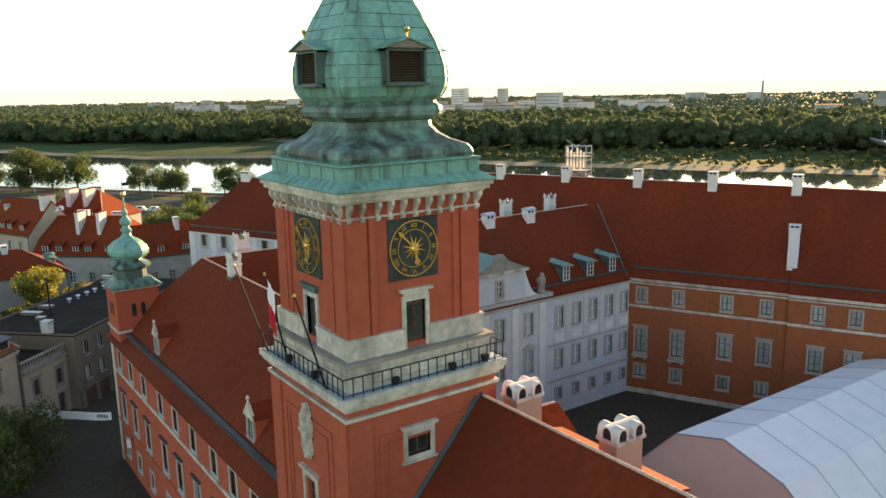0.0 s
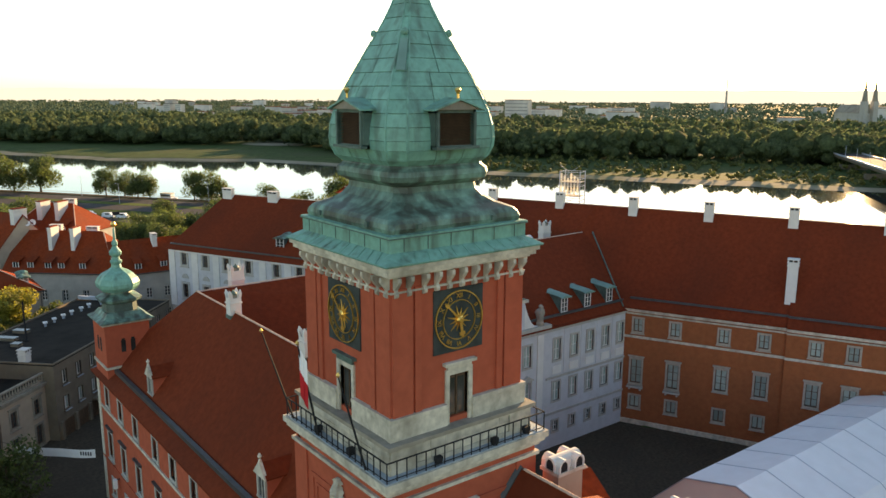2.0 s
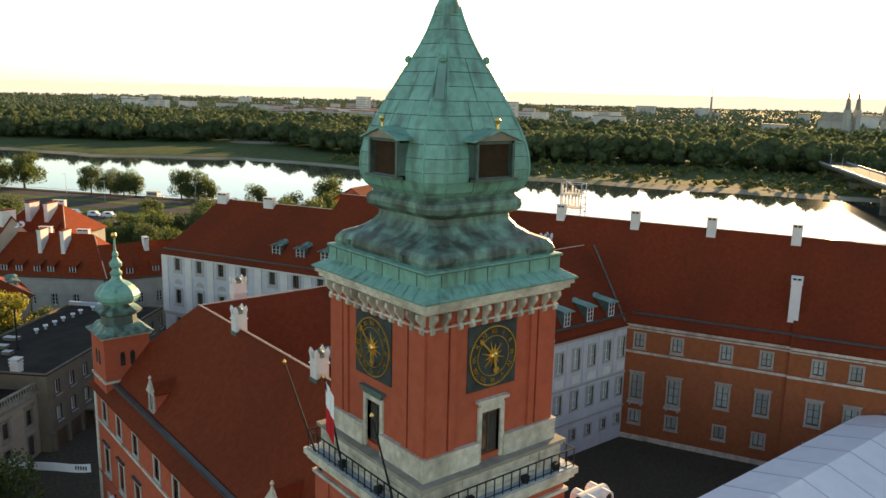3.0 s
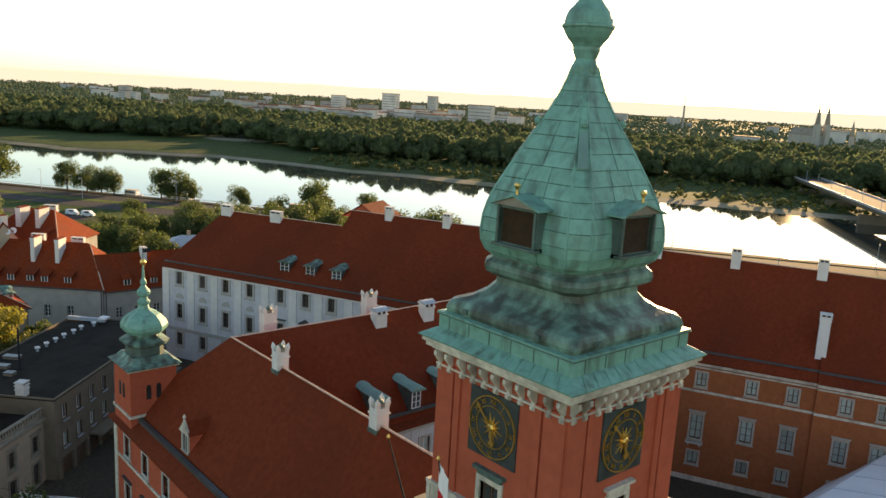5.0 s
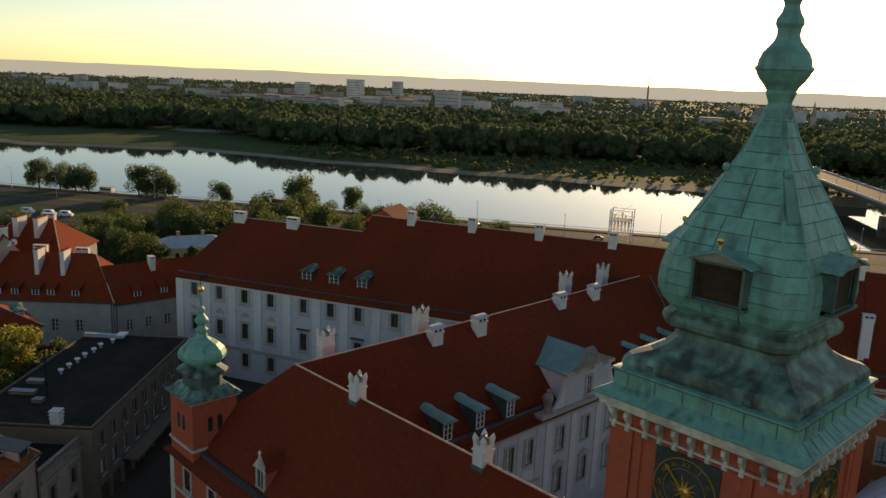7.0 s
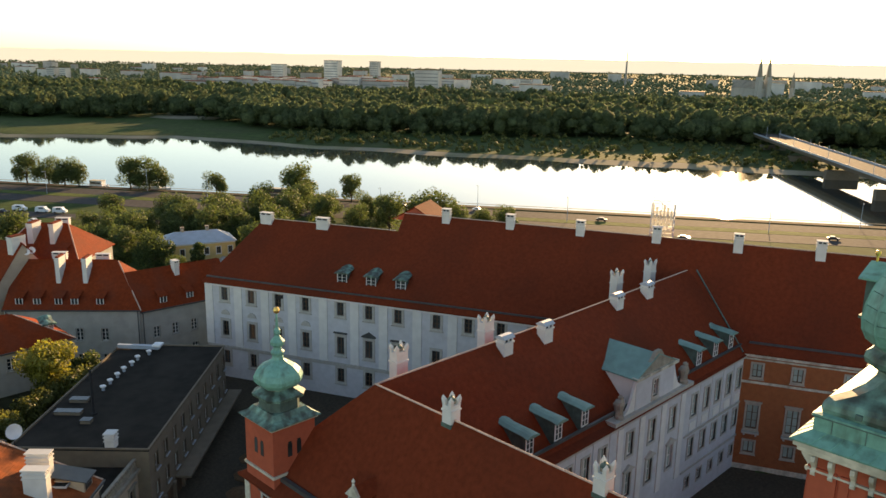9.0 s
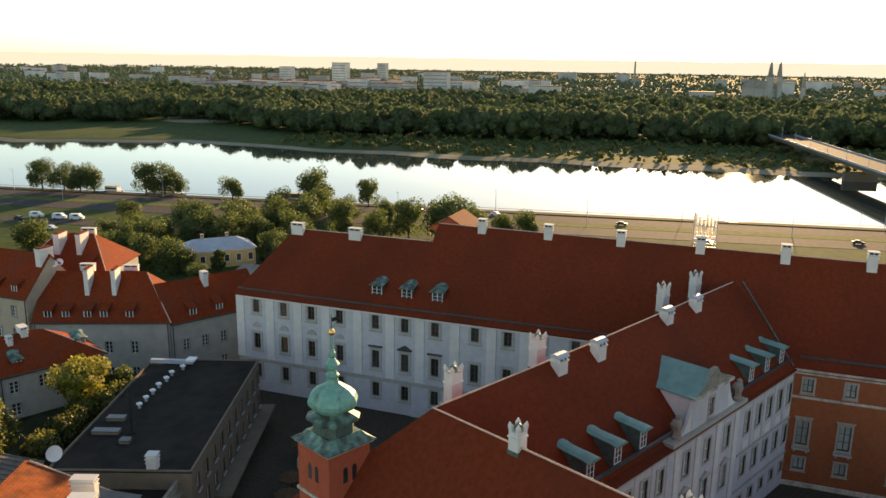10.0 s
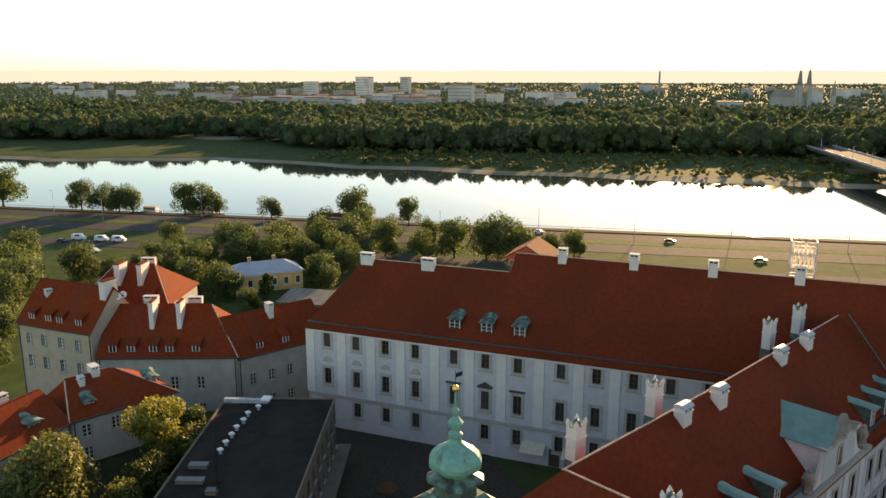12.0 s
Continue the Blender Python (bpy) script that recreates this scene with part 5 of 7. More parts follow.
for i in range(nb + 1):
    x = x0 + (x1 - x0) * i / nb
    bm = bmesh.new()
    loft(bm, [[(x - 0.06, y, z - 0.1), (x + 0.06, y, z - 0.1), (x + 0.06, y, z + 0.03), (x - 0.06, y, z + 0.03)] for y, z in sec])
    part("rib", bm, ZINC, tent, "grey metal rib")
for x in (x0 + 0.1, x1 - 0.1):
    bm = bmesh.new()
    loft(bm, [[(xx, y, z - 0.08) for y, z in sec] for xx in (x - 0.05, x + 0.05)])
    part("end_panel", bm, TENT_SIDE, tent, "pinkish white end wall")


# orange pantile; the sun on the street roof is put into its colour
TILE_ROUGH = mat("old_pantile", (0.27, 0.075, 0.03), 0.85, 0.3, 1.2, 0.8, stain=(0.12, 0.05, 0.03), stain_amount=0.7, stain_scale=0.5, lines=("Z", 0.13, 2.2))
OLD_SHEET = mat("old_sheet_roof", (0.13, 0.105, 0.08), 0.65, 0.3, 0.8, 0.15, stain=(0.07, 0.06, 0.05))
GREY_SHEET = mat("grey_sheet_roof", (0.24, 0.22, 0.19), 0.7, 0.15, 0.5, 0.1, stain=(0.15, 0.135, 0.11))
# yard soil with the shade between houses and bushes put into its dark colour
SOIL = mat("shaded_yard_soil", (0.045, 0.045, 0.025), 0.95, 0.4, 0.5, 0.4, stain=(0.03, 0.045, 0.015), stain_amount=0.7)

# ---- town houses ----
def frame_along(a, b):
    """A facade's frame: x from a to b, face towards the right-hand side when walking from a to b."""
    a, b = Vector((*a, 0)), Vector((*b, 0))
    return Matrix.Translation(a) @ Matrix.Rotation(math.atan2(b.y - a.y, b.x - a.x), 4, "Z"), (b - a).length


def gabled_house(name, label, a, b, depth, z0, eave, ridge, wall, tile, storeys, dormers=(), hip0=0.0, hip1=0.0, skylights=(), back=0.5, **style):
    """A house whose front runs from a to b; roof ridge parallel to the front; hip0/hip1: run-in of the ends."""
    m, l = frame_along(a, b)
    h = tagged(new(name), label, "house", "town houses")
    h.matrix_basis = m
    facade(h, l, z0, eave, storeys, wall, Matrix.Identity(4), **style)
    part("wall", boxes((0, 0.55, z0, 0.5, depth, eave), ), wall, h)
    part("wall", boxes((l - 0.5, 0.55, z0, l, depth, eave)), wall, h)
    part("wall", boxes((0.5, depth - 0.5, z0, l - 0.5, depth, eave)), wall, h)
    if hip0 < 0.1:
        part("gable", loft(bmesh.new(), [[(x, 0, eave), (x, depth, eave), (x, depth * back, ridge - 0.2)] for x in (0, 0.4)]), wall, h)
    if hip1 < 0.1:
        part("gable", loft(bmesh.new(), [[(x, 0, eave), (x, depth, eave), (x, depth * back, ridge - 0.2)] for x in (l - 0.4, l)]), wall, h)
    o, yr = 0.4, depth * back
    k0 = -0.2 if hip0 < 0.1 else -o
    k1 = l + (0.2 if hip1 < 0.1 else o)
    front = [(k0, -o, eave), (k1, -o, eave), (l - hip1 if hip1 > 0.1 else k1, yr, ridge), (hip0 if hip0 > 0.1 else k0, yr, ridge)]
    rear = [(k1, depth + o, eave), (k0, depth + o, eave), front[3], front[2]]
    for pts in (front, rear):
        bm = bmesh.new()
        solid(bm, pts, 0.2)
        part("roof", bm, tile, h)
    if hip0 > 0.1:
        bm = bmesh.new()
        solid(bm, [front[0], front[3], rear[1]], 0.2)
        part("roof", bm, tile, h)
        ridge_caps(h, front[0], front[3])
    if hip1 > 0.1:
        bm = bmesh.new()
        solid(bm, [front[1], rear[0], front[2]], 0.2)
        part("roof", bm, tile, h)
        ridge_caps(h, front[1], front[2])
    ridge_caps(h, front[3], front[2], material=tile)
    gutter(h, (k0, -o - 0.05, eave - 0.05), (k1, -o - 0.05, eave - 0.05), 0.1)
    for x in (0.3, l - 0.3):
        part("downpipe", boxes((x - 0.06, -0.16, z0, x + 0.06, -0.04, eave)), SLATE, h)
    rise = (ridge - eave) / (yr + o)
    for x in dormers:
        shed_dormer(h, Matrix.Translation((x, 0.5, eave + 0.9 * rise - 0.1)))
    return h, m, rise


def slab_chimney(m, x, y0, y1, z_top, z_low, w=0.75):
    """A long white stack lying across the slope."""
    c = tagged(new("chimney"), "long white rendered chimney slab with small caps", "chimney", "slab chimneys")
    c.matrix_basis = m @ Matrix.Translation((x, 0, 0))
    part("shaft", boxes((-w / 2, y0, z_low, w / 2, y1, z_top)), WHITE, c)
    part("cap", boxes((-w / 2 - 0.1, y0 - 0.1, z_top - 0.35, w / 2 + 0.1, y1 + 0.1, z_top - 0.25), (-w / 2 - 0.1, y0 - 0.1, z_top, w / 2 + 0.1, y1 + 0.1, z_top + 0.12)), WHITE, c)
    part("flue", boxes((-w / 2 + 0.1, y0 + 0.1, z_top + 0.12, w / 2 - 0.1, y1 - 0.1, z_top + 0.35)), TILE, c)


PLAIN = {"border": 0.12, "surround": SURROUND, "sash": SASH}
h, m, r = gabled_house("row_house", "long white town house with red tile roof and dormers", (21.5, 176.6), (38.4, 161.4), 14.4, 0.5, 12.9, 19.9, HOUSE_WHITE, TILE_BRIGHT, [((3.2, 8.0, 12.3, 16.6), 8.4, 1.2, 2.2, {}), ((12.3, 16.6), 3.7, 1.2, 2.2, {})], dormers=(2.4, 5.4, 9.0, 11.7, 16.0), hip1=5.5, **PLAIN)
slab_chimney(m, 8.0, 3.6, 6.4, 21.0, 15.5)
slab_chimney(m, 12.6, 3.6, 6.4, 20.9, 15.5)
plain_chimney(m @ Vector((6.4, 9.0, 19.0)), 2.4, 0.8, 1.4, 1.5, math.degrees(math.atan2(-14.2, 15.8)))
plain_chimney(m @ Vector((13.8, 9.6, 18.6)), 2.4, 0.8, 1.4, 1.5, math.degrees(math.atan2(-14.2, 15.8)))
h, m, r = gabled_house("row_house", "white town house wing with red tile roof", (38.6, 161.3), (56.0, 160.2), 12.0, 0.5, 12.5, 18.2, HOUSE_WHITE, TILE_BRIGHT, [((2.6, 6.0, 9.5), 8.3, 1.1, 2.0, {}), ((2.6, 6.0, 9.5), 3.8, 1.1, 2.0, {})], dormers=(4.3, 9.2), **PLAIN)
plain_chimney(m @ Vector((8.6, 5.0, 17.6)), 0.9, 1.4, 1.3, 1.6)
h, m, r = gabled_house("corner_house", "pale pink town house with tall red roof and blank gable", (14.4, 192.9), (21.3, 178.0), 11.6, 1.0, 16.7, 23.2, CREAM_WALL, TILE_BRIGHT, [((2.4, 5.8, 9.6, 13.4), 14.3, 1.1, 1.9, {}), ((2.4, 5.8, 9.6, 13.4), 10.2, 1.1, 2.1, {})], dormers=(2.9, 6.7, 9.2, 13.4), **PLAIN)
slab_chimney(m, 15.6, 4.0, 6.9, 24.3, 17.0, 1.2)
plain_chimney(m @ Vector((3.4, 4.0, 20.6)), 1.0, 1.0, 0.9, 1.5)
for x, y in ((16.3, 6.6), (16.3, 7.8)):
    dish = thing("satellite_dish", "round white satellite dish on the chimney", "satellite dish", "satellite dishes", at=m @ Vector((x, y, 21.4)))
    bm = bmesh.new()
    lathe(bm, [(0.02, 0.0), (0.35, 0.06), (0.6, 0.2), (0.62, 0.22), (0.35, 0.1), (0.03, 0.04)], 16)
    part("reflector", bm, PALE_PAINT, dish, m=Matrix.Rotation(radians(75), 4, "X"))
    part("arm", boxes((-0.03, -0.6, -0.05, 0.03, 0.3, 0.02)), IRON, dish)
h, m, r = gabled_house("hipped_house", "white town house under a broad hipped red roof", (25.4, 194.6), (36.6, 182.6), 14.5, 1.0, 17.6, 23.3, HOUSE_WHITE, TILE_BRIGHT, [((3, 7, 11), 14.4, 1.1, 2.0, {})], dormers=(13.0,), hip0=4.0, hip1=5.0, **PLAIN)
slab_chimney(m, 6.0, 3.0, 6.2, 23.9, 18.6, 1.1)
slab_chimney(m, 10.2, 3.0, 6.5, 23.9, 18.6, 0.9)
plain_chimney(m @ Vector((9.5, 9, 22.2)), 2.6, 0.9, 1.4, 1.5, -45)
h, m, r = gabled_house("white_house", "white two-storey house with bright orange hipped roof", (9.5, 152.9), (24.0, 153.0), 10.0, 6.5, 13.6, 17.7, HOUSE_WHITE, TILE_BRIGHT, [((1.9, 5.8, 9.7), 11.7, 1.2, 1.8, {}), ((1.9, 9.7), 8.4, 1.2, 1.9, {})], hip1=6.6, hip0=1.2, **PLAIN)
copper_dormer(h, Matrix.Translation((12.2, 2.6, 14.9)), 1.5, 0.8, 1.8)
copper_dormer(h, Matrix.Translation((2.9, 1.2, 14.3)), 1.2, 1.0, 1.7)
plain_chimney(m @ Vector((5.2, 5.2, 17.0)), 1.0, 1.8, 1.2, 1.2)
plain_chimney(m @ Vector((3.0, 4.0, 16.6)), 0.7, 0.9, 0.9, 1.2)
h, m, r = gabled_house("white_house", "white house wing with bright orange tile roof", (-6.0, 145.6), (9.3, 152.8), 10.0, 6.0, 13.6, 17.5, HOUSE_WHITE, TILE_BRIGHT, [((2.2, 5.8, 9.4, 13.2), 11.7, 1.2, 1.8, {})], **PLAIN)
copper_dormer(h, Matrix.Translation((12.6, 1.3, 14.4)), 1.7, 0.9, 2.0)
plain_chimney(m @ Vector((9.0, 5.2, 17.0)), 1.7, 0.9, 1.1, 1.2, 25)
plain_chimney(m @ Vector((13.0, 7.4, 16.2)), 1.7, 0.9, 1.2, 1.2, 25)
dish = thing("satellite_dish", "round white satellite dish on the roof", "satellite dish", "satellite dishes", at=m @ Vector((12.6, 8.8, 17.6)))
bm = bmesh.new()
lathe(bm, [(0.02, 0.0), (0.35, 0.06), (0.6, 0.2), (0.62, 0.22), (0.35, 0.1), (0.03, 0.04)], 16)
part("reflector", bm, PALE_PAINT, dish, m=Matrix.Rotation(radians(75), 4, "X"))
part("mast", boxes((-0.04, -0.02, -2.0, 0.04, 0.06, 0.05)), IRON, dish)
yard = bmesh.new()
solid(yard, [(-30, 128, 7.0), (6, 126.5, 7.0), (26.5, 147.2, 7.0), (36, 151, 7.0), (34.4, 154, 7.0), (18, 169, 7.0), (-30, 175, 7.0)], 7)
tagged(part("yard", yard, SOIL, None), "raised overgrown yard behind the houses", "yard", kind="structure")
# street fronts
h, m, r = gabled_house("street_house", "cream street house with lit brown clay tile roof", (0.5, 98.8), (10.1, 108.7), 14.0, 1.5, 13.7, 18.5, CREAM_WALL, TILE_ROUGH, [((2.2, 5.6, 9.6), 10.4, 1.2, 2.2, {"head": "hood"}), ((2.2, 5.6, 9.6), 5.8, 1.2, 2.3, {"head": "hood"})], back=0.8, border=0.25, sash=DARK_WOOD, surround=DARK_STONE)
band(h, 13.7, 13.2, 0.4, 0.4, STONE, Matrix.Identity(4))
ridge_caps(h, (13.9, -0.3, 13.75), (13.9, 11.2, 18.55))
for x, y in ((11.5, 4.6), (8.3, 3.4)):
    plain_chimney(m @ Vector((x, y, 15.6)), 0.9, 2.2, 2.0, 1.2, 46)
lean = part("dormer", boxes((11.0, 0.3, 13.6, 12.9, 3.2, 15.2)), CREAM_WALL, h)
bm = bmesh.new()
solid(bm, [(10.7, -0.1, 15.25), (13.2, -0.1, 15.25), (13.2, 5.2, 16.1), (10.7, 5.2, 16.1)], 0.1)
part("dormer_roof", bm, SLATE, lean, "dark flat sheet dormer roof")
part("pane", boxes((11.25, 0.24, 14.1, 12.65, 0.28, 15.0)), GLASS, lean)
lamp_roof = thing("skylight", "flat glazed roof window lying in the tiles", "skylight", "roof lights", at=m @ Vector((10.6, 2.4, 14.95)), turn=46)
part("pane", boxes((-0.4, -0.7, 0.05, 0.4, 0.7, 0.16)), GLASS, lamp_roof)
part("frame", boxes((-0.5, -0.8, 0, -0.4, 0.8, 0.2), (0.4, -0.8, 0, 0.5, 0.8, 0.2), (-0.4, -0.8, 0, 0.4, -0.7, 0.2), (-0.4, 0.7, 0, 0.4, 0.8, 0.2)), ZINC, lamp_roof)
# low sheet-roofed outhouse behind the street front
shed = thing("outhouse", "low outhouse with ribbed grey sheet roof", "outhouse")
m, l = frame_along((-1.5, 121.0), (7.0, 129.5))
shed.matrix_basis = m
part("wall", boxes((0, 0, 7, l, 8, 11.2)), CREAM_WALL, shed)
bm = bmesh.new()
solid(bm, [(-0.3, -0.4, 11.3), (l + 0.3, -0.4, 11.3), (l + 0.3, 8.4, 13.0), (-0.3, 8.4, 13.0)], 0.12)
part("roof", bm, OLD_SHEET, shed, "brownish ribbed sheet roof")
for i in range(14):
    x = -0.1 + i * (l + 0.2) / 13
    bm = bmesh.new()
    loft(bm, [[(x - 0.03, y, z), (x + 0.03, y, z), (x + 0.03, y, z + 0.08), (x - 0.03, y, z + 0.08)] for y, z in ((-0.4, 11.3), (8.4, 13.0))])
    part("rib", bm, OLD_SHEET, shed)
plain_chimney(m @ Vector((9.2, 6.5, 12.6)), 1.0, 0.8, 1.2, 0.6, 45, "short brick chimney with pale cap", TILE)
dish = thing("satellite_dish", "round white satellite dish on the wall", "satellite dish", "satellite dishes", at=(6.6, 123.2, 15.0))
bm = bmesh.new()
lathe(bm, [(0.02, 0.0), (0.5, 0.08), (0.85, 0.26), (0.87, 0.28), (0.5, 0.14), (0.03, 0.06)], 18)
part("reflector", bm, PALE_PAINT, dish, m=Matrix.Rotation(radians(72), 4, "X"))
part("mast", boxes((-0.04, -0.02, -5.0, 0.04, 0.06, 0.05)), IRON, dish)
cream = tagged(new("street_house"), "cream street house with a dark balustraded parapet", "house", "town houses")
m, l = frame_along((10.3, 108.9), (16.9, 115.0))
cream.matrix_basis = m
facade(cream, l, 1.5, 10.0, [((2.3, 6.6), 7.4, 1.15, 2.1, {"head": "hood"}), ((2.3, 6.6), 3.6, 1.2, 2.6, {})], CREAM_WALL, Matrix.Identity(4), surround=DARK_STONE, sash=DARK_WOOD)
band(cream, l, 9.9, 0.35, 0.4, DARK_STONE, Matrix.Identity(4))
part("parapet", boxes((0, 0, 11.25, l, 0.4, 11.45), (0, 0, 10.25, l, 0.35, 10.45)), DARK_STONE, cream)
for i in range(18):
    x = 0.25 + i * (l - 0.5) / 17
    bm = bmesh.new()
    lathe(bm, [(0.09, 10.45), (0.15, 10.65), (0.07, 11.0), (0.11, 11.25)], 8, x, 0.18)
    part("baluster", bm, DARK_STONE, cream)
part("flat_roof", boxes((0, 0.5, 10.0, l, 10, 10.3)), BITUMEN, cream)
part("wall", boxes((0.3, 0.6, 1.5, l, 10, 10.0)), CREAM_WALL, cream)

# ---- long flat-roofed office ----
office = tagged(new("office_building"), "long beige office block with dark flat bitumen roof", "office building")
m, l = frame_along((17.5, 113.6), (40.6, 137.0))
office.matrix_basis = m
ox = [2.2 + 3.3 * i for i in range(10)]
facade(office, l, 1.5, 12.3, [(ox, 10.2, 1.15, 1.9, {"sill": True}), (ox, 6.6, 1.2, 1.9, {"glass": BLIND_GLASS})], BEIGE_WALL, Matrix.Identity(4), surround=BEIGE_WALL, sash=SASH, border=0.1, rows=1)
for x in ox:
    for z in (9.05, 5.45):
        part("window_ledge", boxes((x - 0.7, -0.32, z, x + 0.7, 0.02, z + 0.1)), ZINC, office, "pale sheet-metal window ledge")
for x in [0.6 + 3.3 * i for i in range(11)]:
    part("arcade_pier", boxes((x - 0.28, -0.35, 1.5, x + 0.28, -0.01, 4.4)), BEIGE_WALL, office)
for x in ox:
    part("shop_front", boxes((x - 1.2, -0.06, 1.6, x + 1.2, 0.0, 4.2)), DARK_WOOD, office, "dark shop front")
part("canopy", boxes((8, -2.0, 4.45, l + 1.5, -0.02, 4.75)), BEIGE_WALL, office, "thin concrete canopy over the pavement")
part("wall", boxes((l - 0.5, 0.55, 1.5, l, 15.7, 12.3)), BEIGE_WALL, office)
part("wall", boxes((0, 0.55, 1.5, 0.5, 15.5, 12.3)), BEIGE_WALL, office)
part("wall", boxes((0.5, 15.2, 1.5, l - 0.5, 15.7, 12.3)), BEIGE_WALL, office)
part("flat_roof", boxes((0, 0, 12.3, l, 15.7, 12.5)), BITUMEN, office, "dark bitumen roof")
part("parapet", boxes((0, -0.12, 12.5, l, 0.12, 12.68), (0, 15.6, 12.5, l, 15.8, 12.75), (l - 0.15, 0.12, 12.5, l + 0.05, 15.6, 12.68), (-0.05, 0.12, 12.5, 0.15, 15.6, 12.68)), BEIGE_WALL, office, "grey metal roof edge")
rng = random.Random(5)
for i in range(7):
    t = i / 6
    v = thing("roof_vent", "small white roof ventilator on the flat roof", "ventilator", "roof ventilators", at=m @ Vector((16 + 13 * t, 11.5 - 1.0 * t + rng.uniform(-0.4, 0.4), 12.5)))
    part("pipe", boxes((-0.16, -0.16, 0, 0.16, 0.16, 0.5)), ZINC, v)
    part("cowl", boxes((-0.3, -0.3, 0.5, 0.3, 0.3, 0.72)), PALE_PAINT, v)
duct = thing("roof_duct", "long pale ventilation duct on the flat roof", "duct", at=m @ Vector((31.2, 12.4, 12.5)), turn=-48)
part("duct", boxes((-3.2, -0.3, 0.15, 3.2, 0.3, 0.7)), ZINC, duct)
part("hood", boxes((2.3, -0.7, 0.7, 3.6, 0.7, 1.0)), PALE_PAINT, duct)
for x in (-2.5, 0, 2.5):
    part("leg", boxes((x - 0.06, -0.25, 0, x + 0.06, 0.25, 0.15)), IRON, duct)
for x, y, w in ((9.0, 13.0, 3.2), (12.6, 13.2, 2.2), (6.7, 9.8, 1.2)):
    sk = thing("skylight", "low rectangular roof light on bitumen roof", "skylight", "roof lights", at=m @ Vector((x, y, 12.5)), turn=-45)
    part("kerb", boxes((-w / 2, -0.5, 0, w / 2, 0.5, 0.4)), BEIGE_WALL, sk)
    part("pane", boxes((-w / 2 - 0.05, -0.55, 0.4, w / 2 + 0.05, 0.55, 0.46)), GLASS, sk)
stack = plain_chimney(m @ Vector((0.7, 4.4, 12.5)), 1.1, 1.1, 1.3, 0.4, 45, "short white chimney box on the flat roof")
ant = thing("antenna_mast", "thin dark antenna mast on the flat roof", "antenna", at=m @ Vector((9.0, 9.9, 12.5)))
part("mast", boxes((-0.11, -0.11, 0, 0.11, 0.11, 5.8)), IRON, ant)
part("foot", boxes((-0.3, -0.3, 0, 0.3, 0.3, 0.15)), IRON, ant)

# ---- street things ----
ban = thing("street_banner", "white banner strung across the street with faded picture bars", "banner")
a, b = Vector((10.9, 102.6, 6.4)), Vector((17.9, 95.8, 6.4))
d = (b - a).normalized()
nrm = Vector((d.y, -d.x, 0))
bm = bmesh.new()
loft(bm, [[p + Vector((0, 0, z)) + nrm * s for z, s in ((0, 0), (0, 0.03), (1.0, 0.03), (1.0, 0))] for p in [a + (b - a) * t + nrm * 0.15 * math.sin(t * 9) + Vector((0, 0, -0.25 * math.sin(t * math.pi))) for t in np.linspace(0, 1, 12)]])
part("cloth", bm, PALE_PAINT, ban)
for i in range(5):
    q = a + d * (8.0 + 0.3 * i) + nrm * 0.2
    bm = bmesh.new()
    loft(bm, [[q + d * u + Vector((0, 0, z)) + nrm * s for u, z in ((0, 0.25), (0.16, 0.25), (0.16, 0.7), (0, 0.7))] for s in (0, 0.02)])
    part("print_bar", bm, IRON, ban)
for e, o in ((a, a - d * 3.0), (b, b + d * 0.6)):
    bm = bmesh.new()
    loft(bm, [[p + Vector(v) * 0.03 for v in ((1, 1, 0), (-1, 1, 0), (-1, -1, 0), (1, -1, 0))] for p in (e + Vector((0, 0, 0.98)), o + Vector((0, 0, 1.3)))])
    part("cord", bm, IRON, ban)
box_sign = thing("hanging_sign", "small white sign box on the castle wall", "sign", at=(18.2, 88.5, 5.6))
part("panel", boxes((-0.35, -0.25, 0, 0.0, 0.25, 1.0)), PALE_PAINT, box_sign)
part("bracket", boxes((-0.05, -0.04, 0.9, 0.4, 0.04, 1.0)), IRON, box_sign)


def umbrella(at, material, r=1.7, closed=False):
    u = thing("parasol", "closed cream canvas parasol on a post" if closed else "open dark brown cafe parasol", "parasol", "closed parasols" if closed else "open parasols", at=at)
    part("pole", boxes((-0.04, -0.04, 0, 0.04, 0.04, 2.9)), IRON, u)
    part("base", boxes((-0.35, -0.35, 0, 0.35, 0.35, 0.1)), DARK_STONE, u)
    bm = bmesh.new()
    if closed:
        lathe(bm, [(0.16, 0.9), (0.26, 1.3), (0.2, 2.4), (0.05, 2.9)], 8)
    else:
        lathe(bm, [(r, 2.2), (r + 0.02, 2.35), (r * 0.5, 2.75), (0.06, 2.98)], 8)
    part("canopy", bm, material, u)


BROWN_CANVAS = mat("brown_canvas", (0.10, 0.06, 0.035), 0.85, 0.2, 2.0, 0.1)
for i, (x, y) in enumerate(((33.0, 117.5), (36.2, 120.5), (30.2, 114.2), (39.5, 124.0), (34.8, 113.8), (38.6, 117.0), (27.2, 111.0))):
    umbrella((x, y, 1.9), CANVAS if i % 3 == 1 else BROWN_CANVAS, closed=i % 3 == 1)
for i, (x, y) in enumerate(((31.5, 115.8), (35.0, 118.6), (37.6, 121.8), (29.0, 112.6), (36.4, 115.6))):
    tb = thing("cafe_table", "small round cafe table on the pavement", "table", "cafe tables", at=(x, y, 1.9))
    bm = bmesh.new()
    lathe(bm, [(0.45, 0.7), (0.46, 0.74), (0.02, 0.75)], 12)
    part("tabletop", bm, CANVAS, tb)
    part("leg", boxes((-0.04, -0.04, 0, 0.04, 0.04, 0.7), (-0.25, -0.25, 0, 0.25, 0.25, 0.05)), IRON, tb)

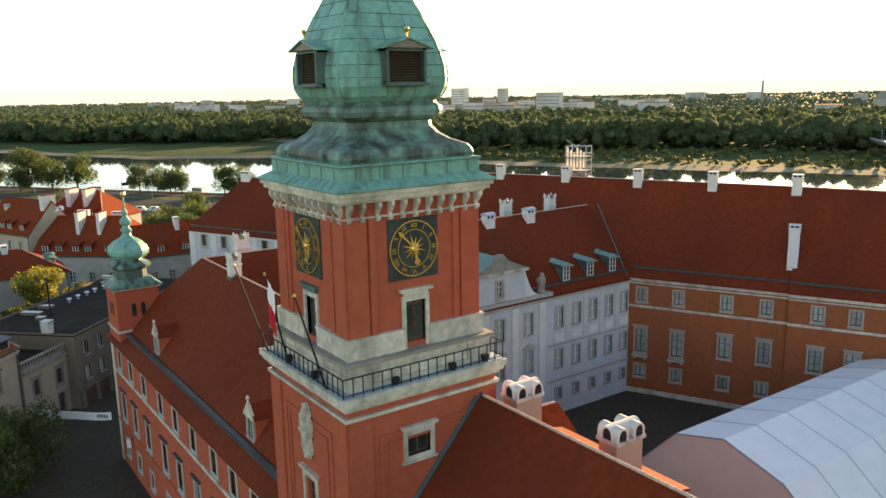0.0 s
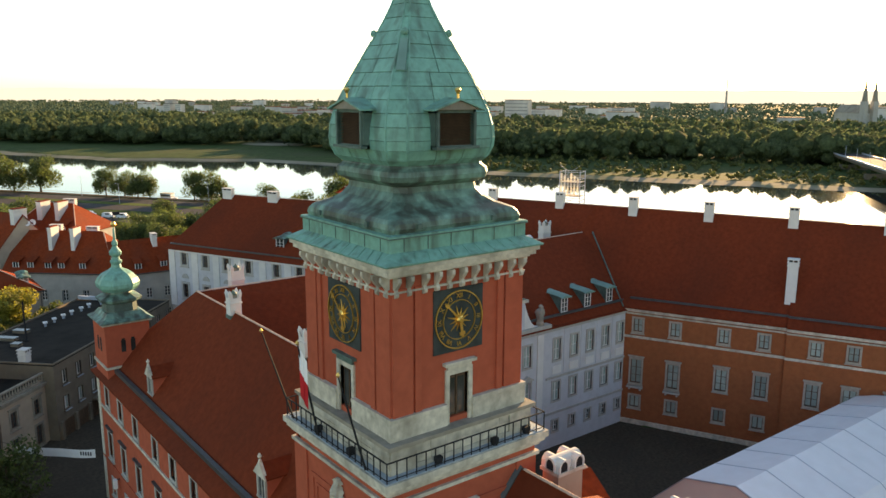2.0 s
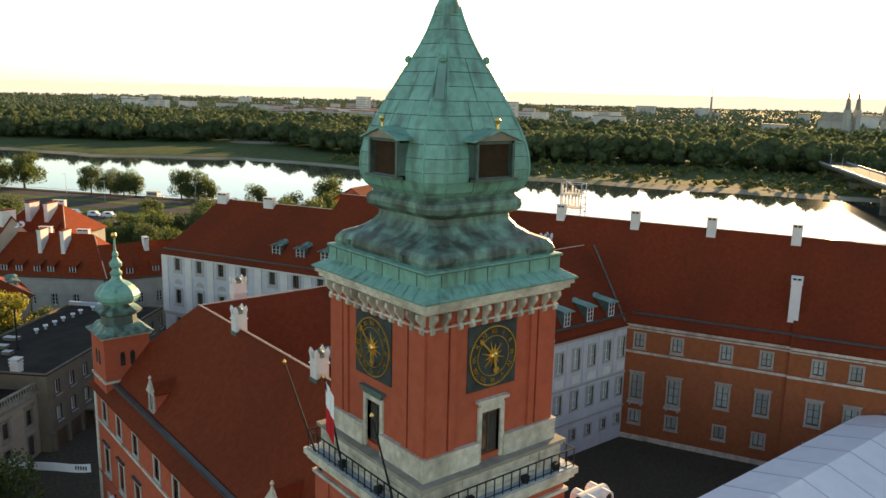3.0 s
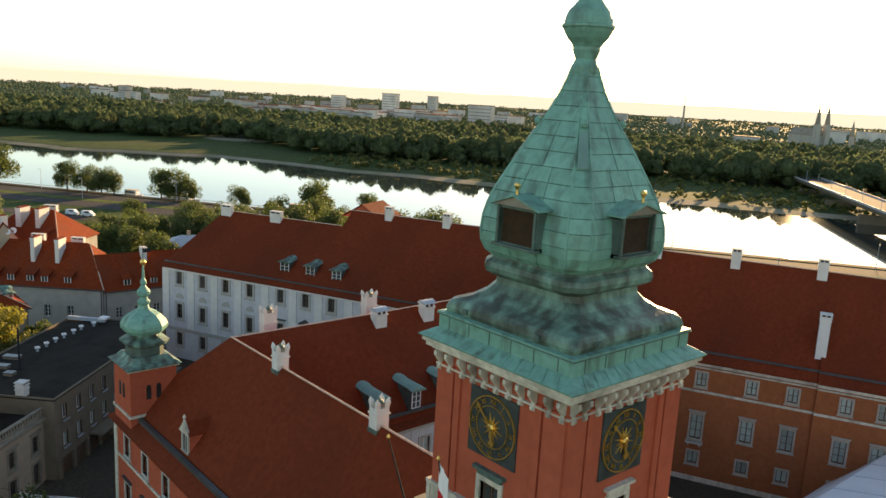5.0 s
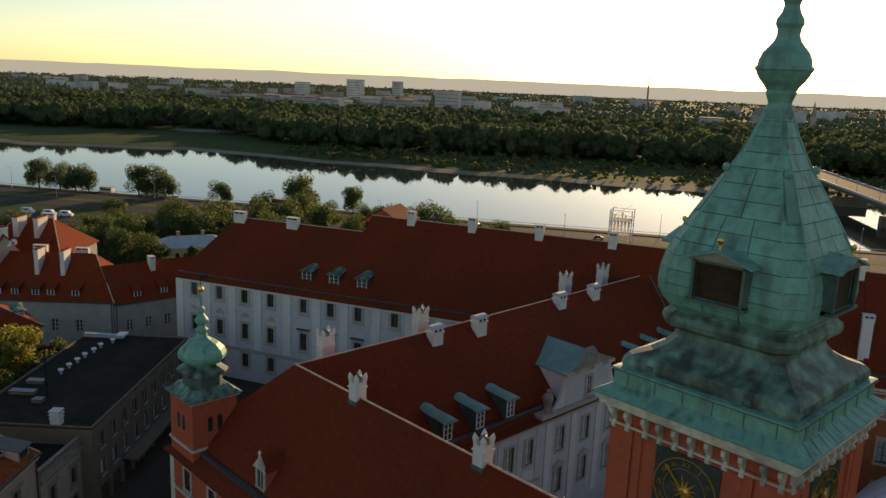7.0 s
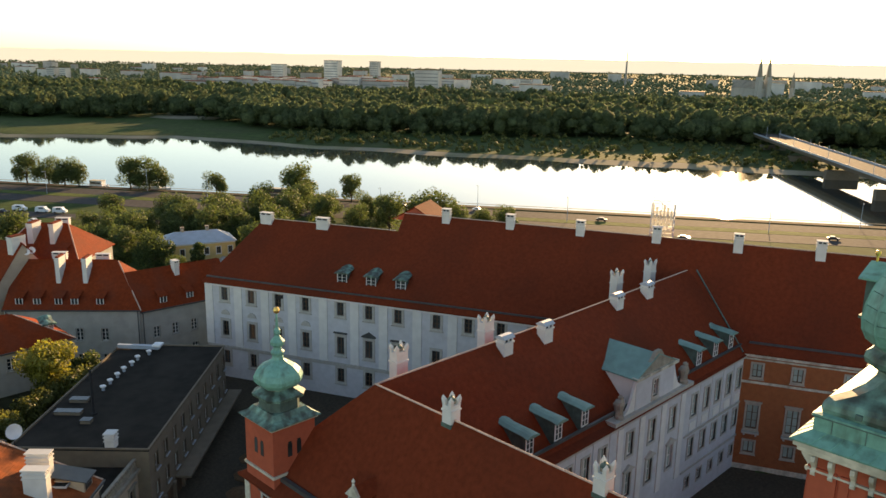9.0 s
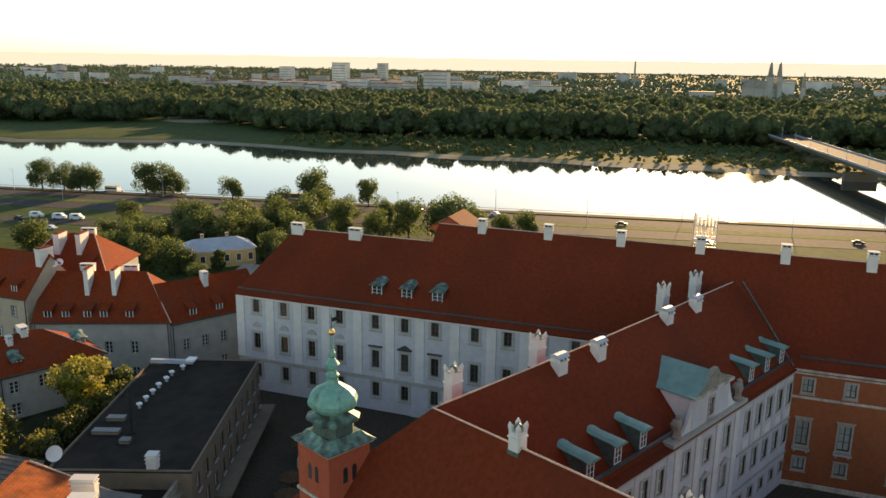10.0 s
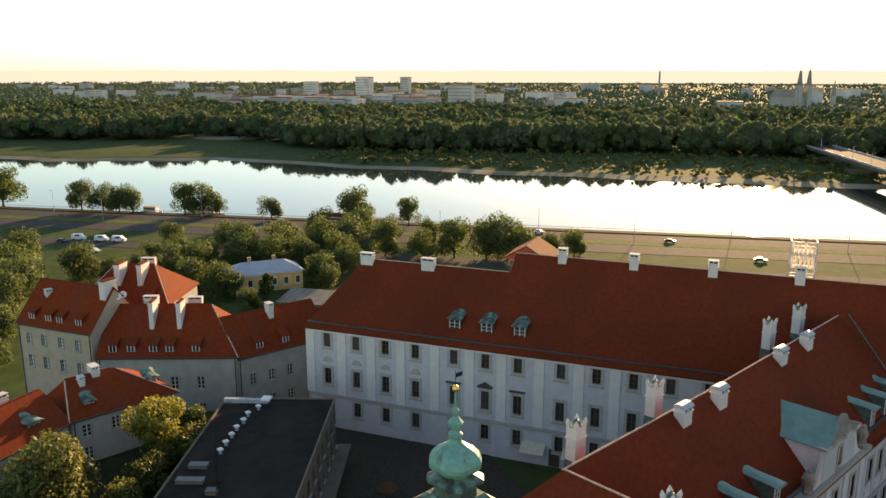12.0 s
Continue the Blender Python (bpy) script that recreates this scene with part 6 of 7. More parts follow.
# ---- yellow house below the terrace ----
yel = thing("yellow_house", "yellow plastered villa with pale blue-grey sheet roof", "house")
m, l = frame_along((87.0, 254.7), (107.8, 247.7))
yel.matrix_basis = m
facade(yel, l, -7, -0.6, [([2.4 + 3.6 * i for i in range(6)], -3.1, 1.3, 2.1, {})], YELLOW_WALL, Matrix.Identity(4), border=0.2, surround=WHITE, sash=DARK_WOOD, rows=2)
part("wall", boxes((0, 0.55, -7, 0.5, 11, -0.6)), YELLOW_WALL, yel)
part("wall", boxes((l - 0.5, 0.55, -7, l, 11, -0.6)), YELLOW_WALL, yel)
part("wall", boxes((0.5, 10.5, -7, l - 0.5, 11, -0.6)), YELLOW_WALL, yel)
band(yel, l, -0.75, 0.3, 0.3, WHITE, Matrix.Identity(4))
bm = bmesh.new()
loft(bm, [[(-0.6, -0.6, -0.45), (l + 0.6, -0.6, -0.45), (l + 0.6, 11.6, -0.45), (-0.6, 11.6, -0.45)], [(4.5, 5.4, 2.3), (l - 4.5, 5.4, 2.3), (l - 4.5, 5.6, 2.3), (4.5, 5.6, 2.3)]])
part("roof", bm, ZINC, yel, "pale sheet-metal hipped roof")
for x in (7.0, 14.5):
    plain_chimney(m @ Vector((x, 5.5, 2.0)), 0.9, 0.8, 1.2, 0.8, -18, "small buff chimney on the sheet roof", CREAM_WALL)
wl = thing("garden_wall", "long low grey garden wall", "wall")
part("wall", boxes((60, 214, -7, 86, 214.6, 1.0)), BEIGE_WALL, wl)
low_hall = tagged(new("low_hall"), "long low hall with pale grey sheet roof below the terrace", "hall")
m, l = frame_along((88.8, 231.5), (101.8, 212.0))
low_hall.matrix_basis = m
part("wall", wall_mesh(l, -7, -3.2, [(3 + 4.2 * i, -4.6, 1.6, 1.2) for i in range(5)], 0.4), BEIGE_WALL, low_hall)
part("wall", boxes((0, 0.4, -7, 0.4, 10.4, -2.6)), BEIGE_WALL, low_hall)
part("wall", boxes((l - 0.4, 0.4, -7, l, 10.4, -2.6)), BEIGE_WALL, low_hall)
part("wall", boxes((0.4, 10, -7, l - 0.4, 10.4, -2.4)), BEIGE_WALL, low_hall)
for i in range(5):
    part("pane", boxes((2.2 + 4.2 * i, 0.2, -5.2, 3.8 + 4.2 * i, 0.24, -4.0)), GLASS, low_hall)
bm = bmesh.new()
solid(bm, [(-0.4, -0.5, -3.1), (l + 0.4, -0.5, -3.1), (l + 0.4, 10.9, -2.1), (-0.4, 10.9, -2.1)], 0.15)
part("roof", bm, GREY_SHEET, low_hall, "pale grey sheet roof")
for i in range(12):
    x = -0.2 + i * (l + 0.4) / 11
    part("rib", loft(bmesh.new(), [[(x - 0.05, y, z), (x + 0.05, y, z), (x + 0.05, y, z + 0.1), (x - 0.05, y, z + 0.1)] for y, z in ((-0.5, -3.1), (10.9, -2.1))]), GREY_SHEET, low_hall)


# ---- trees ----
def leaf_crown(bm, rng, blobs, n, size):
    """Small leaf sprays scattered through the shells of several overlapping clumps."""
    for _ in range(n):
        c, r = blobs[rng.randrange(len(blobs))]
        v = Vector((rng.gauss(0, 1), rng.gauss(0, 1), rng.gauss(0, 0.8))).normalized()
        p = c + v * r * (0.55 + 0.5 * rng.random() ** 0.6)
        s = size * rng.uniform(0.6, 1.3)
        a = Vector((rng.gauss(0, 1), rng.gauss(0, 1), rng.gauss(0, 1))).normalized()
        b = a.cross(v + Vector((0.01, 0.3, 0.2))).normalized()
        bm.faces.new([bm.verts.new(p + a * s), bm.verts.new(p + b * s * 0.6), bm.verts.new(p - a * s * 0.8), bm.verts.new(p - b * s * 0.6)])


def tree(at, h, r, leaves, seed, label, n=1500, size=0.42, group="trees", trunk_share=0.3):
    rng = random.Random(seed)
    t = thing("tree", label, "tree", group, at=at)
    bm = bmesh.new()
    k = h * trunk_share
    loft(bm, [[(rr * math.cos(a) + o, rr * math.sin(a), z) for a in np.linspace(0, 2 * math.pi, 8)[:-1]] for rr, z, o in ((h * 0.035, -0.3, 0), (h * 0.026, k * 0.5, 0.05), (h * 0.022, k, 0.12), (h * 0.012, h * 0.7, 0.2))])
    blobs = []
    for i in range(rng.randint(12, 15)):
        ang, f = rng.uniform(0, 6.28), rng.uniform(0.15, 0.78)
        z = k + (h - k) * rng.uniform(0.12, 0.86)
        wide = r * f * (1.0 - 0.55 * abs((z - k) / (h - k) - 0.4))
        c = Vector((wide * math.cos(ang), wide * math.sin(ang), z))
        blobs.append((c, r * rng.uniform(0.34, 0.54)))
        s = Vector((0.1, 0, k * rng.uniform(0.8, 1.4)))
        u = (c - s).normalized()
        e1 = u.orthogonal().normalized()
        e2 = u.cross(e1)
        loft(bm, [[p + (e1 * math.cos(a) + e2 * math.sin(a)) * rr for a in (0, 1.57, 3.14, 4.71)] for p, rr in ((s, h * 0.012), (s + (c - s) * 0.6, h * 0.007), (c, h * 0.003))])
    part("trunk", bm, BARK, t)
    bm = bmesh.new()
    leaf_crown(bm, rng, blobs, n, size)
    me = bpy.data.meshes.new("crown")
    bm.to_mesh(me)
    bm.free()
    me.materials.append(leaves)
    o = new("crown", me)
    o.parent = t
    return t


# sunlight on one garden tree, put into a brighter yellow leaf colour
LEAF_SUN = mat("yellow_green_leaves", (0.30, 0.28, 0.05), 0.6, 0.3, 0.6, 0.0, random_amount=0.35, island=True, translucent=0.5)
river_tree = "leafy riverside tree lit from behind by low sun"
protos = [tree(at_qs(333.5, -395 - 9 * i, -5.8), 15, 7.6, LEAF, 20 + i, river_tree, 5000, 0.42, "riverside trees", 0.16) for i in range(4)]


def plant(i, q, s, scale, z=-5.9, label=river_tree, group="riverside trees", turn=0):
    o = copy_thing(protos[i % 4], pose(*at_qs(q, s, z), 0, 0, turn))
    f = 1.25 if group == "park trees" else 1.02
    o.scale = (scale * f, scale * f, scale * f * 0.95)
    tagged(o, label, "tree", group)
    return o


def qs_of(x, y):
    return QX * x + QY * y, QY * x - QX * y


for i, (x, y, k) in enumerate(((62, 490, 1.45), (72, 480, 1.2), (56, 478, 1.0), (84, 474, 1.3), (106.7, 432, 0.95), (114, 425, 0.9), (118, 416, 0.9), (122, 410, 0.82), (136.7, 387.6, 0.95), (144, 384, 1.0), (160.3, 352, 0.72), (176, 312.5, 1.2), (195.4, 299, 0.8), (103, 300, 0.5), (150, 380, 0.5))):
    q, s = qs_of(x, y)
    plant(i, q, s, k, turn=37 * i)
tagged(protos[0], river_tree, "tree", "riverside trees")
park = "dense dark green park tree below the castle terrace"
prng = random.Random(8)
# (13, 214) to (36, 280) are filler trees, added to darken open lawn
spots = [(100, 321, 0.62), (118, 316, 0.6), (124, 306, 0.55), (150, 300, 0.7), (160, 288, 0.72), (168, 280, 0.62), (178, 268, 0.62), (175, 234, 1.0), (168, 243, 0.85), (183, 230, 0.85), (201, 215.5, 0.62), (194, 221, 0.55), (128, 292, 0.7), (138, 284, 0.75), (146, 276, 0.8), (120, 280, 0.8), (110, 290, 0.7), (132, 262, 0.75), (126, 252, 0.55), (116, 244, 0.5), (152, 262, 0.7), (160, 250, 0.6), (92, 296, 0.65), (84, 300, 0.6), (78, 262, 0.65), (84, 254, 0.6), (72, 276, 0.6), (60, 300, 0.8), (48, 318, 0.85), (40, 296, 0.9), (34, 268, 0.75), (52, 330, 0.6), (66, 288, 0.55), (112, 272, 0.75), (120, 266, 0.7), (104, 280, 0.65), (170, 296, 0.5), (142, 310, 0.45), (75, 291, 0.55), (80, 272, 0.6), (88, 278, 0.65), (86, 291, 0.6), (99, 290, 0.6), (101, 276, 0.6), (109, 284, 0.65), (13, 214, 0.5), (7, 204, 0.45), (20, 230, 0.55), (26, 250, 0.6), (36, 280, 0.6), (84, 238, 0.42), (110, 238, 0.5), (113, 246, 0.55)]
for i, (x, y, k) in enumerate(spots):
    q, s = qs_of(x, y)
    z = ground_z(q, s) - 1.2 * k
    plant(i, q, s, k * prng.uniform(0.95, 1.1), z, park, "park trees", prng.uniform(0, 360))
tree((1.2, 140.0, 6.9), 11.5, 7.0, LEAF_LIGHT, 71, "full light green garden tree beside the houses", 9000, 0.3, "garden trees", 0.2)
tree((-3.5, 136.0, 6.9), 8.0, 4.8, LEAF, 72, "full dark green garden tree beside the houses", 5000, 0.3, "garden trees", 0.2)
tree((18.2, 146.8, 6.9), 9.2, 3.9, LEAF_SUN, 73, "garden tree with sunlit yellow-green leaves beside the office block", 6500, 0.26, "garden trees", 0.25)
tree((23.8, 149.2, 6.9), 5.0, 2.8, LEAF, 74, "dark green garden tree beside the office block", 3000, 0.26, "garden trees", 0.15)
tree((21.0, 143.6, 6.9), 5.2, 3.0, LEAF_LIGHT, 79, "green shrubby tree in the yard", 3000, 0.26, "garden trees", 0.1)
tree((14.0, 140.0, 6.9), 4.0, 3.0, LEAF_LIGHT, 80, "green shrubby tree in the yard", 3000, 0.26, "garden trees", 0.1)
tree((9.0, 136.0, 6.9), 4.2, 3.2, LEAF_LIGHT, 81, "green shrubby tree in the yard", 3000, 0.26, "garden trees", 0.1)
tree((17.0, 144.0, 6.9), 4.2, 2.5, LEAF_LIGHT, 75, "green shrubby tree in the yard", 2500, 0.26, "garden trees", 0.15)
tree((8.7, 96.5, 1.9), 8.2, 4.8, LEAF, 76, "small dark street tree in the square", 3500, 0.24, "street trees", 0.2)
tree((5.0, 91.5, 1.9), 7.0, 4.2, LEAF, 77, "small dark street tree in the square", 3500, 0.24, "street trees", 0.2)
tree((93.5, 245.0, -7), 8.5, 2.6, LEAF, 78, "slim dark conifer beside the yellow villa", 1800, 0.4, "park trees", 0.1)


# ---- woods on the far bank ----
def lump_shapes(level, seed):
    """Uneven rounded clumps of foliage."""
    bm = bmesh.new()
    bmesh.ops.create_icosphere(bm, subdivisions=level, radius=1.0)
    bm.verts.ensure_lookup_table()
    pts = [v.co.copy() for v in bm.verts]
    faces = np.array([[v.index for v in f.verts] for f in bm.faces])
    bm.free()
    shapes = [np.array([p * (1.0 + 0.34 * noise.noise(p * 1.7 + Vector((seed + 9.1 * j, 0, 0))) + 0.2 * noise.noise(p * 3.9 + Vector((0, 7.3 * j, 0)))) for p in pts]) for j in range(10)]
    return shapes, faces


def woods(name, label, count, place, size_range, lumps, level, cards, seed, material, card_size=0.05, spread=1.0):
    rng = np.random.default_rng(seed)
    shapes, tri = lump_shapes(level, seed)
    V, T, Q = [], [], []
    base = 0
    for _ in range(count):
        x, y, z = place(rng)
        hgt = rng.uniform(*size_range)
        rad = hgt * rng.uniform(0.3, 0.46)
        cen = np.column_stack([rng.normal(0, rad * 0.45 * spread, lumps), rng.normal(0, rad * 0.45 * spread, lumps), hgt * rng.uniform(0.3, 0.8, lumps)]) + (x, y, z)
        br = rad * rng.uniform(0.36, 0.7, lumps)
        for c, r in zip(cen, br):
            a = rng.uniform(0, 6.28)
            p = shapes[rng.integers(0, 10)] * (r, r * rng.uniform(0.8, 1.1), r * rng.uniform(0.75, 1.1))
            V.append(np.column_stack([p[:, 0] * math.cos(a) - p[:, 1] * math.sin(a), p[:, 0] * math.sin(a) + p[:, 1] * math.cos(a), p[:, 2]]) + c)
            T.append(base + tri)
            base += len(p)
        if cards:
            pick = rng.integers(0, lumps, cards)
            v = rng.normal(0, 1, (cards, 3))
            v /= np.linalg.norm(v, axis=1)[:, None]
            p = cen[pick] + v * (br[pick] * rng.uniform(0.95, 1.2, cards))[:, None]
            a = rng.normal(0, 1, (cards, 3))
            a -= v * (a * v).sum(1)[:, None] * 0.8
            a /= np.linalg.norm(a, axis=1)[:, None]
            b = np.cross(v, a)
            s = (hgt * card_size * rng.uniform(0.6, 1.4, cards))[:, None]
            V.append(np.stack([p + a * s, p + b * s * 0.8, p - a * s, p - b * s * 0.8], 1).reshape(-1, 3))
            Q.append(base + np.arange(cards * 4).reshape(-1, 4))
            base += cards * 4
    V, T = np.concatenate(V), np.concatenate(T)
    loops, starts = [T.ravel()], [np.arange(0, T.size, 3)]
    if Q:
        Q = np.concatenate(Q)
        loops.append(Q.ravel())
        starts.append(T.size + np.arange(0, Q.size, 4))
    loops, starts = np.concatenate(loops).astype(np.int32), np.concatenate(starts).astype(np.int32)
    me = bpy.data.meshes.new(name)
    me.vertices.add(len(V))
    me.vertices.foreach_set("co", V.astype(np.float32).ravel())
    me.loops.add(len(loops))
    me.loops.foreach_set("vertex_index", loops)
    me.polygons.add(len(starts))
    me.polygons.foreach_set("loop_start", starts)
    me.update(calc_edges=True)
    me.polygons.foreach_set("use_smooth", np.ones(len(starts), dtype=bool))
    me.materials.append(material)
    return tagged(new(name, me), label, "woods", kind="stuff")


def place_front(rng):
    s = rng.uniform(-800, 460)
    return at_qs(woods_foot(s) + abs(rng.normal(0, 1)) * 50, s, -6)


def place_deep(rng):
    r = rng.random() ** 0.8
    s = rng.uniform(-900, 560)
    q = woods_foot(s) + 40 + 440 * r
    return at_qs(q, s * q / 700, -6)


def place_shrub(rng):
    s = rng.uniform(-270, 330)
    a, b = far_bank(s) + 10, woods_foot(s) + 5
    return at_qs(a + (b - a) * rng.random() ** 1.2, s, -6.3)


def place_far(rng):
    q = 1080 + 2700 * rng.random() ** 1.5
    s = rng.uniform(-1.2, 0.75) * q
    return at_qs(q, s, -6)


woods("woods", "dense green floodplain woods on the far bank", 760, place_front, (16, 26), 8, 1, 340, 1, FOREST, 0.05)
woods("woods", "dense green floodplain woods behind the shore", 2100, place_deep, (16, 24), 7, 1, 110, 2, FOREST, 0.06)
woods("shrubs", "sunlit green willow shrubs along the shore", 850, place_shrub, (2.5, 6.0), 4, 1, 70, 3, LEAF_LIGHT, 0.08)
woods("far_woods", "hazy distant treetops among the suburbs", 8500, place_far, (10, 16), 4, 1, 8, 4, FAR_FOREST, 0.16, 4.0)


# ---- far city ----
def far_building(q, s, w, d, h, floors=0, label="pale distant apartment block", z=-6):
    b = thing("apartment_building", label, "building", "distant buildings", at=at_qs(q, s, z), turn=EA)
    part("wall", boxes((-w / 2, -d / 2, 0, w / 2, d / 2, h)), CITY_WALL, b)
    part("roof", boxes((-w / 2 - 0.5, -d / 2 - 0.5, h, w / 2 + 0.5, d / 2 + 0.5, h + 0.8)), BITUMEN if h > 25 else TILE, b)
    for f in range(floors):
        zz = 3 + f * (h - 4) / max(1, floors)
        part("window_strip", boxes((-w / 2 + 1, -d / 2 - 0.15, zz, w / 2 - 1, -d / 2 + 0.02, zz + 1.5)), CITY_GLASS, b)


crng = random.Random(17)


for q, s, w, d, h, f in ((1500, -1112, 20, 14, 26, 6), (1500, -1084, 16, 14, 26, 6), (1700, -700, 30, 16, 40, 7), (2000, -560, 24, 16, 48, 8), (1500, -455, 60, 12, 16, 0), (1750, -592, 34, 22, 50, 8), (1500, -140, 20, 14, 26, 5), (1400, -306, 44, 18, 40, 6), (1650, -330, 80, 14, 19, 3)):
    far_building(q, s, w, d, h, f)
for i in range(70):
    q = crng.uniform(1150, 2600)
    s = crng.uniform(-0.85, 0.5) * q
    far_building(q, s, crng.uniform(14, 60), crng.uniform(10, 18), crng.choice((14, 16, 18, 22, 26)), 0)
for i in range(26):
    q = crng.uniform(1250, 1500)
    far_building(q, crng.uniform(-740, -330), crng.uniform(18, 55), crng.uniform(10, 16), crng.choice((19, 21, 24)), 3)
mast = thing("tower_mast", "thin distant chimney mast", "mast", at=at_qs(1900, 60, -6))
bm = bmesh.new()
lathe(bm, [(3.0, 0), (2.0, 50), (1.2, 86)], 10)
part("shaft", bm, CITY_WALL, mast)
church = thing("twin_spired_church", "distant brick church with two tall pointed spires", "church", at=(1250, 574, -4), turn=-25)
part("nave", boxes((-10, 0, 0, 10, 60, 22)), SURROUND, church)
part("nave_roof", loft(bmesh.new(), [[(-11, y, 22), (11, y, 22), (0, y, 34)] for y in (0, 60)]), DARK_STONE, church)
for x in (-9, 9):
    part("tower", boxes((x - 4, -6, 0, x + 4, 2, 40)), SURROUND, church)
    part("spire", loft(bmesh.new(), [[(x + r * math.cos(a), -2 + r * math.sin(a), z) for a in np.linspace(0, 2 * math.pi, 9)[:-1]] for r, z in ((4.2, 40), (2.6, 54), (0.2, 74))]), DARK_STONE, church)
small = thing("small_spire", "slim distant church spire", "church", at=(1285, 540, -4))
part("tower", boxes((-3, -3, 0, 3, 3, 24)), SURROUND, small)
part("spire", loft(bmesh.new(), [square_ring(r, z) for r, z in ((3.2, 24), (0.2, 48))]), DARK_STONE, small)

# ---- road bridge ----
bridge = thing("road_bridge", "long steel road bridge with pale deck and lamp posts", "bridge")
ba, bb = Vector((320, 76, 4.0)), Vector((800, 448, 4.0))
bd = (bb - ba).normalized()
bn = Vector((-bd.y, bd.x, 0))
bm = bmesh.new()
loft(bm, [[p + bn * u + Vector((0, 0, z)) for u, z in ((-9, -2.2), (9, -2.2), (10, 0), (-10, 0))] for p in (ba, bb)])
part("deck", bm, BEIGE_WALL, bridge)
bm = bmesh.new()
loft(bm, [[p + bn * u + Vector((0, 0, z)) for u, z in ((-7.5, 0.01), (7.5, 0.01), (7.5, 0.1), (-7.5, 0.1))] for p in (ba, bb)])
part("carriageway", bm, ASPHALT, bridge)
for sgn in (-1, 1):
    bm = bmesh.new()
    loft(bm, [[p + bn * (sgn * 9.8 + u) + Vector((0, 0, z)) for u, z in ((-0.08, 0), (0.08, 0), (0.08, 1.15), (-0.08, 1.15))] for p in (ba, bb)])
    part("parapet", bm, ZINC, bridge)
for i in range(8):
    p = ba + bd * (40 + 70 * i)
    bm = bmesh.new()
    loft(bm, [[p + bn * u + bd * v + Vector((0, 0, z)) for u, v in ((-9, -2), (9, -2), (9, 2), (-9, 2))] for z in (-13, -6.1)])
    part("pier", bm, BEIGE_WALL, bridge)
for i in range(16):
    p = ba + bd * (20 + 32 * i) + bn * 8.6
    part("lamp_post", boxes((p.x - 0.1, p.y - 0.1, 4, p.x + 0.1, p.y + 0.1, 12)), ZINC, bridge)


# ---- vehicles, lamps, boats ----
def car(at, turn, paint, label, van=False):
    c = thing("van" if van else "car", label, "van" if van else "car", "parked vehicles", at=at, turn=turn)
    l, w, hh = (5.2, 2.0, 2.3) if van else (4.3, 1.75, 1.45)
    bm = bmesh.new()
    prof = [(-l / 2, 0.35), (-l / 2, hh * 0.6), (-l / 2 + 0.25, hh * 0.98), (l * 0.2, hh), (l * 0.36, hh * 0.6), (l / 2, hh * 0.5), (l / 2, 0.35)] if van else [(-l / 2, 0.35), (-l / 2, 0.85), (-l * 0.36, 0.92), (-l * 0.24, hh), (l * 0.1, hh), (l * 0.24, 0.92), (l / 2, 0.78), (l / 2, 0.35)]
    loft(bm, [[(x, y, z) for x, z in prof] for y in (-w / 2, w / 2)])
    part("body", bm, paint, c)
    part("glazing", boxes((-l * 0.2, -w / 2 - 0.02, hh * 0.66, l * 0.14, w / 2 + 0.02, hh * 0.92)), GLASS, c)
    for x in (-l * 0.31, l * 0.31):
        for y in (-w / 2, w / 2):
            bm = bmesh.new()
            lathe(bm, [(0.32, -0.1), (0.32, 0.1)], 14)
            part("wheel", bm, RUBBER, c, m=Matrix.Translation((x, y, 0.32)) @ Matrix.Rotation(radians(90), 4, "X"))


for x, y, mt, lb, vn in ((82.5, 366.5, PALE_PAINT, "white delivery van on the riverside road", True), (88.0, 357.5, PALE_PAINT, "white delivery van on the riverside road", True), (92.5, 352.0, PALE_PAINT, "small white van on the riverside road", True), (76.0, 366.0, CAR_DARK, "dark parked car beside the vans", False), (79.0, 340.0, PALE_PAINT, "silver car on the service road", False), (246.7, 204.5, CAR_DARK, "dark car on the riverside road", False), (223.9, 250.8, PALE_PAINT, "white car on the riverside road", False), (283.6, 128.9, CAR_DARK, "dark car on the riverside road", False), (242.0, 166.3, CAR_DARK, "dark car on the service road", False), (205.0, 276.0, CAR_DARK, "dark car on the riverside road", False), (160.0, 343.0, PALE_PAINT, "silver car on the riverside road", False)):
    car((x, y, -5.8), EA + (20 if vn else 0), mt, lb, vn)
for i in range(22):
    s = -420 + 38 * i
    lp = thing("street_lamp", "tall slender grey street lamp by the river road", "street lamp", "street lamps", at=at_qs(332.2 if i % 2 else 314.5, s, -5.8), turn=EA)
    bm = bmesh.new()
    lathe(bm, [(0.13, 0), (0.07, 10)], 6)
    part("post", bm, ZINC, lp)
    part("arm", boxes((-0.05, -1.6, 9.9, 0.05, 0.05, 10.0)), ZINC, lp)
    part("lantern", boxes((-0.15, -1.9, 9.8, 0.15, -1.3, 9.95)), ZINC, lp)
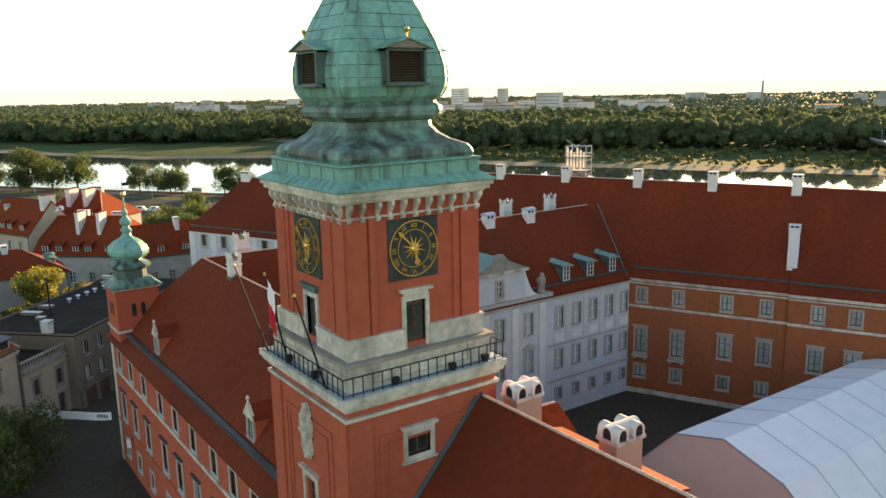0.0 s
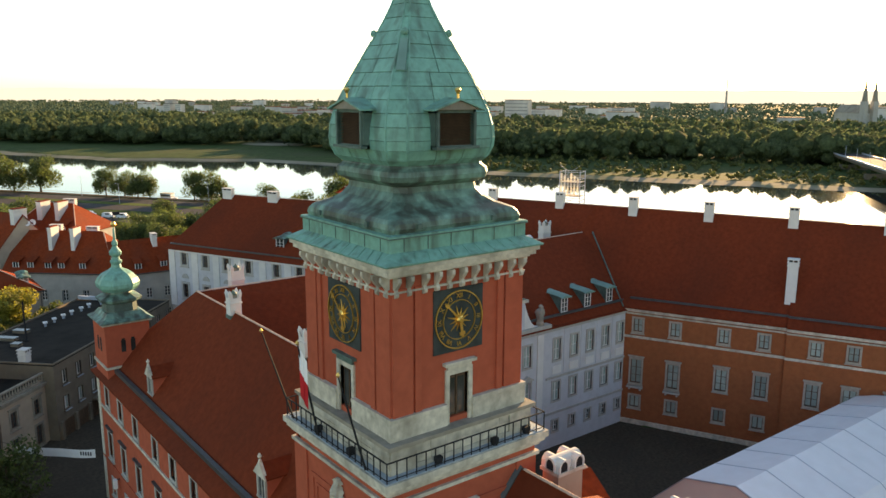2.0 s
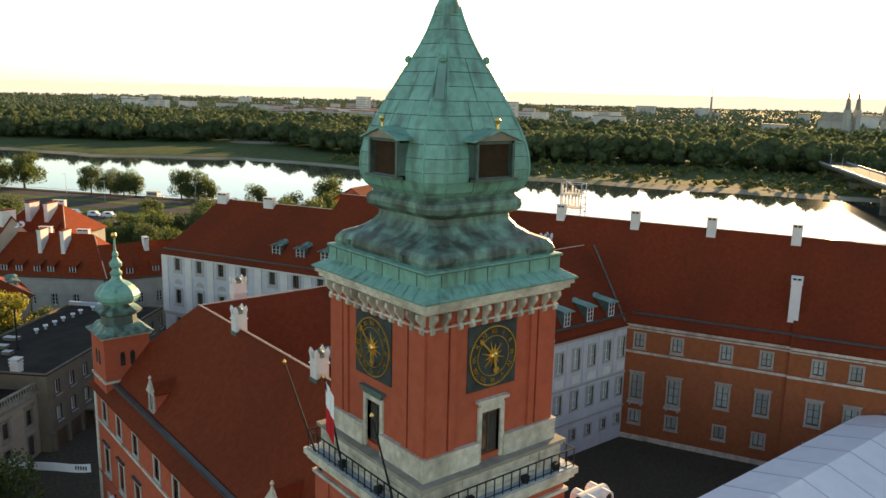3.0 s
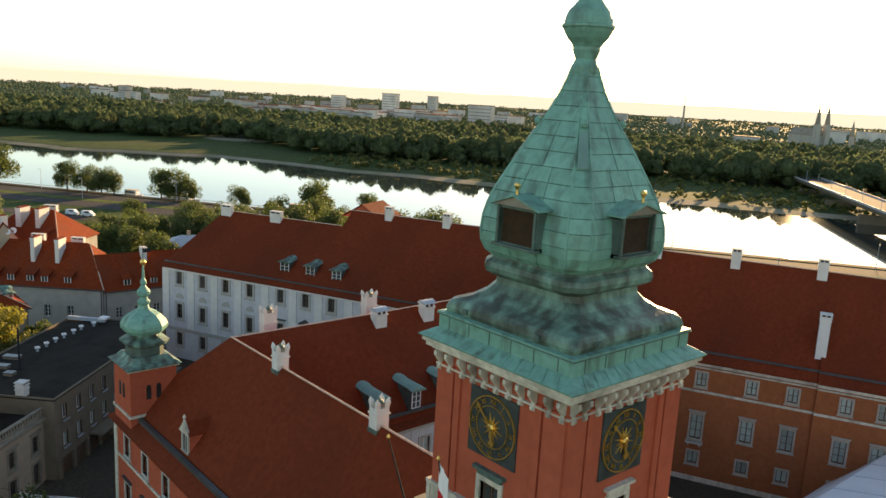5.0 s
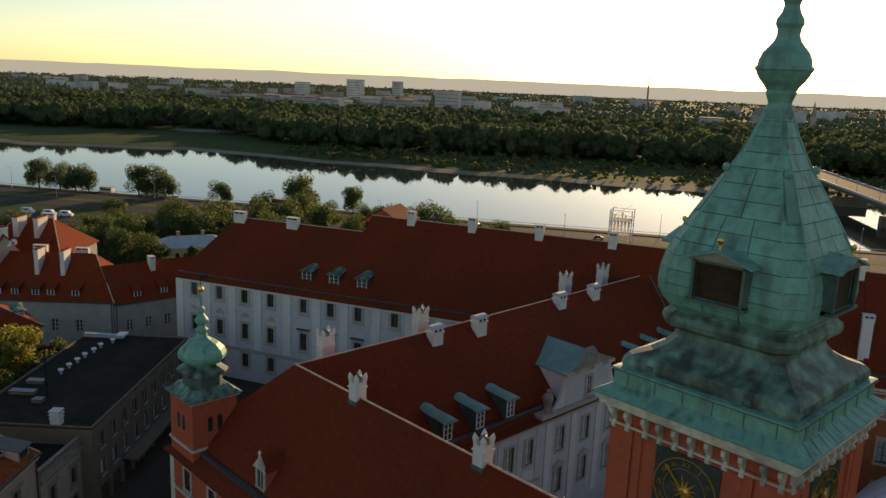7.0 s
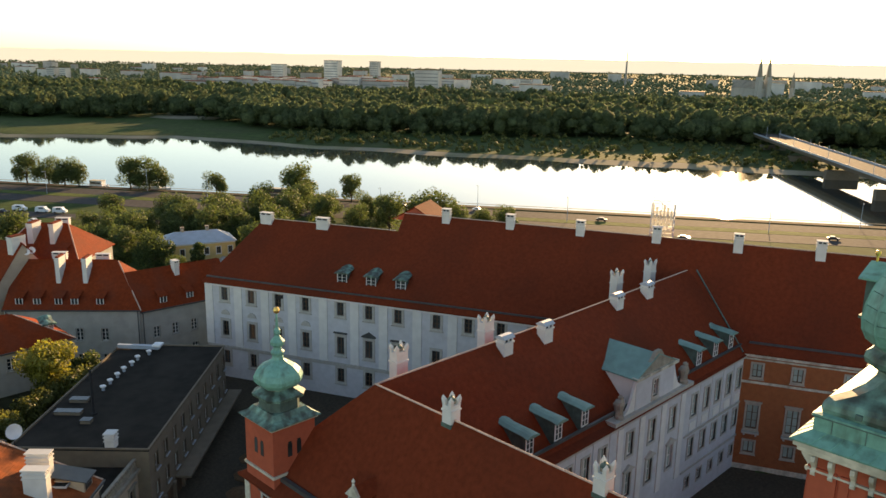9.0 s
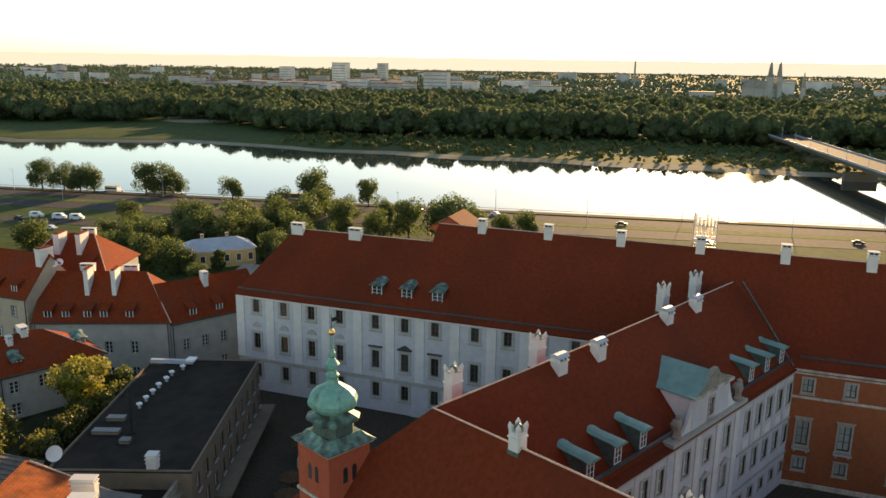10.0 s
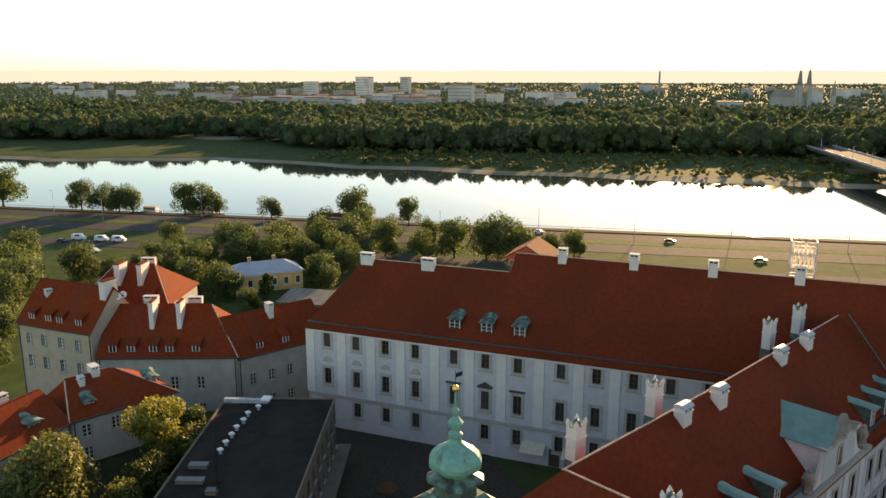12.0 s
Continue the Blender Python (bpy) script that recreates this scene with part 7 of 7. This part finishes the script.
for q, s, l, mt, lb in ((346, -236, 20, PALE_PAINT, "white moored restaurant boat at the quay"), (347, -165, 34, DARK_STONE, "long dark moored barge at the quay"), (344, -262, 10, PALE_PAINT, "small white moored motor boat")):
    bt = thing("boat", lb, "boat", "moored boats", at=at_qs(q, s, -7.4), turn=math.degrees(math.atan2(-QX, QY)))
    bm = bmesh.new()
    loft(bm, [[(-l / 2, -w, z), (l * 0.4, -w, z), (l / 2, 0, z), (l * 0.4, w, z), (-l / 2, w, z)] for w, z in ((1.6, 0), (2.2, 1.2))])
    part("hull", bm, mt, bt)
    part("cabin", boxes((-l * 0.38, -1.6, 1.2, l * 0.25, 1.6, 3.3)), PALE_PAINT if mt is PALE_PAINT else DARK_WOOD, bt)
    part("window_strip", boxes((-l * 0.35, -1.64, 2.0, l * 0.2, 1.64, 2.7)), GLASS, bt)
    part("cabin_roof", boxes((-l * 0.4, -1.8, 3.3, l * 0.27, 1.8, 3.45)), CANVAS, bt)

# ---- plain far distance: haze put in as a glowing ring ----
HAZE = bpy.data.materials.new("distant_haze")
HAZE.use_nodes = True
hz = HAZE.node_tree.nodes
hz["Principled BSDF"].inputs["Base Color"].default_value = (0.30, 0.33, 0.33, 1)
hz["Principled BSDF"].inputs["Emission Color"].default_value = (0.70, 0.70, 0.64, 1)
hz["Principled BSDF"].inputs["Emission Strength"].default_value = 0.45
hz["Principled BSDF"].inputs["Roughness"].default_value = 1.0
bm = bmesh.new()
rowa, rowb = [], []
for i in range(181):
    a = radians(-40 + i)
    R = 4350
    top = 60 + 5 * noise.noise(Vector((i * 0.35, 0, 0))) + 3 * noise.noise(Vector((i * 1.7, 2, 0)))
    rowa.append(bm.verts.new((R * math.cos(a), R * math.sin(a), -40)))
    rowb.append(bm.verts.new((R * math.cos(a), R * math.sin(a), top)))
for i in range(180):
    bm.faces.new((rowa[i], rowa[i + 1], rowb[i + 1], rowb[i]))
tagged(part("backdrop", bm, HAZE, None), "hazy blue-grey distant plain, its haze a painted glow", "backdrop", kind="structure")
